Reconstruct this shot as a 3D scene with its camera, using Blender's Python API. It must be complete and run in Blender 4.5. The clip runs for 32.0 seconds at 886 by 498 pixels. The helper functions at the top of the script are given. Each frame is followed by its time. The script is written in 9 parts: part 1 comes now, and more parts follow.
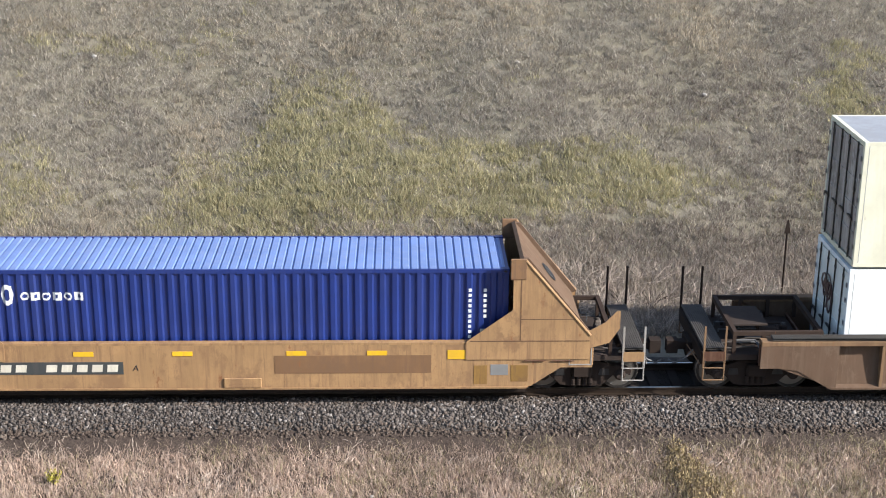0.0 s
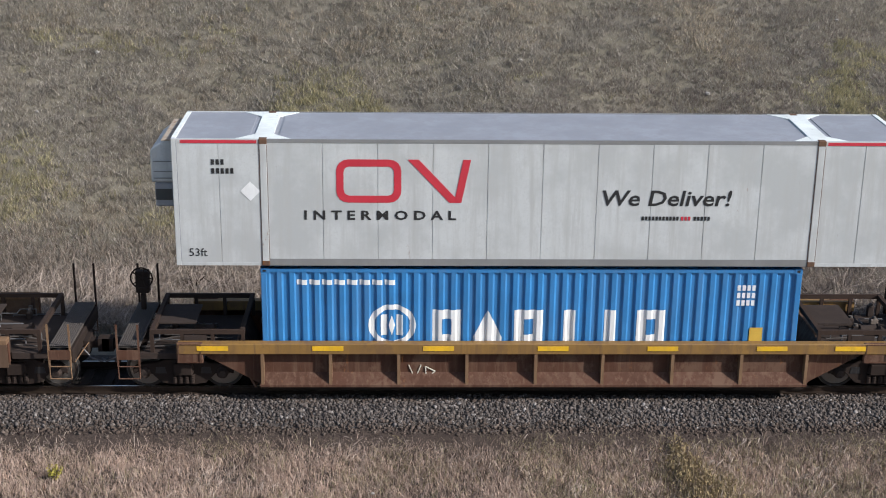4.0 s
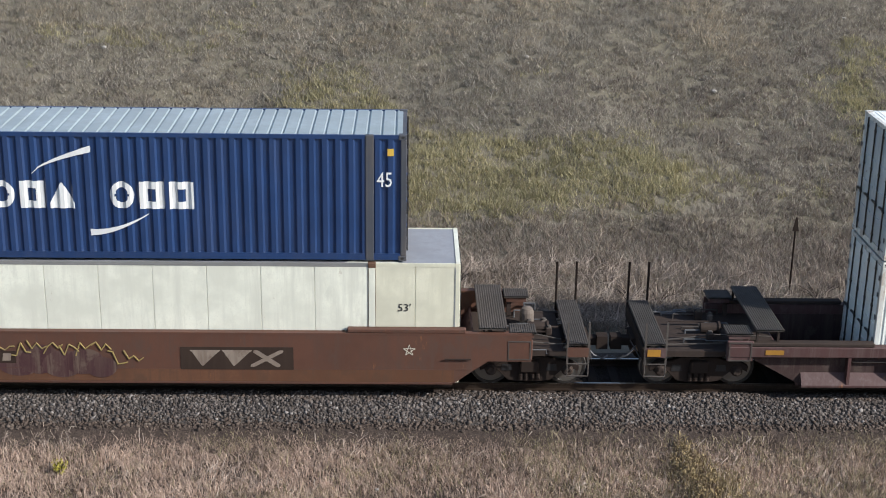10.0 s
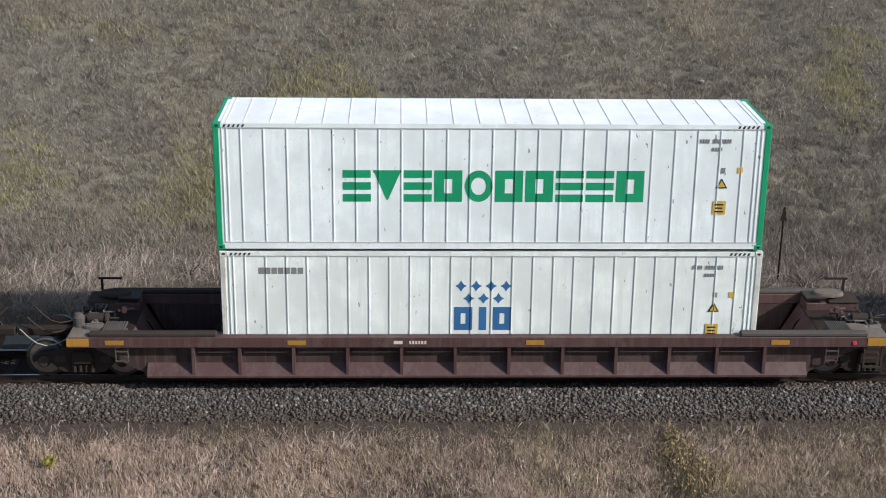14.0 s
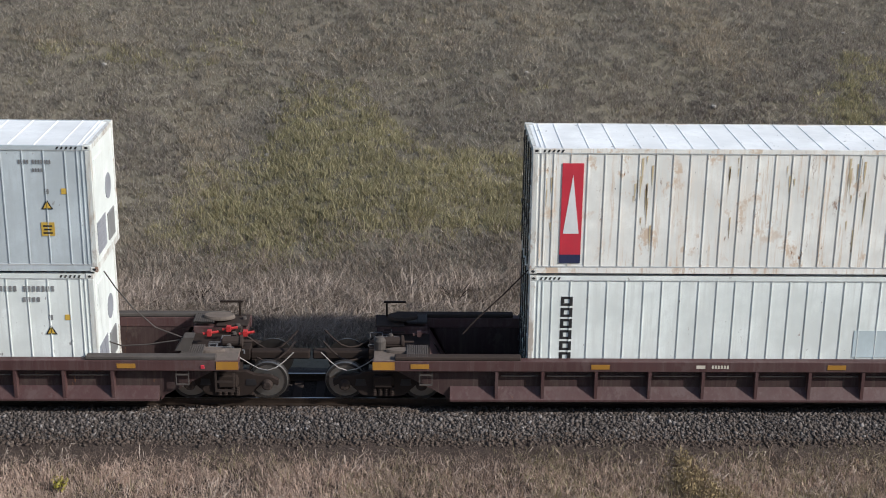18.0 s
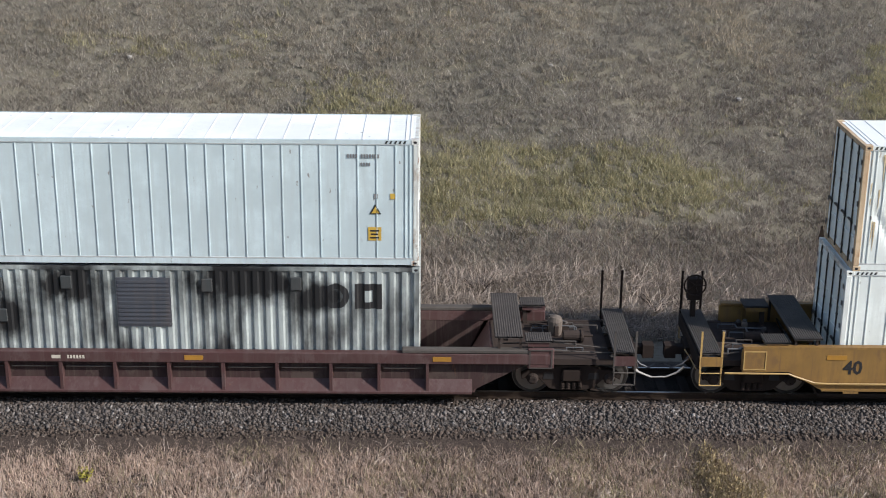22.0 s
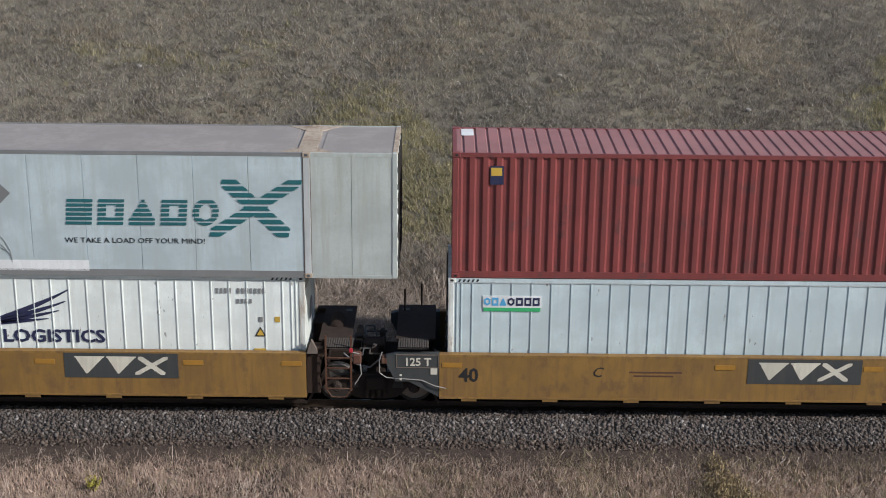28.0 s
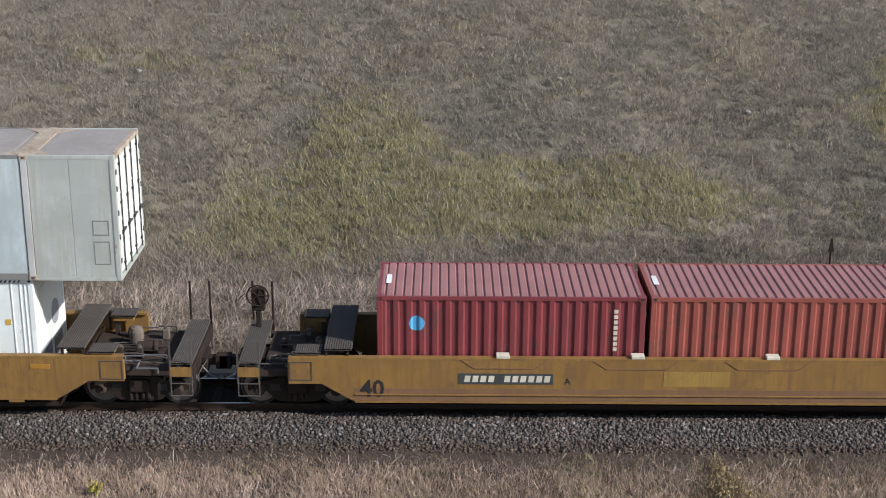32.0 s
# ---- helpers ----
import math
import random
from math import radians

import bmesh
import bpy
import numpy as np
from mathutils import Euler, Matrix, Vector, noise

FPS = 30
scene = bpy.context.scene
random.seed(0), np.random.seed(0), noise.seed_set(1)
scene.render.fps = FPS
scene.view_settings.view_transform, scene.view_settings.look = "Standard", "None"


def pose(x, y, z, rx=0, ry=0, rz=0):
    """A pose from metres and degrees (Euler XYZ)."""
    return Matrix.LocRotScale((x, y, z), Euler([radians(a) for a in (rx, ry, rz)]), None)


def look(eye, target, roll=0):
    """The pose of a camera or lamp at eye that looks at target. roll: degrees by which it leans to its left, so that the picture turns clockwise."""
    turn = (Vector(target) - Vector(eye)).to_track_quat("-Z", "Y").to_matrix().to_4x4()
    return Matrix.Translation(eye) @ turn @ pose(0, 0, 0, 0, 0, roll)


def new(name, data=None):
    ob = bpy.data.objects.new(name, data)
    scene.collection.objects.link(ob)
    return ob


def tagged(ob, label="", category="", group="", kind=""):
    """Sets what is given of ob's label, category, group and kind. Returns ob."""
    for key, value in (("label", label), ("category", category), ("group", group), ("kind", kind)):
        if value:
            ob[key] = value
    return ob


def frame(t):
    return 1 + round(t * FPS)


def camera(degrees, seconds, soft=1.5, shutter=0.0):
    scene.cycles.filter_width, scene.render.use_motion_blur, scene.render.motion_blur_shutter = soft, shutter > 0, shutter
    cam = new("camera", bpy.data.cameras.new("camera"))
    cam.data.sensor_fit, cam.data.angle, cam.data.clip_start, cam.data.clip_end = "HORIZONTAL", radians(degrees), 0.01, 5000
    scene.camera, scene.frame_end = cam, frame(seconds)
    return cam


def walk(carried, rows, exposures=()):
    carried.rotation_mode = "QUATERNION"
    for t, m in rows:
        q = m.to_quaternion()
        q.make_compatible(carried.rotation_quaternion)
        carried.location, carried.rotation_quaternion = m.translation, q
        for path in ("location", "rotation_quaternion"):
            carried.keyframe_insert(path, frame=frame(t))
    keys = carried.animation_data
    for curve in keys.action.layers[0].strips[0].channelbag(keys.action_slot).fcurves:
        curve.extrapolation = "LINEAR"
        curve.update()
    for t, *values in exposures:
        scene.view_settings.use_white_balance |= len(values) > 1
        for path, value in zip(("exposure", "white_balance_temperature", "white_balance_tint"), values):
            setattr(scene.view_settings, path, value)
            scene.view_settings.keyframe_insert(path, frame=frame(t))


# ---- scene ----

EYE = (0.0, -30.17, 13.85)


def aim(turn, tilt, lean):
    """The hand-held camera at its one standing place: turned to the left, tilted up, leaning left, in degrees."""
    return pose(*EYE, 90 + tilt, 0, turn) @ pose(0, 0, 0, 0, 0, lean)


cam = camera(34.4, 32.0, soft=0.95, shutter=0.04)
walk(cam, [
    (0, aim(-1.72, -18.74, 0.43)), (0.5, aim(-1.70, -18.63, 0.44)), (1, aim(-1.51, -18.63, 0.54)), (1.5, aim(-1.43, -18.91, 0.59)),
    (2, aim(-1.28, -18.86, 0.65)), (2.5, aim(-1.02, -18.74, 0.51)), (3, aim(-1.39, -19.00, 0.26)), (3.5, aim(-1.44, -18.84, 0.48)),
    (5.5, aim(-2.15, -18.92, 1.03)), (6, aim(-2.06, -19.14, 0.73)), (6.5, aim(-1.82, -19.14, 0.68)), (7, aim(-1.51, -19.23, 0.69)),
    (7.5, aim(-1.59, -19.27, 0.77)), (8, aim(-1.53, -19.40, 0.84)), (8.5, aim(-1.59, -19.29, 0.78)), (9, aim(-1.78, -19.07, 0.86)),
    (9.5, aim(-1.65, -18.89, 0.78)), (10, aim(-1.40, -18.98, 0.87)), (10.5, aim(-1.92, -19.35, 0.66)), (11, aim(-1.44, -19.40, 0.49)),
    (11.5, aim(-1.66, -19.25, 0.52)), (12, aim(-1.40, -19.12, 0.52)), (12.5, aim(-1.35, -18.92, 0.58)), (13, aim(-1.79, -19.07, 0.63)),
    (13.5, aim(-1.92, -19.19, 0.66)), (14, aim(-1.88, -19.30, 0.69)), (14.5, aim(-1.26, -18.99, 0.80)), (16.5, aim(-0.72, -18.67, 0.69)),
    (17, aim(-0.66, -18.49, 0.76)), (17.5, aim(-1.16, -18.35, 0.72)), (18, aim(-1.38, -18.35, 0.70)), (18.5, aim(-1.39, -18.26, 0.67)),
    (19, aim(-1.84, -18.17, 0.68)), (19.5, aim(-2.38, -18.27, 0.77)), (20, aim(-2.27, -18.51, 0.94)), (20.5, aim(-1.66, -18.67, 0.89)),
    (21, aim(-0.69, -18.57, 0.72)), (21.5, aim(-0.40, -18.41, 0.66)), (22, aim(-0.38, -18.65, 0.53)), (22.5, aim(-0.36, -18.88, 0.47)),
    (23, aim(-0.30, -18.84, 0.49)), (23.5, aim(-0.52, -18.56, 0.59)), (24, aim(-0.40, -18.37, 0.64)), (24.5, aim(-0.03, -18.41, 0.39)),
    (25, aim(0.21, -18.45, 0.18)), (25.5, aim(0.54, -18.41, 0.32)), (27.5, aim(0.10, -18.19, 0.86)), (28, aim(-0.01, -18.26, 0.56)),
    (28.5, aim(0.02, -18.34, 0.31)), (29, aim(0.07, -18.37, 0.20)), (29.5, aim(0.46, -18.29, 0.36)), (30, aim(0.16, -18.28, 0.35)),
    (30.5, aim(0.08, -18.15, 0.48)), (31, aim(0.19, -18.09, 0.35)), (31.5, aim(0.17, -18.12, 0.24)), (32, aim(0.01, -18.12, 0.32))],
    exposures=[(0, 0.92, 6610, 9), (1, 0.97, 6610, 9), (2, 0.44, 6490, 10), (3, 0.18, 6440, 11), (6, 0.4, 6420, 11), (7, 0.21, 6390, 12), (8, 0.1, 6440, 10), (9, 0.14, 6440, 9), (11, 0.4, 6470, 9), (12, 0.3, 6420, 9), (13, 0.14, 6420, 9), (14, 0.12, 6420, 8), (17, -0.04, 6440, 10), (18, -0.06, 6440, 10), (19, -0.03, 6410, 9), (20, -0.1, 6390, 10), (21, 0.07, 6440, 10), (22, 0.22, 6440, 10), (23, 0.35, 6440, 10), (24, 0.25, 6440, 12), (25, -0.1, 6470, 12), (28, -0.08, 6450, 10), (30, 0.02, 6450, 10), (32, 0.2, 6470, 10)])

# how far the train has rolled to the left, every half second
ROLLED = [0.00, 4.61, 9.20, 13.79, 18.41, 23.02, 27.63, 32.25, 36.87, 41.50, 46.14, 50.78, 55.41, 60.03, 64.64, 69.27, 73.90, 78.51, 83.11, 87.73, 92.32, 96.90, 101.40, 105.81, 110.36, 114.98, 119.58, 124.19, 128.79, 133.40, 138.01, 142.62, 147.22, 151.83, 156.43, 161.03, 165.64, 170.25, 174.86, 179.48, 184.09, 188.68, 193.29, 197.91, 202.53, 207.15, 211.78, 216.38, 220.99, 225.62, 230.23, 234.83, 239.46, 244.10, 248.73, 253.36, 257.97, 262.59, 267.20, 271.81, 276.43, 281.04, 285.66, 290.30, 294.94]
TRACK_Y = 1.219   # centre line of the track; the near sides of the boxes stand in y = 0

# ---- light ----
SUN_FROM = Vector((0.80, -0.38, 0.56)).normalized()
world = bpy.data.worlds.new("sky")
scene.world = world
world.use_nodes = True
sky = world.node_tree.nodes.new("ShaderNodeTexSky")
sky.sky_type, sky.sun_disc = "NISHITA", False
sky.sun_elevation = math.asin(SUN_FROM.z)
sky.sun_rotation = math.atan2(SUN_FROM.x, SUN_FROM.y)
back = world.node_tree.nodes["Background"]
back.inputs["Strength"].default_value = 0.13
world.node_tree.links.new(sky.outputs["Color"], back.inputs["Color"])
sun = new("sun", bpy.data.lights.new("sun", "SUN"))
sun.data.energy, sun.data.angle, sun.data.color = 4.95, radians(0.6), (1.0, 0.98, 0.94)
sun.matrix_world = look(SUN_FROM * 60, (0, 0, 0))


# ---- materials ----
def ramp_pair(nt, fac, a, b, lo=0.35, hi=0.65):
    r = nt.nodes.new("ShaderNodeMapRange")
    r.inputs["From Min"].default_value, r.inputs["From Max"].default_value = lo, hi
    nt.links.new(fac, r.inputs["Value"])
    m = nt.nodes.new("ShaderNodeMix")
    m.data_type = "RGBA"
    nt.links.new(r.outputs["Result"], m.inputs["Factor"])
    ca, cb = [i for i in m.inputs if i.type == "RGBA"]
    for sock, value in ((ca, a), (cb, b)):
        if isinstance(value, tuple):
            sock.default_value = (*value, 1)
        else:
            nt.links.new(value, sock)
    return [o for o in m.outputs if o.type == "RGBA"][0]


def noise_node(nt, coord, scale, detail=4.0, stretch=(1, 1, 1), rough=0.6):
    mp = nt.nodes.new("ShaderNodeMapping")
    mp.inputs["Scale"].default_value = stretch
    nt.links.new(coord, mp.inputs["Vector"])
    n = nt.nodes.new("ShaderNodeTexNoise")
    n.inputs["Scale"].default_value, n.inputs["Detail"].default_value, n.inputs["Roughness"].default_value = scale, detail, rough
    nt.links.new(mp.outputs["Vector"], n.inputs["Vector"])
    return n.outputs["Fac"]


def begin(name, rough, metal=0.0):
    m = bpy.data.materials.new(name)
    m.use_nodes = True
    nt = m.node_tree
    bsdf = nt.nodes["Principled BSDF"]
    bsdf.inputs["Roughness"].default_value, bsdf.inputs["Metallic"].default_value = rough, metal
    if rough >= 0.7:
        bsdf.inputs["Specular IOR Level"].default_value = 0.12
    return m, nt, bsdf


def bumped(nt, bsdf, fac, strength, distance):
    b = nt.nodes.new("ShaderNodeBump")
    b.inputs["Strength"].default_value, b.inputs["Distance"].default_value = strength, distance
    nt.links.new(fac, b.inputs["Height"])
    nt.links.new(b.outputs["Normal"], bsdf.inputs["Normal"])


def shade(c, k):
    return tuple(min(1.0, v * k) for v in c)


def paint(name, base, dirt=(0.16, 0.12, 0.09), streak=0.35, rust=0.0, rough=0.45, metal=0.0, dents=0.15, fade=0.88, soot=0.0, runs=0.0, scuff=False, ripple=False):
    """Weathered paint on steel: faded blotches, grit, streaks that run down, rust that bleeds from specks."""
    m, nt, bsdf = begin(name, rough, metal)
    tc = nt.nodes.new("ShaderNodeTexCoord")
    info = nt.nodes.new("ShaderNodeObjectInfo")
    shift = nt.nodes.new("ShaderNodeVectorMath")
    shift.operation = "SCALE"
    shift.inputs[0].default_value = (37.0, 11.0, 5.0)
    nt.links.new(info.outputs["Random"], shift.inputs["Scale"])
    add = nt.nodes.new("ShaderNodeVectorMath")
    add.operation = "ADD"
    nt.links.new(tc.outputs["Object"], add.inputs[0])
    nt.links.new(shift.outputs[0], add.inputs[1])
    co = add.outputs[0]
    c = ramp_pair(nt, noise_node(nt, co, 0.9, 4), shade(base, fade), shade(base, 1.0 / fade ** 0.6), 0.4, 0.6)
    c = ramp_pair(nt, noise_node(nt, co, 26, 3, rough=0.8), c, shade(base, 0.90), 0.52, 0.75)
    if streak > 0:
        run = noise_node(nt, co, 5.0, 5, (1.0, 1.0, 0.07), 0.7)
        c = ramp_pair(nt, run, c, tuple(b * (1 - streak) + d * streak for b, d in zip(base, dirt)), 0.47, 0.68)
    grime = noise_node(nt, co, 2.2, 8, (1, 1, 0.5), 0.75)
    c = ramp_pair(nt, grime, c, tuple(b * (1 - 0.8 * streak) + d * 0.6 * streak for b, d in zip(base, dirt)), 0.54 if max(base) > 0.4 else 0.50, 0.70)
    if max(base) > 0.4 and rust < 0.3:
        runs = 0.0
    if runs > 0:
        drip = noise_node(nt, co, 9.0, 6, (1.0, 1.0, 0.045), 0.75)
        c = ramp_pair(nt, drip, c, tuple(0.35 * b + 0.65 * d for b, d in zip(base, dirt)), 0.575 - 0.06 * runs, 0.66 - 0.03 * runs)
        blot = noise_node(nt, co, 1.5, 9, (1.2, 1, 0.8), 0.72)
        c = ramp_pair(nt, blot, c, tuple(0.4 * b + 0.6 * d for b, d in zip(base, dirt)), 0.575 - 0.07 * runs, 0.63 - 0.04 * runs)
    if soot > 0:
        c = ramp_pair(nt, noise_node(nt, co, 0.8, 5, (1, 1, 0.5), 0.6), c, shade(dirt, 1.4), 0.50 - 0.1 * soot, 0.66)
    if scuff:
        c = ramp_pair(nt, noise_node(nt, co, 5.0, 3, (1.6, 1.0, 0.7), 0.55), c, (0.24, 0.23, 0.22), 0.70, 0.73)
        c = ramp_pair(nt, noise_node(nt, co, 0.45, 5, (1.0, 1.0, 1.6), 0.6), c, shade(base, 0.90), 0.50, 0.68)
    if rust > 0:
        spots = noise_node(nt, co, 3.0, 9, (1.3, 1.3, 0.35), 0.8)
        c = ramp_pair(nt, spots, c, (0.20, 0.085, 0.035), 0.645 - 0.10 * rust, 0.70 - 0.10 * rust)
    nt.links.new(c, bsdf.inputs["Base Color"])
    bumped(nt, bsdf, noise_node(nt, co, 3.2, 2, (1.0, 1.0, 0.28), 0.4) if ripple else noise_node(nt, co, 1.6, 4), dents, 0.03)
    return m


def scorched(m, places):
    """Adds soft clouds of soot to a paint: places are (x, z, half width, half height) on the wall."""
    nt = m.node_tree
    bsdf = nt.nodes["Principled BSDF"]
    co = nt.nodes.new("ShaderNodeTexCoord").outputs["Object"]
    col = bsdf.inputs["Base Color"].links[0].from_socket
    ragged = noise_node(nt, co, 1.6, 6, (1, 1, 0.8), 0.65)
    for x, z, rx, rz in places:
        mp = nt.nodes.new("ShaderNodeMapping")
        mp.vector_type = "TEXTURE"
        mp.inputs["Location"].default_value, mp.inputs["Scale"].default_value = (x, 0, z), (rx, 50, rz)
        nt.links.new(co, mp.inputs["Vector"])
        far = nt.nodes.new("ShaderNodeVectorMath")
        far.operation = "LENGTH"
        nt.links.new(mp.outputs["Vector"], far.inputs[0])
        total = nt.nodes.new("ShaderNodeMath")
        total.operation = "MULTIPLY_ADD"
        nt.links.new(ragged, total.inputs[0])
        total.inputs[1].default_value = 1.4
        nt.links.new(far.outputs["Value"], total.inputs[2])
        col = ramp_pair(nt, total.outputs[0], (0.012, 0.012, 0.013), col, 1.15, 1.75)
    nt.links.new(col, bsdf.inputs["Base Color"])
    return m


def leaf_stuff(name, colours, rough=0.85, patch=0.35, thin=0.0):
    """Blades that differ from one to the next, with drifts of tone over metres. thin: the share of light that passes through."""
    m, nt, bsdf = begin(name, rough)
    geo = nt.nodes.new("ShaderNodeNewGeometry")
    ramp = nt.nodes.new("ShaderNodeValToRGB")
    el = ramp.color_ramp.elements
    el[0].position, el[0].color = 0.0, (*colours[0], 1)
    el[1].position, el[1].color = 1.0, (*colours[-1], 1)
    for i, col in enumerate(colours[1:-1]):
        e = el.new((i + 1) / (len(colours) - 1))
        e.color = (*col, 1)
    nt.links.new(geo.outputs["Random Per Island"], ramp.inputs["Fac"])
    tc = nt.nodes.new("ShaderNodeTexCoord")
    hsv = nt.nodes.new("ShaderNodeHueSaturation")
    mr = nt.nodes.new("ShaderNodeMapRange")
    mr.inputs["From Min"].default_value, mr.inputs["From Max"].default_value = 0.3, 0.7
    mr.inputs["To Min"].default_value, mr.inputs["To Max"].default_value = 1 - patch, 1 + patch
    nt.links.new(noise_node(nt, tc.outputs["Object"], 0.55, 5), mr.inputs["Value"])
    nt.links.new(mr.outputs["Result"], hsv.inputs["Value"])
    nt.links.new(ramp.outputs["Color"], hsv.inputs["Color"])
    nt.links.new(hsv.outputs["Color"], bsdf.inputs["Base Color"])
    if thin > 0:
        glow, mix = nt.nodes.new("ShaderNodeBsdfTranslucent"), nt.nodes.new("ShaderNodeMixShader")
        nt.links.new(hsv.outputs["Color"], glow.inputs["Color"])
        mix.inputs["Fac"].default_value = thin
        nt.links.new(bsdf.outputs[0], mix.inputs[1])
        nt.links.new(glow.outputs[0], mix.inputs[2])
        nt.links.new(mix.outputs[0], nt.nodes["Material Output"].inputs["Surface"])
    return m


def soil(name, a, b, c, scale=1.0, bump=0.6):
    m, nt, bsdf = begin(name, 0.95)
    tc = nt.nodes.new("ShaderNodeTexCoord")
    co = tc.outputs["Object"]
    col = ramp_pair(nt, noise_node(nt, co, 0.35 * scale, 6), a, b)
    col = ramp_pair(nt, noise_node(nt, co, 7 * scale, 8, rough=0.75), col, c, 0.48, 0.62)
    nt.links.new(col, bsdf.inputs["Base Color"])
    bumped(nt, bsdf, noise_node(nt, co, 9 * scale, 8, rough=0.8), bump, 0.12)
    return m


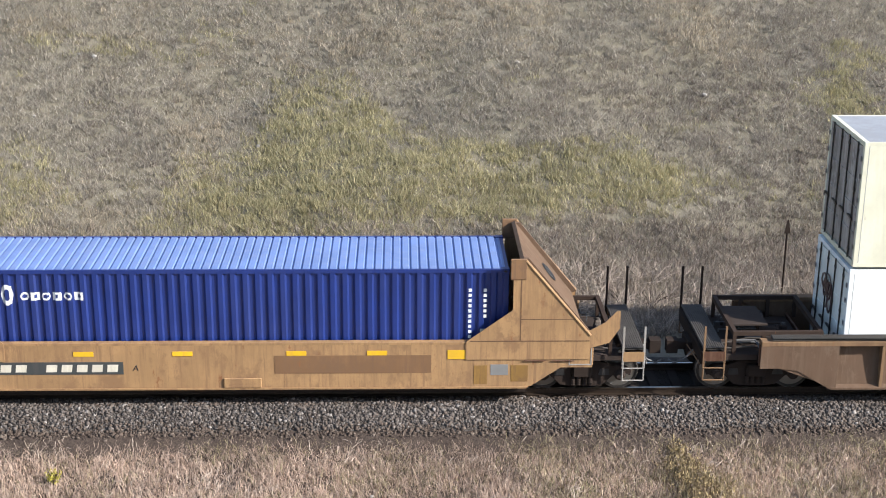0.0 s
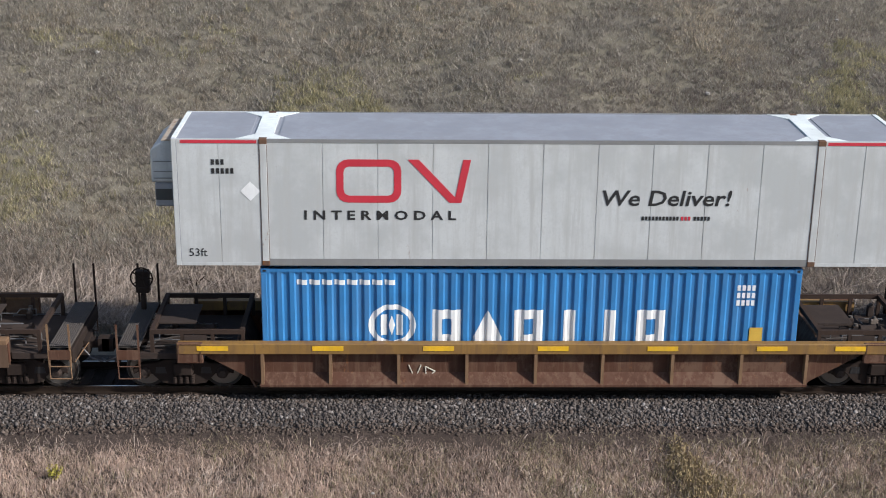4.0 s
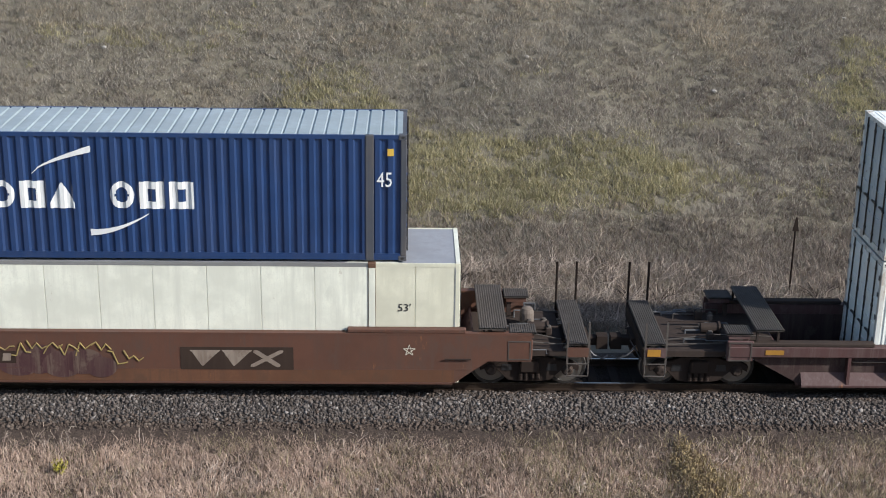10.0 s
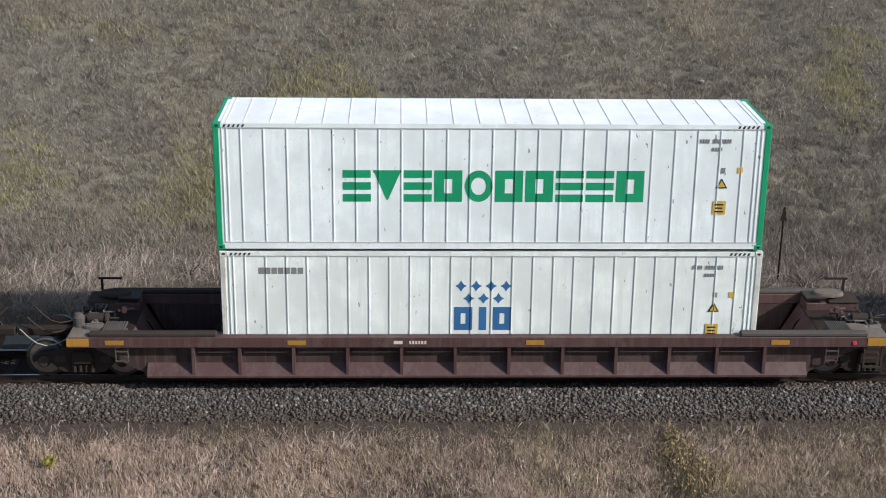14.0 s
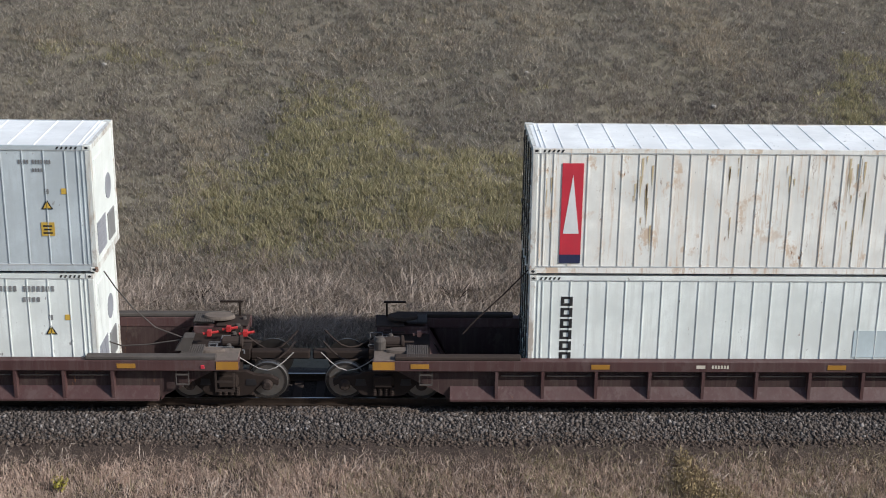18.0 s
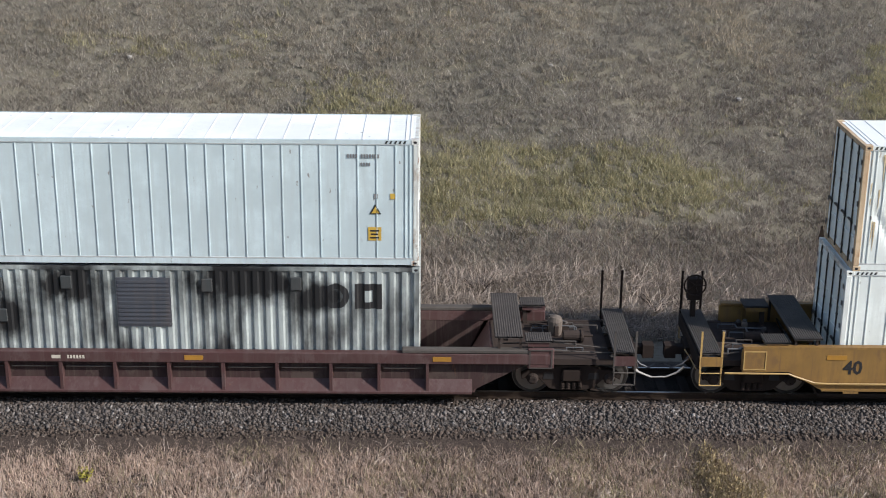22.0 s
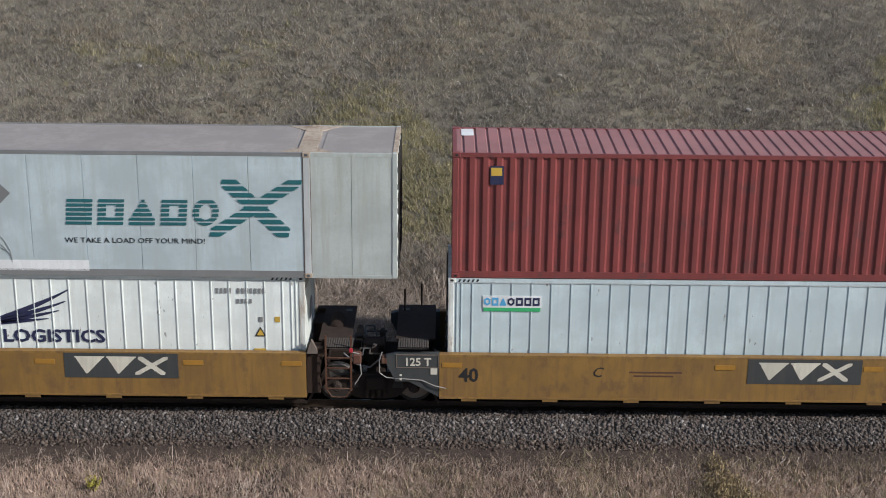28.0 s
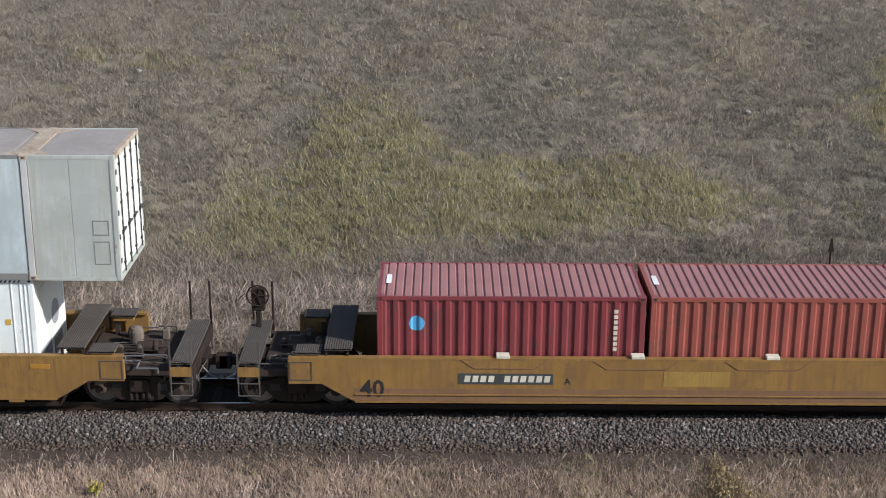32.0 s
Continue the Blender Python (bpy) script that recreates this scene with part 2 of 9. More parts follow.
WHITE = (0.66, 0.67, 0.66)
M = dict(
    cream=paint("cream_paint", (0.63, 0.61, 0.49), streak=0.16, rust=0.03, dirt=(0.3, 0.27, 0.2)),
    white=paint("white_paint", (0.745, 0.778, 0.748), streak=0.2, rust=0.05, dirt=(0.26, 0.24, 0.20), runs=0.1, scuff=True),
    white_rusty=paint("rusty_white_paint", (0.79, 0.78, 0.735), streak=0.25, rust=0.3, dirt=(0.48, 0.27, 0.11), runs=0.22, scuff=True),
    white_clean=paint("clean_white_paint", (0.76, 0.8, 0.8), streak=0.14, dirt=(0.30, 0.29, 0.28), scuff=True),
    grey_box=paint("pale_grey_paint", (0.47, 0.48, 0.48), streak=0.2, rust=0.02),
    silver=paint("pale_blue_grey_paint", (0.455, 0.522, 0.545), streak=0.35, dirt=(0.30, 0.30, 0.26), runs=0.3),
    reefer_grey=paint("cool_grey_paint", (0.472, 0.518, 0.54), streak=0.14, scuff=True),
    reefer_pale=paint("pale_cool_paint", (0.52, 0.6, 0.62), streak=0.16, scuff=True),
    roof_grey=paint("dull_grey_roof", (0.27, 0.28, 0.31), streak=0.2, rough=0.5),
    roof_tan=paint("dusty_grey_roof", (0.30, 0.27, 0.25), streak=0.25, rough=0.6),
    roof_blue=paint("bare_aluminium_roof", (0.42, 0.46, 0.56), streak=0.15, rough=0.35, metal=0.3),
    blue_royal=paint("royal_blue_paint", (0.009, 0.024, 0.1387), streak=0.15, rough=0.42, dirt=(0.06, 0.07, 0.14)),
    blue_navy=paint("navy_blue_paint", (0.013, 0.038, 0.117), streak=0.15, rough=0.38, dirt=(0.08, 0.08, 0.1)),
    blue_bright=paint("bright_blue_paint", (0.03, 0.18, 0.42), streak=0.25, rough=0.5, dirt=(0.12, 0.18, 0.28), runs=0.2),
    red_brown=paint("red_brown_paint", (0.205, 0.046, 0.0442), streak=0.3, rust=0.1, rough=0.45, dirt=(0.10, 0.045, 0.045), runs=0.15),
    faded_red=paint("sun_faded_red_paint", (0.27, 0.068, 0.052), streak=0.35, rust=0.1, rough=0.5, dirt=(0.14, 0.06, 0.05), runs=0.25),
    maroon_box=paint("crimson_paint", (0.1938, 0.03645, 0.0432), streak=0.3, rough=0.45, dirt=(0.10, 0.045, 0.045), runs=0.15),
    steel_worn=paint("scorched_bare_steel", (0.38, 0.41, 0.4), streak=0.45, rough=0.5, dirt=(0.03, 0.03, 0.03), soot=0.2, runs=0.5),
    yellow=paint("golden_yellow_paint", (0.238, 0.131, 0.034), streak=0.5, rust=0.15, dirt=(0.12, 0.065, 0.035), rough=0.6, runs=0.35),
    yellow_old=paint("sun_faded_yellow_paint", (0.325, 0.192, 0.09), streak=0.5, rust=0.4, dirt=(0.15, 0.08, 0.045), rough=0.65, runs=0.75),
    rust_red=paint("brown_red_paint", (0.0936, 0.03853, 0.02362), streak=0.45, rust=0.2, dirt=(0.075, 0.045, 0.035), rough=0.65, runs=0.45),
    # dusty side paint; on the end plate it stands in for shade
    brown_dust_shade=paint("dusty_shade_brown_paint", (0.115, 0.072, 0.049), streak=0.45, rust=0.2, dirt=(0.15, 0.105, 0.075), rough=0.75, runs=0.5),
    brown=paint("dusty_brown_paint", (0.084, 0.04, 0.0264), streak=0.45, rust=0.3, dirt=(0.16, 0.10, 0.07), rough=0.7, runs=0.6),
    maroon=paint("dark_maroon_paint", (0.066, 0.0275, 0.026), streak=0.45, rust=0.1, dirt=(0.10, 0.068, 0.064), rough=0.65, runs=0.45),
    dark=paint("grimy_dark_steel", (0.031, 0.022, 0.0185), streak=0.4, dirt=(0.022, 0.016, 0.013), rough=0.85),
    grate=paint("dusty_grey_grating", (0.08602, 0.07497, 0.068), streak=0.4, dirt=(0.05, 0.04, 0.035), rough=0.75),
    deck=paint("dusty_deck_steel", (0.043, 0.032, 0.028), streak=0.5, dirt=(0.06, 0.043, 0.034), rough=0.8),
    steel=paint("dusty_wheel_steel", (0.019, 0.016, 0.0145), streak=0.3, rough=0.5, metal=0.0, dirt=(0.04, 0.03, 0.025)),
    rail=paint("rail_steel", (0.078, 0.055, 0.0425), streak=0.2, rough=0.35, metal=0.7),
    slate=paint("dark_slate_paint", (0.042, 0.046, 0.047), streak=0.3, dirt=(0.1, 0.08, 0.07), rough=0.6),
    black=paint("black_paint", (0.012, 0.012, 0.014), streak=0.1, rough=0.5),
    post_dark=paint("dark_post_paint", (0.06, 0.065, 0.08), streak=0.3, rough=0.5),
    rubber=paint("grey_rubber_hose", (0.10, 0.10, 0.105), streak=0.1, rough=0.6),
    l_green=paint("teal_green_letter", (0.016, 0.115, 0.13), streak=0.1),
    l_evergreen=paint("green_letter", (0.005, 0.27, 0.12), streak=0.05),
    l_blue=paint("blue_letter", (0.03, 0.13, 0.30), streak=0.1),
    l_navy=paint("navy_letter", (0.02, 0.025, 0.07), streak=0.1),
    l_red=paint("red_letter", (0.50, 0.03, 0.05), streak=0.1),
    l_crimson=paint("deep_crimson_letter", (0.33, 0.018, 0.045), streak=0.1),
    l_white=paint("white_letter", (0.72, 0.72, 0.72), streak=0.1),
    l_cream=paint("dusty_white_letter", (0.60, 0.56, 0.47), streak=0.3),
    l_grey=paint("grey_mark", (0.20, 0.20, 0.20), streak=0.1),
    l_black=paint("black_letter", (0.02, 0.02, 0.022), streak=0.05),
    l_sky=paint("sky_blue_panel", (0.09, 0.36, 0.62), streak=0.05),
    l_yellow=paint("yellow_sticker", (0.56, 0.357, 0.06), streak=0.1),
    l_faint=paint("faint_beige_mark", (0.46, 0.42, 0.32), streak=0.2),
    l_lime=paint("bright_green_stripe", (0.05, 0.42, 0.16), streak=0.05),
    safety=paint("safety_yellow_paint", (0.48, 0.42, 0.05), streak=0.2),
    grime_yellow=paint("yellow_reflector", (0.72, 0.42, 0.02), streak=0.3),
    frame_worn=paint("worn_white_frame_paint", (0.66, 0.68, 0.65), streak=0.45, rust=0.6, dirt=(0.24, 0.14, 0.08), runs=0.6),
    dull_orange=paint("dull_orange_reflector", (0.3629, 0.1805, 0.028), streak=0.4, dirt=(0.2, 0.1, 0.04)),
    rail_bright=paint("polished_rail_steel", (0.55, 0.54, 0.52), streak=0.15, rough=0.28, metal=1.0, dents=0.0),
    tread=paint("polished_tread_steel", (0.26, 0.245, 0.23), streak=0.2, rough=0.35, metal=0.8),
    # red and blue roofs, paler than their walls
    roof_red=paint("pale_red_roof", (0.30, 0.135, 0.13), streak=0.3, rough=0.6, dirt=(0.25, 0.18, 0.17)),
    roof_royal=paint("pale_blue_roof", (0.13, 0.20, 0.42), streak=0.3, rough=0.6, dirt=(0.25, 0.25, 0.3)),
    tan_plate=paint("dusty_tan_plate", (0.16, 0.13, 0.11), streak=0.5, rough=0.75, dirt=(0.09, 0.07, 0.06), runs=0.4),
    l_hose=paint("pale_hose", (0.30, 0.28, 0.26), streak=0.3, rough=0.6),
    safety_red=paint("red_handle_paint", (0.45, 0.03, 0.03), streak=0.2),
    tan_patch=paint("tan_brown_patch_paint", (0.188, 0.1, 0.048), streak=0.5, rust=0.3, dirt=(0.13, 0.075, 0.045), rough=0.65, runs=0.6),
    brake_yellow=paint("pale_yellow_pipe_paint", (0.42, 0.27, 0.10), streak=0.4, dirt=(0.2, 0.12, 0.06)),
    door_grimy=paint("grimy_taupe_door_paint", (0.40, 0.36, 0.33), streak=0.6, rust=0.45, rough=0.7, dirt=(0.13, 0.10, 0.09), runs=0.7),
    rust_casting=paint("rusty_casting_paint", (0.13, 0.075, 0.05), streak=0.5, rust=0.6, rough=0.8, dirt=(0.05, 0.03, 0.022)),
    # sunlight on ribs and top chord is put into this lighter tan
    edge_tan=paint("sunlit_worn_tan_paint", (0.2125, 0.1318, 0.0765), streak=0.5, rust=0.4, rough=0.7, dirt=(0.12, 0.07, 0.045), runs=0.5),
    frame_dark=paint("dark_brown_frame_paint", (0.0403, 0.02652, 0.02106), streak=0.4, rust=0.2, rough=0.75, dirt=(0.055, 0.038, 0.029)),
    mark_dull=paint("dull_stencil_paint", (0.27, 0.22, 0.18), streak=0.5, dirt=(0.10, 0.06, 0.045), runs=0.4),
    saddle_worn=paint("rust_stained_saddle_paint", (0.42, 0.35, 0.28), streak=0.5, rust=0.6, rough=0.7, dirt=(0.18, 0.11, 0.07), runs=0.6),
    bay_worn=paint("stained_grey_bay_paint", (0.42, 0.45, 0.43), streak=0.4, rust=0.1, dirt=(0.28, 0.24, 0.18), runs=0.3),
    cream_pale=paint("pale_cream_paint", (0.7176, 0.7176, 0.624), streak=0.25, rust=0.05, dirt=(0.3, 0.29, 0.26), runs=0.1),
    scrawl=paint("dark_plum_spray_paint", (0.055, 0.022, 0.026), streak=0.4, runs=0.4),
    scrawl_line=paint("yellowish_spray_paint", (0.33, 0.25, 0.09), streak=0.4, runs=0.4),
    curtain=paint("white_curtain_sheet", (0.72, 0.75, 0.76), streak=0.1, dirt=(0.3, 0.29, 0.28), rough=0.6, dents=0.9, ripple=True),
    # darker than the maroon chords: the chord's shadow is put into this grimy paint
    web_shaded=paint("shaded_grimy_web_paint", (0.052, 0.031, 0.03), streak=0.5, rust=0.1, dirt=(0.09, 0.07, 0.06), rough=0.7, runs=0.5),
    # the sun's glare on box tops is put into this brighter white
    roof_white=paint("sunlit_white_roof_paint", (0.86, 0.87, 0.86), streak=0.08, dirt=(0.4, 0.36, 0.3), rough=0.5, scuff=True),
    rust_bleed=paint("bleeding_rust_stain", (0.60, 0.50, 0.34), streak=0.4, rust=0.3, dirt=(0.36, 0.22, 0.10), rough=0.8, runs=0.4),
    rust_tan=paint("dusty_rust_tan_paint", (0.125, 0.06, 0.036), streak=0.5, rust=0.2, dirt=(0.085, 0.05, 0.035), rough=0.7, runs=0.5),
    rust_post=paint("rusted_cream_post_paint", (0.52, 0.40, 0.27), streak=0.5, rust=0.7, dirt=(0.30, 0.15, 0.07), rough=0.7, runs=0.5),
    safety_dull=paint("mustard_touch_up_paint", (0.30, 0.19, 0.045), streak=0.4, dirt=(0.15, 0.08, 0.035), rough=0.6, runs=0.3),
    roof_steel=paint("dull_steel_roof", (0.36, 0.42, 0.45), streak=0.25, rough=0.45, metal=0.2, dirt=(0.2, 0.2, 0.2)),
    panel_white=paint("dusty_white_panel_paint", (0.57, 0.61, 0.63), streak=0.22, dirt=(0.3, 0.3, 0.3), fade=0.82, scuff=True),
)


scorched(M["steel_worn"], [(4.3, 2.5, 1.2, 0.8), (8.2, 2.6, 1.9, 0.9), (2.9, 1.7, 0.5, 0.9), (9.9, 2.2, 0.9, 0.5)])


# ---- building helpers ----
def part(name, bm, material, parent, label=""):
    """Links a bmesh as one mesh object under a thing or a part."""
    me = bpy.data.meshes.new(name)
    bm.to_mesh(me)
    bm.free()
    me.materials.append(material)
    ob = new(name, me)
    ob.parent = parent
    if label:
        ob["label"] = label
    return ob


def box(bm, x0, x1, y0, y1, z0, z1):
    v = [bm.verts.new((x, y, z)) for x in (x0, x1) for y in (y0, y1) for z in (z0, z1)]
    for f in ((0, 1, 3, 2), (4, 6, 7, 5), (0, 4, 5, 1), (2, 3, 7, 6), (0, 2, 6, 4), (1, 5, 7, 3)):
        bm.faces.new([v[i] for i in f])
    return bm


def boxes(*rows):
    bm = bmesh.new()
    for r in rows:
        box(bm, *r)
    return bm


def prism(bm, pts, y0, y1):
    """A polygon in x and z, pulled from y0 to y1."""
    a = [bm.verts.new((x, y0, z)) for x, z in pts]
    b = [bm.verts.new((x, y1, z)) for x, z in pts]
    n = len(pts)
    fa, fb = bm.faces.new(a), bm.faces.new(list(reversed(b)))
    for i in range(n):
        bm.faces.new([a[(i + 1) % n], a[i], b[i], b[(i + 1) % n]])
    bmesh.ops.triangulate(bm, faces=[fa, fb], ngon_method="EAR_CLIP")
    return bm


def tube(bm, p, q, r, n=6):
    p, q = Vector(p), Vector(q)
    d = (q - p).normalized()
    u = d.orthogonal().normalized()
    w = d.cross(u)
    rings = [[bm.verts.new(c + (u * math.cos(6.2832 * i / n) + w * math.sin(6.2832 * i / n)) * r) for i in range(n)] for c in (p, q)]
    for i in range(n):
        bm.faces.new([rings[0][i], rings[0][(i + 1) % n], rings[1][(i + 1) % n], rings[1][i]])
    bm.faces.new(list(reversed(rings[0])))
    bm.faces.new(rings[1])
    return bm


def pipe(bm, pts, r, n=6):
    for a, b in zip(pts, pts[1:]):
        tube(bm, a, b, r, n)
    return bm


def lathe(bm, profile, centre, axis="y", n=20):
    """Turns a profile of (radius, offset along the axis) round the axis."""
    rings = []
    for r, o in profile:
        ring = []
        for i in range(n):
            a = 2 * math.pi * i / n
            c, s = r * math.cos(a), r * math.sin(a)
            p = {"y": (c, o, s), "x": (o, c, s), "z": (c, s, o)}[axis]
            ring.append(bm.verts.new(Vector(centre) + Vector(p)))
        rings.append(ring)
    for a, b in zip(rings, rings[1:]):
        for i in range(n):
            bm.faces.new([a[i], a[(i + 1) % n], b[(i + 1) % n], b[i]])
    bm.faces.new(rings[0])
    bm.faces.new(rings[-1])
    bmesh.ops.recalc_face_normals(bm, faces=bm.faces)
    return bm


def bevelled(bm, width=0.012):
    bmesh.ops.bevel(bm, geom=list(bm.edges), offset=width, segments=1, affect="EDGES")
    return bm


def ribbon(bm, prof, z0, z1, sign=1):
    """A wall of upright strips along the plan profile (x, y), from z0 to z1."""
    lo = [bm.verts.new((x, y, z0)) for x, y in prof]
    hi = [bm.verts.new((x, y, z1)) for x, y in prof]
    for i in range(len(prof) - 1):
        q = [lo[i], lo[i + 1], hi[i + 1], hi[i]]
        bm.faces.new(q if sign > 0 else q[::-1])
    return bm


def dented_ribbon(bm, prof, z0, z1, dent, rows=26):
    """The same wall in many rows, pushed in and out by dent(x, z)."""
    lines = []
    for k in range(rows + 1):
        z = z0 + (z1 - z0) * k / rows
        lines.append([bm.verts.new((x, y + dent(x, z), z)) for x, y in prof])
    for a, b in zip(lines, lines[1:]):
        for i in range(len(prof) - 1):
            bm.faces.new([a[i], a[i + 1], b[i + 1], b[i]])
    return bm


def crushed(x, z):
    """A long slanting crease and its smaller folds at a wall's struck end."""
    def fold_at(x0, z0, x1, z1, wide, deep):
        dx, dz = x1 - x0, z1 - z0
        l = math.hypot(dx, dz)
        u = ((x - x0) * dx + (z - z0) * dz) / l
        d = ((x - x0) * dz - (z - z0) * dx) / l
        along = max(0.0, min(1.0, u / 0.3, (l - u) / 0.3))
        return deep * along * math.exp(-(d / wide) ** 2)
    return (fold_at(0.55, 2.6, 2.2, 0.25, 0.13, 0.05) - fold_at(0.8, 2.6, 2.5, 0.25, 0.16, 0.03) + fold_at(0.3, 1.5, 1.0, 0.3, 0.10, 0.04)
            + fold_at(1.8, 0.55, 3.0, 0.2, 0.08, 0.03) + fold_at(2.6, 0.5, 3.6, 0.2, 0.07, 0.025))


def depth_at(prof, x):
    for (xa, ya), (xb, yb) in zip(prof, prof[1:]):
        if xa <= x <= xb:
            return ya + (yb - ya) * ((x - xa) / (xb - xa) if xb > xa else 0)
    return prof[-1][1] if x > prof[-1][0] else prof[0][1]


def glyph(kind, u):
    """The upright runs (as shares of the height) of a plain shape at the share u of its width."""
    if kind == "O":
        o = math.sqrt(max(0.0, 1 - (2 * u - 1) ** 2)) / 2
        k = (2 * u - 1) / 0.54
        i = math.sqrt(max(0.0, 1 - k * k)) * 0.28
        return [(0.5 - o, 0.5 + o)] if i == 0 else [(0.5 - o, 0.5 - i), (0.5 + i, 0.5 + o)]
    if kind == "A":
        return [(0, max(0.06, 1 - 0.8 * abs(2 * u - 1)))]
    if kind == "V":
        return [(min(0.94, abs(2 * u - 1)), 1)]
    if kind == "R":
        return [(0, 1)] if u < 0.33 or u > 0.67 else [(0, 0.27), (0.73, 1)]
    if kind == "E":
        return [(0, 0.24), (0.38, 0.62), (0.76, 1)]
    if kind == "X":
        a = 0.5 * abs(2 * u - 1)
        if a < 0.15:
            return [(0.5 - a - 0.14, 0.5 + a + 0.14)]
        return [(max(0, 0.5 - a - 0.14), 0.5 - a + 0.14), (0.5 + a - 0.14, min(1, 0.5 + a + 0.14))]
    if kind == "D":
        return [(abs(u - 0.5), 1 - abs(u - 0.5))]
    if kind == "*":
        return [(0.5 - 0.5 * max(0, 1 - abs(2 * u - 1)) ** 2.2 - 0.06, 0.5 + 0.5 * max(0, 1 - abs(2 * u - 1)) ** 2.2 + 0.06)]
    if kind == "Q":
        o = math.sqrt(max(0.0, 1 - (2 * u - 1) ** 2)) / 2
        k = (2 * u - 1) / 0.76
        i = math.sqrt(max(0.0, 1 - k * k)) * 0.38
        return [(0.5 - o, 0.5 + o)] if i == 0 else [(0.5 - o, 0.5 - i), (0.5 + i, 0.5 + o)]
    if kind == "P":
        o = math.sqrt(max(0.0, 1 - (2 * u - 1) ** 2)) / 2
        return [(0.5 - o, max(0.5 - o, 0.30)), (min(0.5 + o, 0.66), 0.5 + o)] if o > 0.22 else [(0.5 - o, 0.5 - o + 0.005)]
    if kind == "C":
        o = math.sqrt(max(0.0, 1 - (2 * u - 1) ** 2)) / 2
        return [(0.5 - o, 0.5 + o)]
    return [(0, 1)]


def marks(box_ob, kinds, x, z, w, h, material, prof, slant=0.0, stripes=0, gap=0.18, name="mark", label="", top=None):
    """Plain painted shapes in a row on a wall whose plan profile is prof, lying on its folds."""
    n = len(kinds)
    unit = w / (n - gap + 1e-9) if n > 1 else w
    lw = unit * (1 - gap) if n > 1 else w
    xs_breaks = [px for px, _ in prof]
    for k, kind in enumerate(kinds):
        if kind == " ":
            continue
        bm = bmesh.new()
        a = x + k * unit
        width = lw * (0.4 if kind == "I" else 1.0)
        a += (lw - width) / 2
        steps = max(2, int(width / 0.035)) if kind not in "BI" else 1
        cuts = sorted({a + width * i / steps for i in range(steps + 1)} | {b for b in xs_breaks if a < b < a + width})
        for xa, xb in zip(cuts, cuts[1:]):
            if xb - xa < 1e-4:
                continue
            eps = (xb - xa) * 0.02
            runs = glyph(kind, ((xa + xb) / 2 - a) / width)
            left, right = glyph(kind, (xa + eps - a) / width), glyph(kind, (xb - eps - a) / width)
            if len(left) != len(runs) or len(right) != len(runs) or kind in "REBI":
                left = right = runs
            rows = [(l0, l1, r0, r1) for (l0, l1), (r0, r1) in zip(left, right)]
            if stripes:
                cut = []
                for i in range(stripes):
                    s0, s1 = i / stripes, i / stripes + 0.66 / stripes
                    cut += [(max(r0, s0), min(r1, s1)) * 2 for r0, r1 in runs if min(r1, s1) > max(r0, s0)]
                rows = cut
            ya, yb = depth_at(prof, xa) - 0.005, depth_at(prof, xb) - 0.005
            for l0, l1, r0, r1 in rows:
                q = [z + k * h for k in (l0, r0, r1, l1)]
                if top is not None:
                    q = [max(k, top) for k in q]
                if q[3] - q[0] + q[2] - q[1] < 2e-3:
                    continue
                v = [bm.verts.new((px + slant * (pz - z), py, pz)) for px, py, pz in zip((xa, xb, xb, xa), (ya, yb, yb, ya), q)]
                bm.faces.new(v)
        bmesh.ops.remove_doubles(bm, verts=bm.verts, dist=4e-3)
        part(name, bm, material, box_ob, label)


def lettering(parent, text, x, y, z, size, material, slant=0.0, name="lettering", squeeze=1.0, turn=0, spacing=1.0, bold=0.0):
    """Readable words as flat raised letters in the plane y, read along x."""
    cu = bpy.data.curves.new("letters", "FONT")
    cu.body, cu.size, cu.extrude, cu.shear, cu.resolution_u = text, size, 0.002, slant, 2
    cu.offset, cu.space_character = bold, spacing
    tmp = bpy.data.objects.new("letters", cu)
    me = bpy.data.meshes.new_from_object(tmp)
    bpy.data.objects.remove(tmp)
    bpy.data.curves.remove(cu)
    me.materials.clear()
    me.materials.append(material)
    me.transform(Matrix.Translation((x, y, z)) @ Matrix.Rotation(math.radians(90), 4, "X") @ Matrix.Rotation(math.radians(turn), 4, "Z") @ Matrix.Diagonal((squeeze, 1, 1, 1)))
    ob = new(name, me)
    ob.parent = parent
    return ob


def bars(parent, x, y, z, widths, h, material, step=0.0, name="code_bar"):
    """Plain bars where small writing cannot be read: a long line is broken into bars of a figure's width."""
    for i, (off, w) in enumerate(widths):
        if w <= 0.01:
            continue
        pitch = h * 0.86
        n = max(1, round(w / pitch)) if name == "code_bar" and w > 0.2 else 1
        for k in range(n):
            xa = x + off + (k * pitch if n > 1 else 0)
            part(name, boxes((xa, xa + (pitch * 0.66 if n > 1 else w), y - 0.004, y, z - i * step, z - i * step + h)), material, parent)


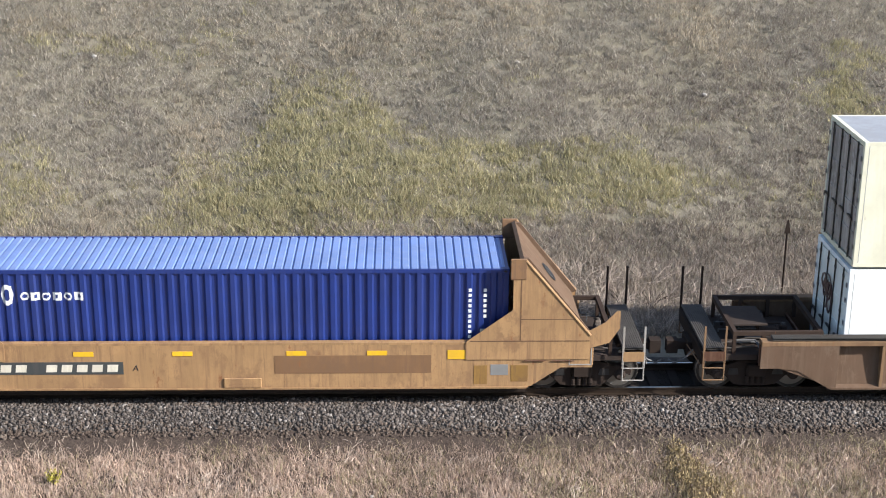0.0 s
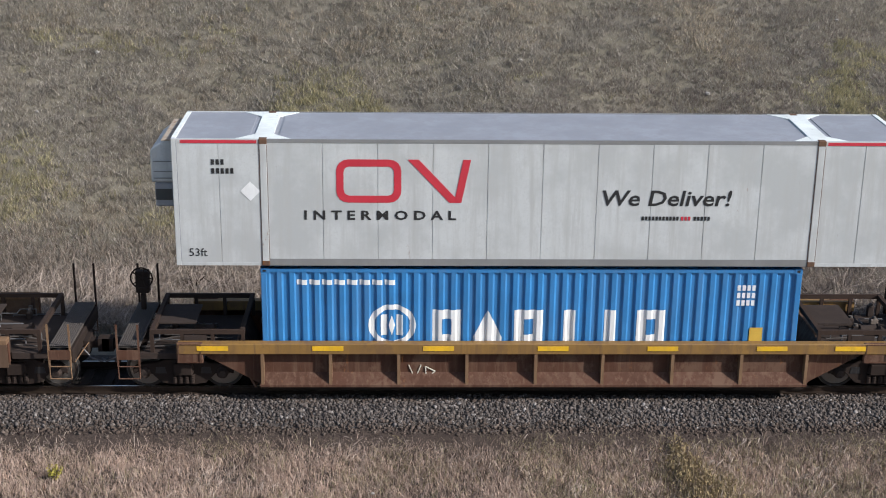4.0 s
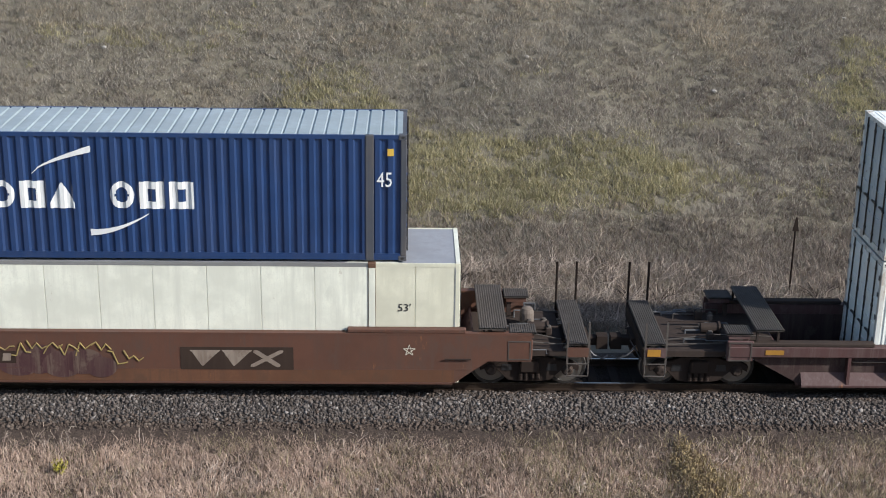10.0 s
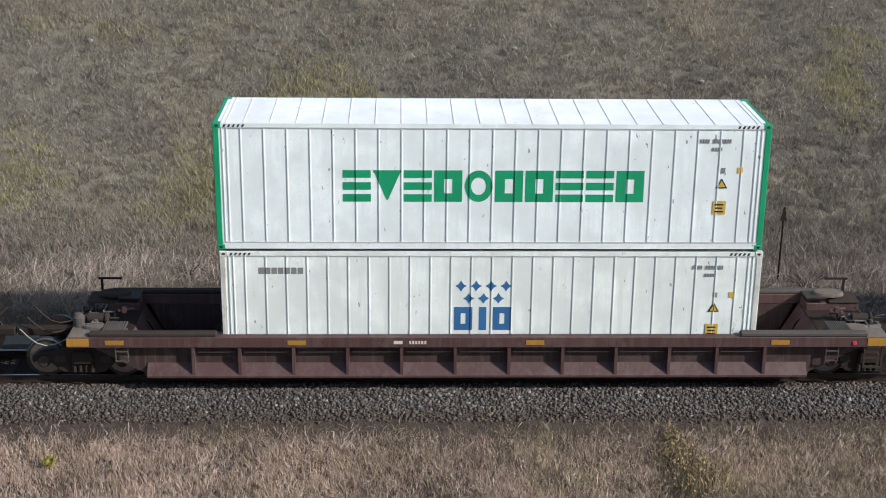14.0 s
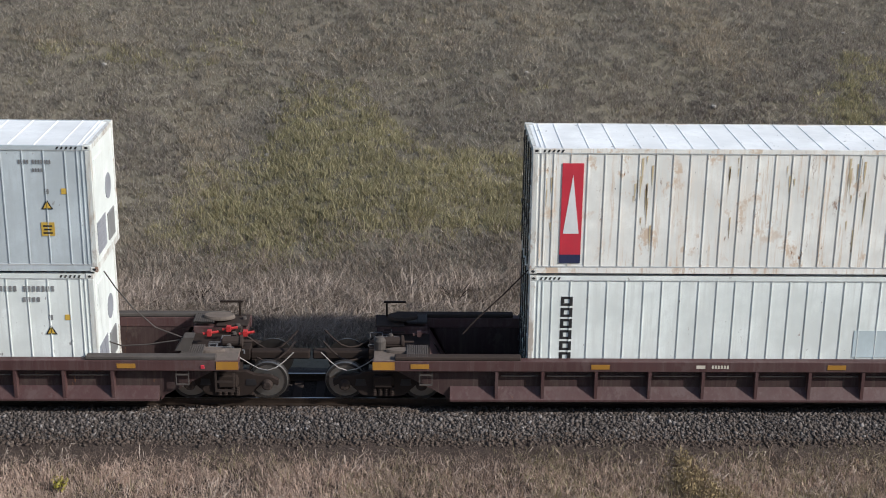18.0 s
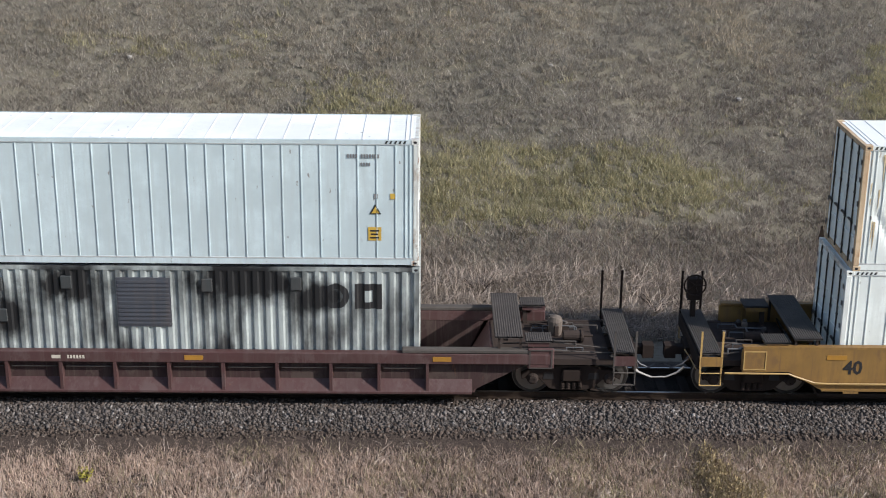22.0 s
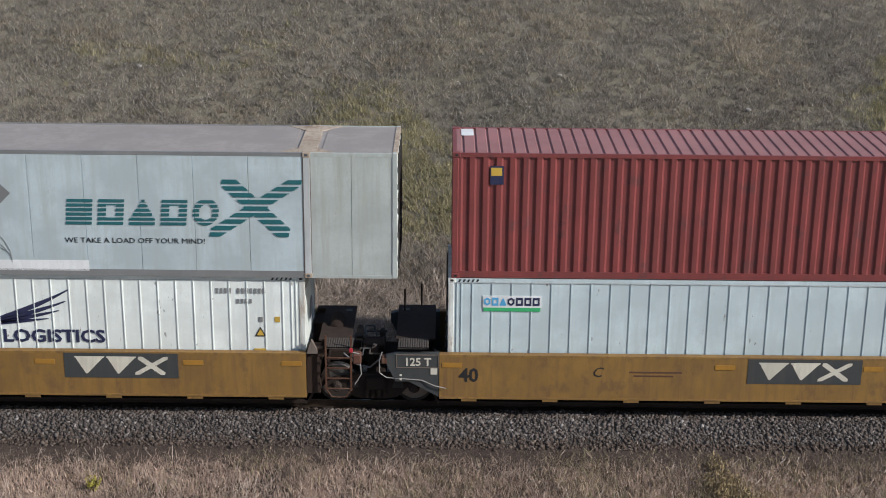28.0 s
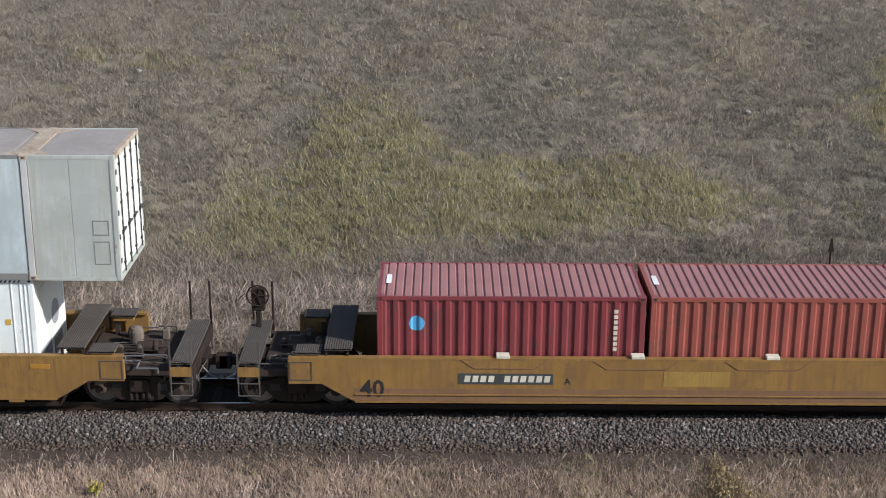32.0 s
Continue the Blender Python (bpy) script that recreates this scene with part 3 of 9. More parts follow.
# ---- ground ----
def ground_z(x, y):
    """Height of the earth: the track's bench, a ditch on the near side and the long hillside on the far side."""
    if y < -60:
        base = 9.0
    elif y < -34:
        base = -1.5 + 10.5 * (1 - (y + 60) / 26) ** 1.0
    elif y < -1.2:
        base = -0.62 - 0.9 * min(1, (-1.2 - y) / 10) ** 1.2
    elif y < 9.5:
        base = -0.62
    elif y < 64:
        k = min(1.0, (y - 9.5) / 3.0)
        base = -0.62 + 0.40 * (y - 9.5 - 1.5 * k) * k
    else:
        base = 20.5 + 2.2 * (1 - math.exp(-(y - 64) / 40))
    rough = 0.0
    if 7.5 < y < 80:
        grow = min(1, (y - 7.5) / 6)
        rough = grow * (1.1 * noise.noise((x * 0.06, y * 0.06, 3.1)) + 0.35 * noise.noise((x * 0.25, y * 0.25, 1.7)) + 0.10 * noise.noise((x * 0.9, y * 0.9, 0.3)))
    elif y < -1.8:
        rough = min(1, (-1.8 - y) / 2) * (0.10 * noise.noise((x * 0.5, y * 0.5, 5.0)) + 0.05 * noise.noise((x * 1.7, y * 1.7, 2.0)))
    return base + rough


def grid_mesh(name, xs, ys, zfun, material):
    me = bpy.data.meshes.new(name)
    verts = [(x, y, zfun(x, y)) for y in ys for x in xs]
    nx = len(xs)
    faces = [(j * nx + i, j * nx + i + 1, (j + 1) * nx + i + 1, (j + 1) * nx + i) for j in range(len(ys) - 1) for i in range(nx - 1)]
    me.from_pydata(verts, [], faces)
    me.polygons.foreach_set("use_smooth", [True] * len(faces))
    me.materials.append(material)
    return new(name, me)


def spaced(*runs):
    out = []
    for a, b, step in runs:
        n = max(1, round((b - a) / step))
        out += [a + (b - a) * i / n for i in range(n)]
    return out + [runs[-1][1]]


earth = soil("dry_hill_earth", (0.169, 0.149, 0.107), (0.187, 0.166, 0.133), (0.147, 0.129, 0.098), bump=0.3)
XS = spaced((-1500, -400, 140), (-400, -40, 20), (-40, 40, 0.8), (40, 400, 20), (400, 1500, 140))
YS = spaced((-1500, -70, 200), (-70, -10, 4), (-10, -1.2, 0.5), (-1.2, 7, 2), (7, 66, 0.8), (66, 120, 6), (120, 1500, 170))
ground = tagged(grid_mesh("ground", XS, YS, ground_z, earth), "dry autumn hillside above a flat track bench", kind="structure")

# ballast bed: crown, near shoulder and far shoulder
gravel = soil("grey_ballast", (0.10, 0.086, 0.078), (0.125, 0.11, 0.102), (0.06, 0.052, 0.047), 3.0, 0.8)


def bed_z(x, y):
    d = abs(y - TRACK_Y)
    z = -0.21 if d < 0.85 else (-0.21 + 0.055 * (d - 0.85) / 0.15 if d < 1.0 else (-0.155 if d < 1.45 else max(-0.80, -0.155 - (d - 1.45) * 0.56)))
    return z + 0.025 * noise.noise((x * 1.3, y * 2.0, 9.0))


verge_earth = soil("brown_verge_earth", (0.082, 0.062, 0.052), (0.115, 0.088, 0.074), (0.05, 0.037, 0.032), 2.0, 0.8)


def verge_z(x, y):
    """The trodden strip of earth at the ballast's toe."""
    lift = 0.02 + 0.14 * max(0.0, min(1.0, (y + 2.2) / 1.2))
    return ground_z(x, y) + lift + (0.03 if y > -2 else 0) * noise.noise((x * 1.1, y * 2.5, 6.0))


verge = tagged(grid_mesh("dirt_verge", spaced((-420, -24, 6), (-24, 24, 0.5), (24, 420, 6)), spaced((-7.0, -2.2, 0.5), (-2.2, -0.4, 0.1)), verge_z, verge_earth), "bare brown earth below the ballast", kind="structure")

ballast = tagged(grid_mesh("ballast_bed", spaced((-420, -24, 6), (-24, 24, 0.3), (24, 420, 6)),
                           spaced((-1.05, 0.4, 0.1), (0.4, 2.3, 0.4), (2.3, 4.6, 0.2)), bed_z, gravel),
                 "grey crushed-stone ballast bed under the track", kind="structure")


def soup(name, verts, faces_n, material, label, category=""):
    """One mesh from an array of (count, corners, 3): loose triangles or quads, corner by corner."""
    count, corners, _ = verts.shape
    me = bpy.data.meshes.new(name)
    me.vertices.add(count * corners)
    me.vertices.foreach_set("co", verts.reshape(-1).astype(np.float32))
    faces_n = np.asarray(faces_n)
    k, m = faces_n.shape
    loops = (np.arange(count)[:, None, None] * corners + faces_n[None]).reshape(-1)
    me.loops.add(len(loops))
    me.loops.foreach_set("vertex_index", loops.astype(np.int32))
    me.polygons.add(count * k)
    me.polygons.foreach_set("loop_start", np.arange(0, count * k * m, m, dtype=np.int32))
    me.update(calc_edges=True)
    me.materials.append(material)
    ob = new(name, me)
    return tagged(ob, label, category, kind="stuff")


rng = np.random.default_rng(7)


def scatter(n, x0, x1, y0, y1, density=None):
    p = np.stack([rng.uniform(x0, x1, n), rng.uniform(y0, y1, n)], 1)
    if density is not None:
        keep = rng.uniform(0, 1, n) < np.array([density(x, y) for x, y in p])
        p = p[keep]
    z = np.array([ground_z(x, y) for x, y in p])
    return np.column_stack([p, z])


def blades(points, each, h0, h1, width, spread, lean):
    """Blades of grass that stand and lean round each point: three-cornered tips on a bent stem."""
    n = len(points) * each
    base = np.repeat(points, each, 0) + np.column_stack([rng.normal(0, spread, n), rng.normal(0, spread, n), np.full(n, -0.03)])
    h = rng.uniform(h0, h1, n) * np.repeat(rng.uniform(0.6, 1.25, len(points)), each)
    a = rng.uniform(0, 2 * np.pi, n)
    side = np.column_stack([np.cos(a), np.sin(a), np.zeros(n)]) * (width * rng.uniform(0.6, 1.4, n))[:, None]
    out = rng.normal(0, lean, (n, 2)) * h[:, None]
    mid = base + np.column_stack([out * 0.35, h * 0.55])
    tip = base + np.column_stack([out, h * rng.uniform(0.75, 1.0, n)])
    return np.stack([base - side, base + side, mid + side * 0.8, mid - side * 0.8, tip], 1)


BLADE_FACES = ((0, 1, 2), (0, 2, 3), (3, 2, 4))
straw = leaf_stuff("straw_blades", [(0.185, 0.147, 0.12), (0.286, 0.232, 0.19), (0.415, 0.345, 0.286), (0.212, 0.167, 0.135), (0.333, 0.277, 0.23)], patch=0.2, thin=0.25)
olive = leaf_stuff("olive_blades", [(0.243, 0.218, 0.125), (0.352, 0.311, 0.183), (0.495, 0.442, 0.278), (0.291, 0.271, 0.163), (0.405, 0.335, 0.212)], patch=0.16, thin=0.35)
greyed = leaf_stuff("grey_weed_blades", [(0.197, 0.172, 0.146), (0.299, 0.265, 0.226), (0.438, 0.393, 0.335), (0.239, 0.213, 0.177), (0.338, 0.292, 0.231)], patch=0.16, thin=0.35)
tan = leaf_stuff("tan_hill_blades", [(0.243, 0.2, 0.147), (0.355, 0.297, 0.227), (0.478, 0.404, 0.317), (0.274, 0.236, 0.168)], patch=0.14, thin=0.35)
pink_straw = leaf_stuff("pinkish_straw_blades", [(0.3, 0.217, 0.174), (0.475, 0.353, 0.283), (0.675, 0.532, 0.435), (0.352, 0.254, 0.204), (0.563, 0.429, 0.35)], patch=0.25, thin=0.2)
dull_weed = leaf_stuff("brown_weed_blades", [(0.09, 0.066, 0.055), (0.15, 0.115, 0.095), (0.23, 0.182, 0.152), (0.11, 0.082, 0.069)], patch=0.25, thin=0.2)
near_olive = leaf_stuff("near_olive_blades", [(0.242, 0.205, 0.116), (0.32, 0.27, 0.16), (0.407, 0.35, 0.228), (0.272, 0.225, 0.136)], patch=0.2, thin=0.2)
pale_stalk = leaf_stuff("pale_stalks", [(0.263, 0.207, 0.171), (0.378, 0.31, 0.26), (0.473, 0.395, 0.339), (0.304, 0.242, 0.198)], patch=0.15, thin=0.2)
dim_weed = leaf_stuff("dim_weed_blades", [(0.154, 0.125, 0.11), (0.205, 0.17, 0.151), (0.269, 0.226, 0.202), (0.172, 0.142, 0.122)], patch=0.18, thin=0.3)


def blob(x, y, cx, cy, rx, ry):
    return math.exp(-((x - cx) / rx) ** 2 - ((y - cy) / ry) ** 2)


def drift(x, y):
    """The place, pushed about a little, so that the drifts of grass get ragged edges."""
    return (x + 1.0 * noise.noise((x * 0.3, y * 0.3, 7.0)) + 0.35 * noise.noise((x * 1.1, y * 1.1, 17.0)),
            y + 0.9 * noise.noise((x * 0.35, y * 0.35, 3.0)) + 0.35 * noise.noise((x * 1.1, y * 1.1, 27.0)))


GREEN = [(-5.3, 14.3, 2.0, 2.1, 0.9), (-2.8, 14.1, 2.5, 1.9, 0.9), (0.9, 14.5, 2.8, 1.7, 0.9), (4.6, 14.5, 2.8, 1.6, 0.9), (7.4, 14.6, 1.9, 1.3, 0.7), (-3.0, 18.3, 2.1, 2.4, 0.9), (-0.6, 18.0, 1.2, 1.4, 0.5), (-12.5, 14.9, 1.5, 1.7, 0.6), (15.3, 18.8, 1.2, 2.3, 0.9), (16.6, 22.2, 1.5, 1.4, 0.6), (-11.8, 23.2, 3.1, 1.1, 0.45), (11.4, 14.6, 2.2, 1.1, 0.4), (3.1, 15.4, 2.2, 0.8, 0.4), (-7.2, 16.6, 0.8, 1.8, 0.4)]
TAN = [(11.3, 23.6, 1.9, 1.7, 0.8), (-3.2, 23.2, 3.8, 1.8, 0.35), (-7.1, 18.4, 1.0, 3.8, 0.6), (-12.4, 24.3, 3.4, 1.5, 0.5), (-11.8, 14.1, 1.8, 1.4, 0.5), (-8.2, 13.0, 2.7, 1.1, 0.5), (4.1, 24.4, 4.3, 0.9, 0.4), (12.1, 21.1, 1.7, 1.4, 0.35), (5.1, 12.7, 3.6, 0.8, 0.4)]
# the last four patches put the view's darkening right edge into colour
DIM = [(11.1, 18.8, 3.4, 1.9, 0.7), (6.8, 19.4, 2.8, 1.6, 0.3), (13.9, 20.8, 1.6, 2.1, 0.5), (11.3, 14.0, 2.6, 1.6, 0.7), (-9.5, 19.1, 1.8, 1.9, 0.25), (-8.7, 16.6, 1.1, 1.5, 0.3), (15.0, 15.4, 2.4, 2.2, 0.8), (11.5, 11.0, 3.5, 1.8, 0.9), (16.0, 24.0, 2.5, 3.0, 0.5), (16.5, 19.0, 1.8, 3.5, 0.4)]


def share(patches, x, y):
    u, v = drift(x, y)
    return sum(k * blob(u, v, cx, cy, rx, ry) for cx, cy, rx, ry, k in patches)


def greenness(x, y):
    """Where the hillside's olive grass grows thick: a band across the foot with tongues uphill."""
    g = share(GREEN, x, y) + 0.22 * noise.noise((x * 0.22, y * 0.30, 4.4)) + 0.18 * noise.noise((x * 0.8, y * 0.9, 2.4))
    return min(1.0, max(0.0, 1.7 * g - 0.22)) * in_view(x, y)


def tanness(x, y):
    g = share(TAN, x, y) + 0.25 * noise.noise((x * 0.25, y * 0.30, 14.4)) + 0.2 * noise.noise((x * 0.8, y * 0.9, 12.4))
    return min(0.9, max(0.0, g)) * (1 - 0.7 * greenness(x, y)) * in_view(x, y)


def dimness(x, y):
    g = share(DIM, x, y) + 0.3 * noise.noise((x * 0.25, y * 0.3, 31.0)) + 0.2 * noise.noise((x * 0.9, y * 0.9, 33.0))
    return min(0.9, max(0.0, g)) * (1 - 0.85 * greenness(x, y)) * in_view(x, y)


def in_view(x, y):
    """The wedge of hillside that faces the camera's hill."""
    return 1.0 if abs(x) < 3.5 + 0.33 * (y + 31) else 0.0


def verge_dim(x):
    """How far the straw behind the track gives way to brown weeds, along the track."""
    return max(0.0, min(1.0, (x - 3.0) / 5.0 + 0.8 * noise.noise((x * 0.4, 3.0, 51.0))))


TUFT_FACES = ((0, 1, 4),)


def hill_grass():
    soup("olive_hill_grass", blades(scatter(36000, -24, 24, 9.8, 31.5, greenness), 25, 0.10, 0.34, 0.014, 0.11, 0.42), TUFT_FACES, olive, "olive-green matted grass on the hillside", "grass")
    soup("tan_hill_grass", blades(scatter(28000, -24, 24, 9.8, 31.5, tanness), 23, 0.10, 0.34, 0.013, 0.11, 0.40), TUFT_FACES, tan, "tan withered grass on the hillside", "grass")
    soup("grey_hill_weeds", blades(scatter(46000, -24, 24, 9.8, 31.5, lambda x, y: in_view(x, y) * (1 - 0.92 * greenness(x, y) - 0.5 * tanness(x, y))), 17, 0.08, 0.26, 0.014, 0.10, 0.55), TUFT_FACES, greyed, "grey withered weeds on the hillside", "grass")
    soup("brown_hill_weeds", blades(scatter(25000, -24, 24, 9.5, 31.5, dimness), 17, 0.08, 0.24, 0.014, 0.10, 0.55), TUFT_FACES, dim_weed, "brown-grey dead weeds, also dimming the hillside's right edge", "grass")
    soup("straw_verge", blades(scatter(21000, -22, 22, 5.0, 13.5, lambda x, y: min(1, max(0.0, (13.4 - y) / 4.5)) * (1 - 0.75 * verge_dim(x))), 9, 0.14, 0.46, 0.0085, 0.12, 0.65), BLADE_FACES, straw, "dry straw grass behind the track", "grass")
    soup("brown_verge_weeds", blades(scatter(9000, -22, 22, 5.0, 12.5, lambda x, y: 0.1 + 0.9 * verge_dim(x)), 9, 0.14, 0.42, 0.0085, 0.12, 0.6), BLADE_FACES, dim_weed, "brown withered weeds behind the track", "grass")


def tangle(n, x0, x1, y0, y1, l0, l1, material, name, label, lo=0.0):
    """Long fallen stalks that lie and lean over one another."""
    p = scatter(n, x0, x1, y0, y1, lambda x, y: (1.0 if noise.noise((x * 0.55, y * 0.8, 12.0)) > lo else 0.12) * (1 - 0.85 * verge_dim(x) if y > 0 else 1))
    k = 9
    base = np.repeat(p, k, 0)
    m = len(base)
    base = base + np.column_stack([rng.normal(0, 0.22, m), rng.normal(0, 0.18, m), rng.uniform(0.0, 0.22, m)])
    a, up, l = rng.uniform(0, 6.28, m), rng.normal(0.35, 0.45, m), rng.uniform(l0, l1, m)
    way = np.column_stack([np.cos(a) * np.cos(up), np.sin(a) * np.cos(up), np.abs(np.sin(up))]) * l[:, None]
    side = np.column_stack([-np.sin(a), np.cos(a), np.full(m, 0.6)]) * 0.006
    bend = np.column_stack([rng.normal(0, 0.05, m), rng.normal(0, 0.05, m), rng.uniform(0.0, 0.10, m)])
    mid = base + way * 0.5 + bend
    v = np.stack([base - side, base + side, mid + side, mid - side, base + way], 1)
    soup(name, v, BLADE_FACES, material, label, "grass")


def near_grass():
    tangle(800, -16, 16, -6.5, -1.2, 0.12, 0.30, pale_stalk, "fallen_stalks", "dry fallen stalks over the grass", 0.05)
    soup("brown_near_weeds", blades(scatter(12000, -16, 16, -6.5, -1.1, lambda x, y: min(1, max(0.0, 0.05 + 0.07 * x + 0.9 * noise.noise((x * 0.45, y * 0.7, 21.0))))), 8, 0.08, 0.34, 0.007, 0.09, 0.55), BLADE_FACES, dull_weed, "brown withered weeds in the dry grass", "grass")
    soup("olive_near_weeds", blades(scatter(16000, -16, 16, -7.0, -1.2, lambda x, y: min(0.85, max(0.05, 0.22 + 0.045 * x + 0.8 * noise.noise((x * 0.4, y * 0.6, 61.0))))), 9, 0.10, 0.34, 0.006, 0.09, 0.5), BLADE_FACES, near_olive, "olive-yellow weeds among the dry grass", "grass")
    tangle(3200, -20, 20, 5.4, 9.5, 0.35, 0.85, pale_stalk, "tangled_stalks", "pale tangled stalks behind the track", -0.05)

    def thick(x, y):
        return min(1, max(0, -1.15 - y + 0.3 * noise.noise((x * 0.5, 2.2, 1.0))) * 1.5) * min(1, 0.9 + 0.9 * noise.noise((x * 0.7, y * 0.9, 8.0)))

    soup("near_straw_grass", blades(scatter(36000, -16, 16, -7.5, -0.95, thick), 11, 0.08, 0.28, 0.006, 0.08, 0.42), BLADE_FACES, pink_straw, "pinkish dry grass below the ballast", "grass")
    soup("dirt_edge_weeds", blades(scatter(6500, -16, 16, -1.8, -0.66, lambda x, y: min(1, max(0.08, 0.4 + 1.6 * noise.noise((x * 0.9, y * 1.5, 40.0))))), 9, 0.04, 0.20, 0.007, 0.07, 0.6), BLADE_FACES, dull_weed, "low brown weeds along the ballast edge", "grass")


def stones(n, y0, y1, brown=False):
    """Loose ballast stones lying on the bed, each a small eight-cornered lump."""
    p = np.stack([rng.uniform(-22, 22, n), rng.uniform(y0, y1, n) + 0.07 * rng.normal(0, 1, n)], 1)
    z = np.array([max(bed_z(x, y), verge_z(x, y)) if y < -0.4 else bed_z(x, y) for x, y in p]) + 0.004
    c = np.column_stack([p, z])
    corner = np.array([[sx, sy, sz] for sz in (-1, 1) for sx, sy in ((-1, -1), (1, -1), (1, 1), (-1, 1))], float)
    size = (0.013 + 0.030 * rng.uniform(0, 1, (n, 1, 1)) ** 1.8) * rng.uniform(0.7, 1.2, (n, 1, 3))
    v = corner[None] * size * rng.uniform(0.45, 1.2, (n, 8, 1))
    a, b = rng.uniform(0, 6.28, n), rng.normal(0, 0.7, n)
    ca, sa, cb, sb = np.cos(a)[:, None], np.sin(a)[:, None], np.cos(b)[:, None], np.sin(b)[:, None]
    x, y, zz = v[..., 0], v[..., 1], v[..., 2]
    y, zz = y * cb - zz * sb, y * sb + zz * cb
    v = np.stack([x * ca - y * sa, x * sa + y * ca, zz], -1) + c[:, None, :]
    faces = ((3, 2, 1, 0), (4, 5, 6, 7), (0, 1, 5, 4), (1, 2, 6, 5), (2, 3, 7, 6), (3, 0, 4, 7))
    m = leaf_stuff("ballast_stone", [(0.05, 0.042, 0.038), (0.144, 0.124, 0.113), (0.072, 0.06, 0.055), (0.173, 0.15, 0.139), (0.058, 0.048, 0.043), (0.109, 0.086, 0.075), (0.101, 0.088, 0.082), (0.05, 0.041, 0.037), (0.122, 0.106, 0.098), (0.079, 0.065, 0.057), (0.261, 0.237, 0.224)], 0.85, 0.22)
    if brown:
        m = leaf_stuff("rusty_ballast_stone", [(0.05, 0.038, 0.032), (0.11, 0.084, 0.07), (0.07, 0.053, 0.044), (0.15, 0.12, 0.10)], 0.9, 0.2)
    soup("ballast_stones", v, faces, m, "loose brown-dusted stones beside the ties" if brown else "loose grey crushed stones on the ballast shoulder", "stones")


def dark_bed():
    """The crown between the rails, darker than the rest of the ballast."""
    dark_gravel = soil("greasy_ballast", (0.046, 0.037, 0.033), (0.062, 0.050, 0.044), (0.030, 0.025, 0.022), 3.0, 0.8)
    tagged(grid_mesh("greasy_ballast", spaced((-420, -24, 6), (-24, 24, 0.4), (24, 420, 6)), spaced((0.42, 2.02, 0.2)), lambda x, y: bed_z(x, y) + 0.006, dark_gravel), "darker ballast between the rails", kind="structure")


def track():
    dark_bed()
    wood = paint("oily_tie_wood", (0.04, 0.030, 0.026), streak=0.3, dirt=(0.04, 0.03, 0.025), rough=0.85)
    for side, y in (("near", TRACK_Y - 0.7175), ("far", TRACK_Y + 0.7175)):
        bm = bmesh.new()
        prof = [(-0.075, -0.17), (0.075, -0.17), (0.075, -0.155), (0.012, -0.135), (0.012, -0.04), (0.036, -0.028), (0.036, -0.006), (0.028, 0), (-0.028, 0), (-0.036, -0.006), (-0.036, -0.028), (-0.012, -0.04), (-0.012, -0.135), (-0.075, -0.155)]
        a = [bm.verts.new((-420, y + u, z)) for u, z in prof]
        b = [bm.verts.new((420, y + u, z)) for u, z in prof]
        for i in range(len(prof)):
            j = (i + 1) % len(prof)
            bm.faces.new([a[i], a[j], b[j], b[i]])
        ob = part("rail", bm, M["rail"], None, "")
        tagged(ob, "worn steel rail with a bright head", "rail", "rails of the track", "structure")
        part("rail_head", boxes((-420, 420, y - 0.026, y + 0.022, 0.0, 0.003)), M["rail_bright"], ob, "polished running face")
    me = bpy.data.meshes.new("tie")
    bm = bevelled(boxes((-0.115, 0.115, -1.3, 1.3, -0.34, -0.165)), 0.01)
    bm.to_mesh(me)
    bm.free()
    me.materials.append(wood)
    for i in range(96):
        ob = new("tie", me)
        ob.matrix_basis = pose(-26 + i * 0.5425, TRACK_Y, 0, 0, 0, random.uniform(-0.6, 0.6))
        ob.parent = ballast


# ---- boxes: the freight containers ----
WIDE = 2.438
LONG_WIDE = 2.591
TRAIN, WHEELSETS = [], []
OFFSET = {}   # how far a thing of the train stands off the near plane


def fold(length, pitch, depth, y0, kind, start=0.10):
    """Plan profile of a side wall: trapezoid folds of pressed steel, or flat panels with narrow pressed lines."""
    pts, x = [(start, y0)], start
    end = length - start
    if kind == "folds":
        n = round((end - start) / pitch)
        p = (end - start) / n
        for i in range(n):
            a = start + i * p
            pts += [(a + 0.30 * p, y0), (a + 0.45 * p, y0 + depth), (a + 0.80 * p, y0 + depth), (a + 0.95 * p, y0)]
        pts.append((end, y0))
    elif kind == "grooves":
        n = round((end - start) / pitch)
        p = (end - start) / n
        for i in range(n):
            a = start + (i + 0.5) * p
            pts += [(a - 0.035, y0), (a - 0.014, y0 + depth), (a + 0.014, y0 + depth), (a + 0.035, y0)]
        pts.append((end, y0))
    else:
        n = round((end - start) / pitch)
        p = (end - start) / n
        for a in [start + 0.10, start + 0.2] + [start + i * p for i in range(1, n)] + [end - 0.2, end - 0.10]:
            pts += [(a - 0.011, y0), (a - 0.009, y0 - depth), (a + 0.009, y0 - depth), (a + 0.011, y0)]
        pts.append((end, y0))
    return pts


def roof_sheet(prof, y0, y1, z):
    bm = bmesh.new()
    a = [bm.verts.new((x, y0, z - d)) for x, d in prof]
    b = [bm.verts.new((x, y1, z - d)) for x, d in prof]
    for i in range(len(prof) - 1):
        bm.faces.new([a[i], a[i + 1], b[i + 1], b[i]])
    return bm


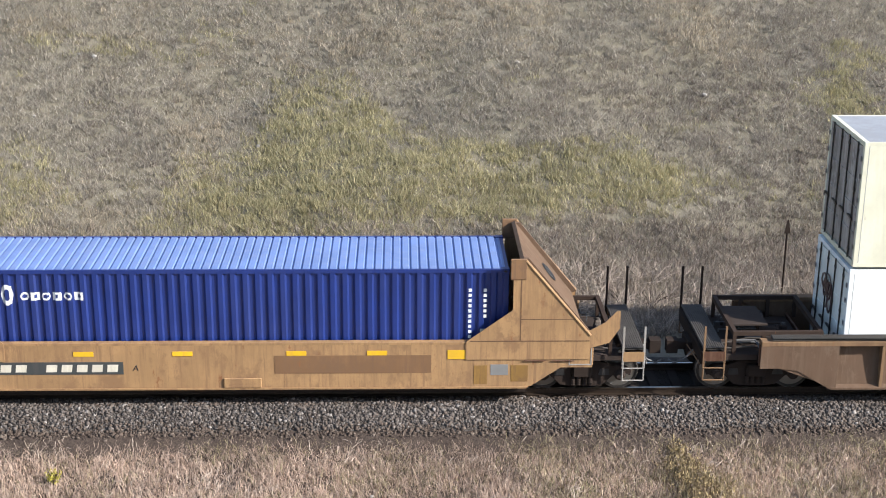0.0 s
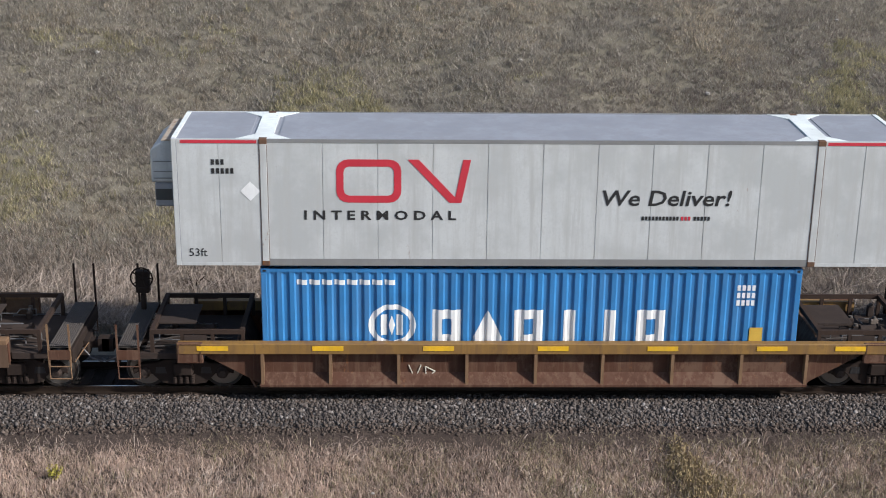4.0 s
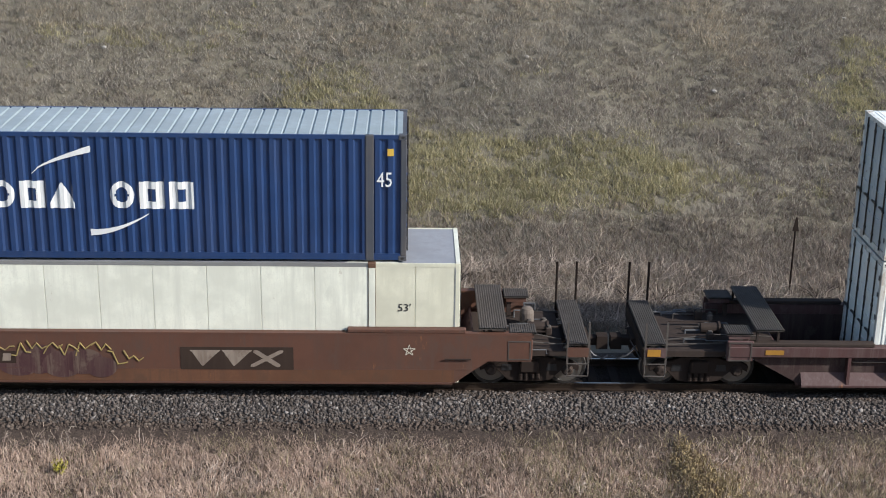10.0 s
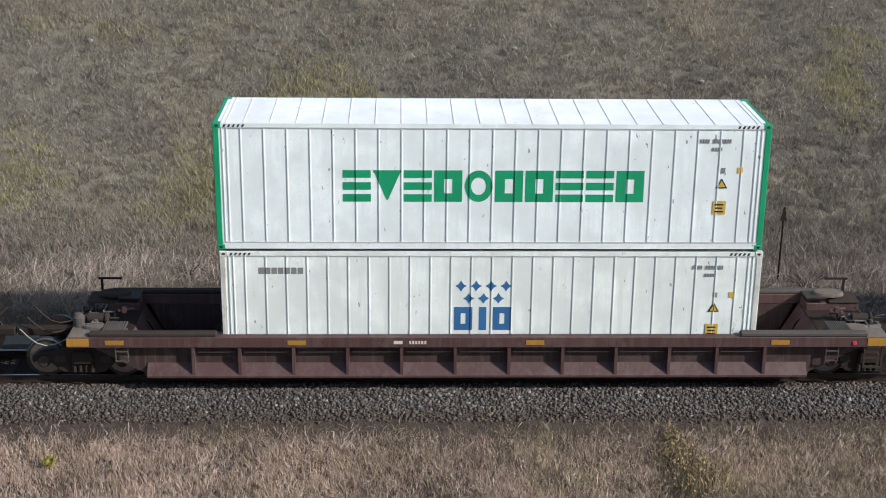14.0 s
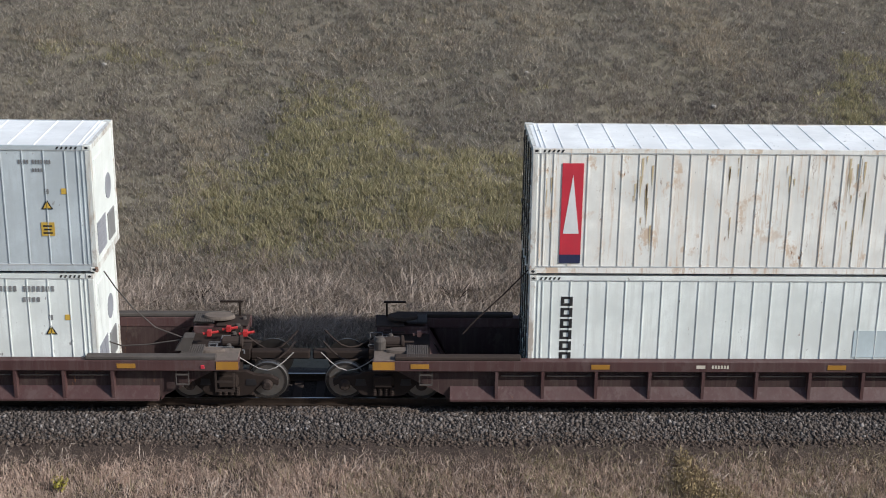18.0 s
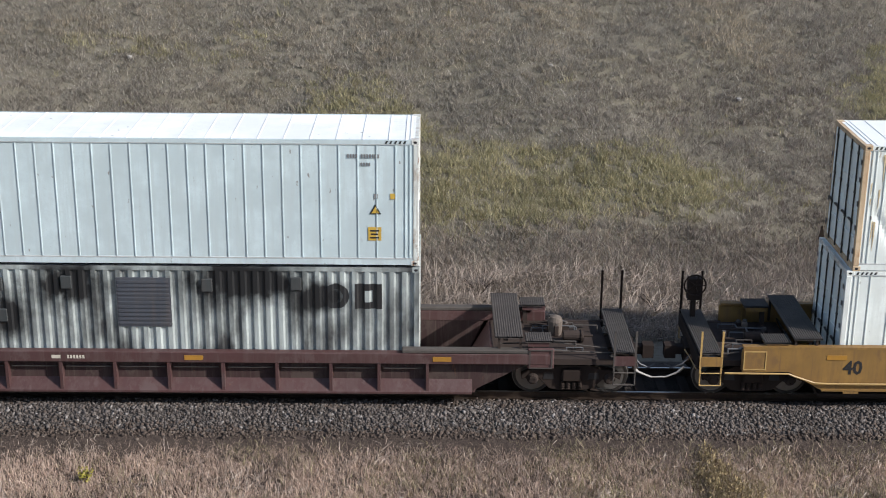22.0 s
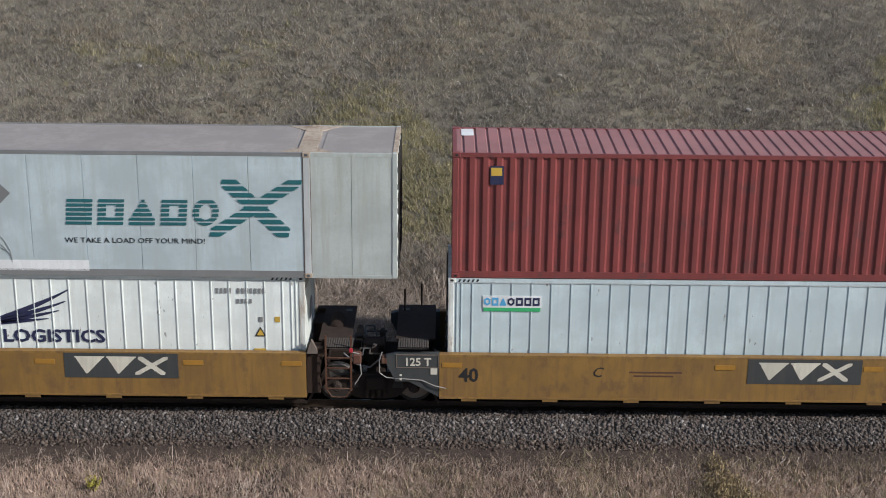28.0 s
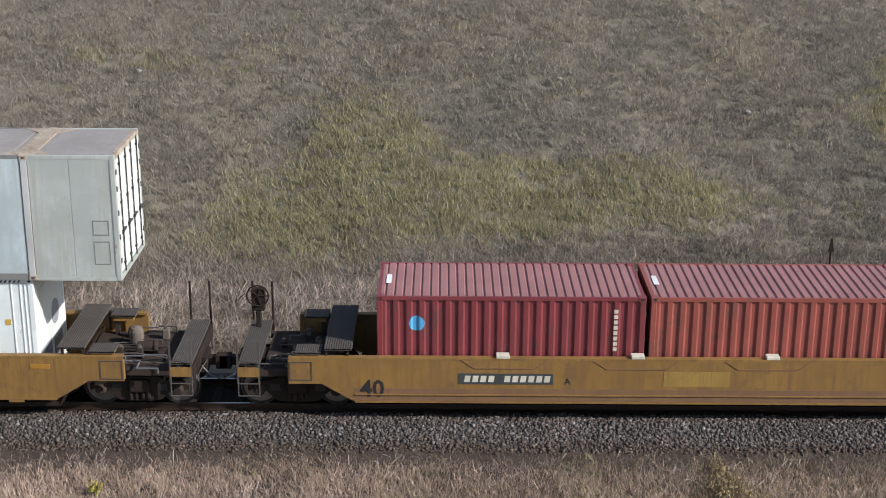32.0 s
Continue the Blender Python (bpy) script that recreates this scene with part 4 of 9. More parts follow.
def plain_end(ob, x, sign, h, material, wide=WIDE):
    """Two door leaves with lock rods, hinges and gaskets, facing sign along x."""
    for k, (ya, yb) in enumerate(((0.10, wide / 2 - 0.006), (wide / 2 + 0.006, wide - 0.10))):
        bm = boxes((x - 0.03 if sign > 0 else x + 0.005, x - 0.005 if sign > 0 else x + 0.03, ya, yb, 0.17, h - 0.14))
        for z in (0.75, 1.35, 1.95):
            box(bm, x - 0.012, x + 0.012, ya + 0.08, yb - 0.08, z - 0.02, z + 0.02)
        leaf = part("door", bm, material, ob)
        for y in (ya + 0.28, yb - 0.28):
            bm = bmesh.new()
            tube(bm, (x + sign * 0.02, y, 0.12), (x + sign * 0.02, y, h - 0.08), 0.018)
            for z in (0.3, 1.0, 1.7, h - 0.3):
                box(bm, x - 0.006, x + sign * 0.035, y - 0.05, y + 0.05, z, z + 0.05)
            box(bm, x - 0.006, x + sign * 0.05, y - 0.03, y + 0.25, 1.05, 1.09)
            part("lock_rod", bm, M["steel"], leaf, "worn zinc lock rod")
        ye = 0.075 if k == 0 else wide - 0.075
        for z in (0.4, 0.95, 1.5, 2.05, h - 0.45):
            part("hinge", boxes((x - 0.03, x + sign * 0.02, ye - 0.035, ye + 0.035, z, z + 0.11)), M["post_dark"], leaf)


def machine_end(ob, x, h, material):
    """The cooling machine of an insulated box: panels, grille, fan and a dark recess, facing along +x."""
    part("machine_panel", boxes((x - 0.05, x - 0.02, 0.12, WIDE - 0.12, 0.14, h - 0.14)), material, ob, "white cooling machine front")
    bm = boxes((x - 0.024, x - 0.012, 0.25, 1.15, 0.3, 1.05))
    for i in range(7):
        box(bm, x - 0.018, x - 0.004, 0.28, 1.12, 0.34 + i * 0.1, 0.39 + i * 0.1)
    part("grille", bm, M["roof_grey"], ob, "grey machine grille")
    bm = bmesh.new()
    lathe(bm, [(0.30, -0.016), (0.30, 0.0), (0.24, 0.0), (0.10, -0.008)], (x - 0.008, 1.6, 1.55), "x", 18)
    part("fan_guard", bm, M["roof_grey"], ob, "grey round fan guard")
    part("control_box", bevelled(boxes((x - 0.02, x + 0.012, 1.35, 2.0, 0.3, 0.95)), 0.01), M["l_grey"], ob)
    part("upper_hatch", bevelled(boxes((x - 0.024, x - 0.004, 0.3, 1.05, 1.9, 2.5)), 0.008), material, ob)


def end_wall(ob, x, sign, h, material, folds=True, wide=WIDE):
    pts = [(0.10, 0.0)]
    n = 8
    p = (wide - 0.2) / n
    for i in range(n):
        a = 0.10 + i * p
        pts += [(a + 0.26 * p, 0), (a + 0.48 * p, 0.04 if folds else 0.005), (a + 0.78 * p, 0.04 if folds else 0.005), (a + p, 0)]
    bm = bmesh.new()
    ribbon(bm, [(x - sign * (0.01 + d), y) for y, d in pts], 0.15, h - 0.1, sign)
    part("end_panel", bm, material, ob)


def iso_box(X, z, length, h, wall, roof, label, kind="lines", pitch=0.48, depth=0.017, frame_mat=None, left="door", right="machine", roof_pitch=0.58, roof_kind="lines", group="stacked freight boxes", rail_mat=None, dent=None):
    """A standard freight box: corner posts and castings, rails, folded or lined walls, roof, floor and ends."""
    ob = tagged(new("shipping_container"), label, "container", group)
    f = frame_mat or wall
    for x0, x1 in ((0, 0.13), (length - 0.13, length)):
        for y0, y1 in ((0, 0.12), (WIDE - 0.12, WIDE)):
            part("corner_post", bevelled(boxes((x0, x1, y0, y1, 0.12, h - 0.12)), 0.012), f, ob)
            for za in (0, h - 0.118):
                xa = -0.004 if x0 == 0 else length - 0.174
                ya = -0.004 if y0 == 0 else WIDE - 0.158
                cast = part("corner_casting", bevelled(boxes((xa, xa + 0.178, ya, ya + 0.162, za, za + 0.118)), 0.01), f, ob)
                if y0 == 0:
                    bm = bmesh.new()
                    prism(bm, [(xa + 0.089 + 0.042 * math.cos(0.785 * k), za + 0.059 + 0.028 * math.sin(0.785 * k)) for k in range(8)], ya - 0.002, ya + 0.004)
                    part("casting_hole", bm, M["black"], cast)
    for y0, y1, s in ((0.006, 0.07, 1), (WIDE - 0.07, WIDE - 0.006, -1)):
        part("top_rail", boxes((0.13, length - 0.13, y0, y1, h - 0.10, h - 0.012)), rail_mat or f, ob)
        part("bottom_rail", boxes((0.13, length - 0.13, y0, y1, 0.02, 0.17)), rail_mat or f, ob)
        if kind == "lines":
            yl = 0.001 if s > 0 else WIDE - 0.02
            part("rail_ledge", boxes((0.13, length - 0.13, yl, yl + 0.019, 0.155, 0.185)), M["grey_box"], ob)
            part("rail_lip", boxes((0.13, length - 0.13, yl, yl + 0.019, h - 0.118, h - 0.104)), M["grey_box"], ob)
        prof = fold(length, pitch, 0.017 if kind == "lines" else depth * 0.85, 0.018 if kind == "lines" else 0.012, kind)
        prof_near = prof
        bm = bmesh.new()
        if s > 0 and dent:
            fine = sorted(prof + [(0.15 + 0.07 * k, prof[0][1]) for k in range(60) if all(abs(0.15 + 0.07 * k - p[0]) > 0.03 for p in prof)])
            dented_ribbon(bm, fine, 0.17, h - 0.10, dent)
        elif s > 0:
            ribbon(bm, prof, 0.17, h - 0.10)
        else:
            ribbon(bm, [(x, WIDE - y) for x, y in prof], 0.17, h - 0.10, -1)
        part("side_wall", bm, wall, ob)
    for x0, x1 in ((0.01, 0.10), (length - 0.10, length - 0.01)):
        part("end_rail", boxes((x0, x1, 0.12, WIDE - 0.12, h - 0.13, h - 0.02)), f, ob)
        part("end_sill", boxes((x0, x1, 0.12, WIDE - 0.12, 0.0, 0.15)), f, ob)
    rp = fold(length, roof_pitch, 0.032 if roof_kind == "grooves" else 0.012, 0.0, roof_kind, 0.09)
    part("roof", roof_sheet(rp, 0.05, WIDE - 0.05, h - 0.016), roof, ob)
    part("floor", boxes((0.1, length - 0.1, 0.05, WIDE - 0.05, 0.1, 0.16)), M["dark"], ob)
    for x, s, what in ((0, -1, left), (length, 1, right)):
        if what == "door":
            plain_end(ob, x, s, h, wall)
        elif what == "machine":
            machine_end(ob, x, h, M["white"])
        else:
            end_wall(ob, x, s, h, wall)
    TRAIN.append((ob, X, z))
    return ob, prof_near


def long_box(X, z, length, h, wall, roof, label, post=None, left="door", right="door", saddle=None, end_wall_mat=None, rail=None, group="stacked freight boxes", cage=None, cast=None, unit=0.52):
    """A long domestic freight box: smooth lined walls, lifting posts forty feet apart, overhanging bays."""
    ob = tagged(new("shipping_container"), label, "container", group)
    post, saddle, rail, bay = post or wall, saddle or post or wall, rail or M["l_grey"], end_wall_mat or wall
    a = (length - 12.192) / 2
    b = length - a
    open_l = 0.62 if left == "frame" else 0.0
    for x0, x1 in ((0, 0.11), (length - 0.11, length)):
        for y0, y1 in ((0, 0.10), (LONG_WIDE - 0.10, LONG_WIDE)):
            part("corner_post", bevelled(boxes((x0, x1, y0, y1, 0.0, h)), 0.010), bay if left != "frame" or x0 else (cage or M["l_white"]), ob)
    for x in (a, b):
        for y0, y1 in ((-0.008, 0.09), (LONG_WIDE - 0.09, LONG_WIDE + 0.008)):
            part("lifting_post", bevelled(boxes((x - 0.075, x + 0.075, y0, y1, 0.0, h - 0.005)), 0.010), post, ob)
            for za in (-0.002, h - 0.116):
                ya = -0.014 if y0 < 0.5 else LONG_WIDE - 0.148
                part("corner_casting", bevelled(boxes((x - 0.088, x + 0.088, ya, ya + 0.162, za, za + 0.118)), 0.010), cast or M["rust_casting"], ob, "worn lifting casting" if cast else "rusty lifting casting")
                if cast and y0 < 0.5:
                    part("casting_hole", boxes((x - 0.035, x + 0.035, -0.017, -0.012, za + 0.035, za + 0.085)), M["post_dark"], ob)
            if y0 < 0.5:
                for xs in (x - 0.088, x + 0.079):
                    part("post_seam", boxes((xs, xs + 0.009, -0.002, 0.03, 0.13, h - 0.13)), M["rust_casting"], ob)
    for x in (length - 0.122,) if left == "frame" else (0.11, length - 0.122):
        part("post_seam", boxes((x, x + 0.012, 0.001, 0.03, 0.10, h - 0.10)), M["roof_grey"], ob)
    prof = [(open_l + 0.11, 0.010)]
    for x0, x1 in ((open_l + 0.11, a - 0.075), (a + 0.075, b - 0.075), (b + 0.075, length - 0.11)):
        n = max(2, round((x1 - x0) / 1.22))
        for i in range(1, n):
            c = x0 + (x1 - x0) * i / n
            prof += [(c - 0.010, 0.010), (c - 0.004, 0.024), (c + 0.004, 0.024), (c + 0.010, 0.010)]
        prof.append((x1, 0.010))
    for s in (1, -1):
        for i, (x0, x1) in enumerate(((open_l + 0.11, a - 0.075), (a + 0.075, b - 0.075), (b + 0.075, length - 0.11))):
            seg = [(x0, 0.010)] + [p for p in prof if x0 < p[0] < x1] + [(x1, 0.010)]
            bm = bmesh.new()
            ribbon(bm, seg if s > 0 else [(x, LONG_WIDE - y) for x, y in seg], 0.16 if i == 1 else 0.07, h - 0.09, s)
            part("side_wall", bm, wall if i == 1 else bay, ob)
            y0, y1 = (0.004, 0.06) if s > 0 else (LONG_WIDE - 0.06, LONG_WIDE - 0.004)
            part("top_rail", boxes((x0, x1, y0, y1, h - 0.09, h - 0.008)), rail if i == 1 else bay, ob)
            part("bottom_rail", boxes((x0, x1, y0, y1, 0.0, 0.16 if i == 1 else 0.07)), rail if i == 1 else bay, ob)
    for x0, x1 in ((open_l + 0.08, a - 0.32), (a + 0.32, b - 0.32), (b + 0.32, length - 0.05)):
        bm = boxes((x0, x1, 0.06, LONG_WIDE - 0.06, h - 0.05, h - 0.02))
        part("roof", bm, roof, ob)
    for x in (a, b):
        bm = bmesh.new()
        for x0, x1, y0, y1 in ((x - 0.2, x + 0.2, 0.06, LONG_WIDE - 0.06),):
            box(bm, x0, x1, y0, y1, h - 0.05, h - 0.006)
        for sx in (-1, 1):
            for y0, y1 in ((0.06, 0.5), (LONG_WIDE - 0.5, LONG_WIDE - 0.06)):
                near = y0 < 1
                pts = [(x + sx * 0.19, y0), (x + sx * 0.62, y0 if near else y1), (x + sx * 0.19, y1)]
                pts = pts if sx > 0 else pts[::-1]
                if not near:
                    pts = [(x + sx * 0.19, y0), (x + sx * 0.62, y1), (x + sx * 0.19, y1)]
                lo = [bm.verts.new((px, py, h - 0.03)) for px, py in pts]
                hi = [bm.verts.new((px, py, h - 0.010)) for px, py in pts]
                bm.faces.new(hi)
                bm.faces.new(lo[::-1])
                for i in range(3):
                    bm.faces.new([lo[i], lo[(i + 1) % 3], hi[(i + 1) % 3], hi[i]])
        bmesh.ops.recalc_face_normals(bm, faces=bm.faces)
        part("roof_saddle", bm, saddle, ob)
        part("roof_gap", boxes((x - 0.32, x + 0.32, 0.07, LONG_WIDE - 0.07, h - 0.06, h - 0.034)), roof, ob)
    part("floor", boxes((open_l + 0.1, length - 0.1, 0.05, LONG_WIDE - 0.05, 0.06, 0.14)), M["dark"], ob)
    for x0, x1 in ((0.0, 0.10), (length - 0.10, length)):
        part("end_rail", boxes((x0, x1, 0.10, LONG_WIDE - 0.10, h - 0.11, h - 0.004)), saddle if x0 else ((cage or M["l_white"]) if left == "frame" else saddle), ob)
        part("end_sill", boxes((x0, x1, 0.10, LONG_WIDE - 0.10, 0.0, 0.12)), bay, ob)
    for x, s, what in ((0, -1, left), (length, 1, right)):
        if what == "door":
            plain_end(ob, x, s, h, M["cream"] if wall is M["cream_pale"] else (M["door_grimy"] if wall is M["cream"] else M["white"]), LONG_WIDE)
        elif what == "frame":
            open_frame(ob, h, open_l, cage)
        elif what == "cooler":
            end_wall(ob, x, s, h, bay, False, LONG_WIDE)
            c0, c1 = (x, x + unit) if s > 0 else (x - unit, x)
            pale = M["cream"] if wall is M["cream"] else (wall if wall is M["grey_box"] else M["white"])
            bm = bmesh.new()
            tip = c1 if s > 0 else c0
            back = c0 if s > 0 else c1
            prism(bm, [(back, h - 1.08), (tip, h - 1.08), (tip, h - 0.36), (tip - s * unit * 0.55, h - 0.14), (back, h - 0.14)], 0.36, LONG_WIDE - 0.36)
            bmesh.ops.recalc_face_normals(bm, faces=bm.faces)
            part("cooling_unit", bevelled(bm, 0.025), pale, ob, "pale boxy cooling unit")
            part("unit_lid", boxes((min(back, tip - s * unit * 0.5), max(back, tip - s * unit * 0.5), 0.34, LONG_WIDE - 0.34, h - 0.14, h - 0.11)), M["saddle_worn"], ob)
            part("engine_case", bevelled(boxes((c0 if s > 0 else c0 + 0.06, c1 - (0.06 if s > 0 else 0), 0.4, LONG_WIDE - 0.4, h - 1.66, h - 1.10)), 0.03), M["roof_grey"], ob, "grey engine case")
            for low in (0.62, 0.85, 1.0):
                part("vent", boxes((c0 + 0.06, c1 - 0.06, 0.345, 0.36, h - low, h - low + 0.02)), M["l_grey"], ob)
            part("vent", boxes((c0 + 0.08, c1 - 0.08, 0.385, 0.4, h - 1.5, h - 1.25)), M["slate"], ob)
        else:
            end_wall(ob, x, s, h, bay, False, LONG_WIDE)
    TRAIN.append((ob, X, z))
    OFFSET[ob] = (WIDE - LONG_WIDE) / 2
    return ob, prof


def open_frame(ob, h, w, steel=None):
    """The open cage at a long box's nose: braces round a dark heater unit."""
    white = steel or M["l_white"]
    for y0, y1 in ((0.0, 0.09), (LONG_WIDE - 0.09, LONG_WIDE)):
        part("cage_post", boxes((w, w + 0.10, y0, y1, 0.0, h)), white, ob)
        part("cage_rail", boxes((0.10, w, y0, y1, h - 0.09, h)), white, ob)
        part("cage_sill", boxes((0.10, w, y0, y1, 0.0, 0.09)), white, ob)
        y = (y0 + y1) / 2
        bm = bmesh.new()
        tube(bm, (0.08, y, h - 0.1), (w, y, h * 0.5 + 0.04), 0.03)
        tube(bm, (0.08, y, 0.1), (w, y, h * 0.5 - 0.04), 0.03)
        box(bm, w - 0.14, w + 0.05, y - 0.03, y + 0.03, h * 0.5 - 0.1, h * 0.5 + 0.1)
        part("brace", bm, white, ob)
    bm = bmesh.new()
    tube(bm, (0.06, 0.1, h - 0.05), (w, LONG_WIDE / 2, h - 0.05), 0.03)
    tube(bm, (0.06, LONG_WIDE - 0.1, h - 0.05), (w, LONG_WIDE / 2, h - 0.05), 0.03)
    part("top_brace", bm, white, ob)
    part("nose_wall", boxes((w + 0.02, w + 0.09, 0.08, LONG_WIDE - 0.08, 0.05, h - 0.05)), M["slate"], ob)
    bm = boxes((0.12, w + 0.01, 0.45, LONG_WIDE - 0.45, 0.9, 1.85), (0.10, 0.12, 0.55, LONG_WIDE - 0.55, 1.0, 1.7))
    for i in range(6):
        box(bm, 0.2, w - 0.05, 0.43, 0.45, 1.0 + i * 0.12, 1.05 + i * 0.12)
    part("heater_unit", bm, M["slate"], ob, "dark heater unit")


# ---- small painted things on boxes ----
def warning_set(ob, x, z, h, sticker=True):
    """Stickers near a box's end: two small plates, a warning triangle and a yellow notice."""
    bm = bmesh.new()
    box(bm, x, x + 0.09, 0.006, 0.011, z + h * 0.62, z + h * 0.62 + 0.12)
    part("plate", bm, M["l_grey"], ob)
    bm = bmesh.new()
    box(bm, x + 0.36, x + 0.48, 0.006, 0.011, z + h * 0.62, z + h * 0.62 + 0.13)
    part("plate", bm, M["l_yellow"], ob, "small yellow plate")
    bm = bmesh.new()
    prism(bm, [(x - 0.10, z + h * 0.5), (x + 0.16, z + h * 0.5), (x + 0.03, z + h * 0.5 + 0.23)], 0.004, 0.010)
    part("warning_triangle", bm, M["l_black"], ob)
    bm = bmesh.new()
    prism(bm, [(x - 0.055, z + h * 0.5 + 0.025), (x + 0.115, z + h * 0.5 + 0.025), (x + 0.03, z + h * 0.5 + 0.175)], 0.001, 0.005)
    part("warning_triangle_face", bm, M["l_yellow"], ob, "yellow warning triangle")
    if sticker:
        part("notice", boxes((x - 0.13, x + 0.16, 0.004, 0.010, z + h * 0.29, z + h * 0.29 + 0.31)), M["l_yellow"], ob, "yellow notice")
        bars(ob, x - 0.09, 0.003, z + h * 0.29 + 0.21, [(0, 0.2), (0.02, 0.16), (0.0, 0.2)], 0.035, M["l_black"], 0.08, "notice_bar")


def serial(ob, x, z, w=0.6, material=None, y=0.008, tall=0.1):
    """A box's serial: thin bars of the size of its figures."""
    ink = material or M["l_grey"]
    step = w / 12
    bars(ob, x, y, z, [(k * step + (step if k > 3 else 0), step * 0.62) for k in range(11)], tall, ink)
    bars(ob, x + w * 0.4, y, z - tall * 1.9, [(k * step, step * 0.62) for k in range(4)], tall * 0.85, ink)


def hazard_ticks(ob, length, h):
    for x in (0.22, length - 0.75):
        for i in range(5):
            bm = bmesh.new()
            prism(bm, [(x + i * 0.1, h - 0.09), (x + i * 0.1 + 0.045, h - 0.09), (x + i * 0.1 + 0.075, h - 0.03), (x + i * 0.1 + 0.03, h - 0.03)], 0.0, 0.005)
            part("height_tick", bm, M["l_black"], ob)


def stroke_ring(ob, x, z, w, h, t, material, y=0.002):
    """A rounded ring painted on a flat wall, w by h, t thick."""
    bm = bmesh.new()
    rings = []
    for inset in (0.0, t):
        r, ring = 0.26 - inset * 0.8, []
        for cx, cz, a0 in ((x + w - inset - r, z + h - inset - r, 0), (x + inset + r, z + h - inset - r, 90), (x + inset + r, z + inset + r, 180), (x + w - inset - r, z + inset + r, 270)):
            ring += [bm.verts.new((cx + r * math.cos(math.radians(a0 + 22.5 * k)), y, cz + r * math.sin(math.radians(a0 + 22.5 * k)))) for k in range(5)]
        rings.append(ring)
    n = len(rings[0])
    for i in range(n):
        bm.faces.new([rings[0][i], rings[0][(i + 1) % n], rings[1][(i + 1) % n], rings[1][i]])
    part("logo_ring", bm, material, ob, "rounded red logo ring")


def diamond(ob, x, z, r, material, y=0.0, name="placard"):
    bm = bmesh.new()
    prism(bm, [(x - r, z), (x, z - r), (x + r, z), (x, z + r)], y, y + 0.006)
    part(name, bm, material, ob)
    return ob


# ---- well cars ----
NEAR, FAR = -0.25, 2.688


def both(y0, y1):
    """A stretch across the car and its mirror on the far side."""
    return ((y0, y1), (2 * TRACK_Y - y1, 2 * TRACK_Y - y0))


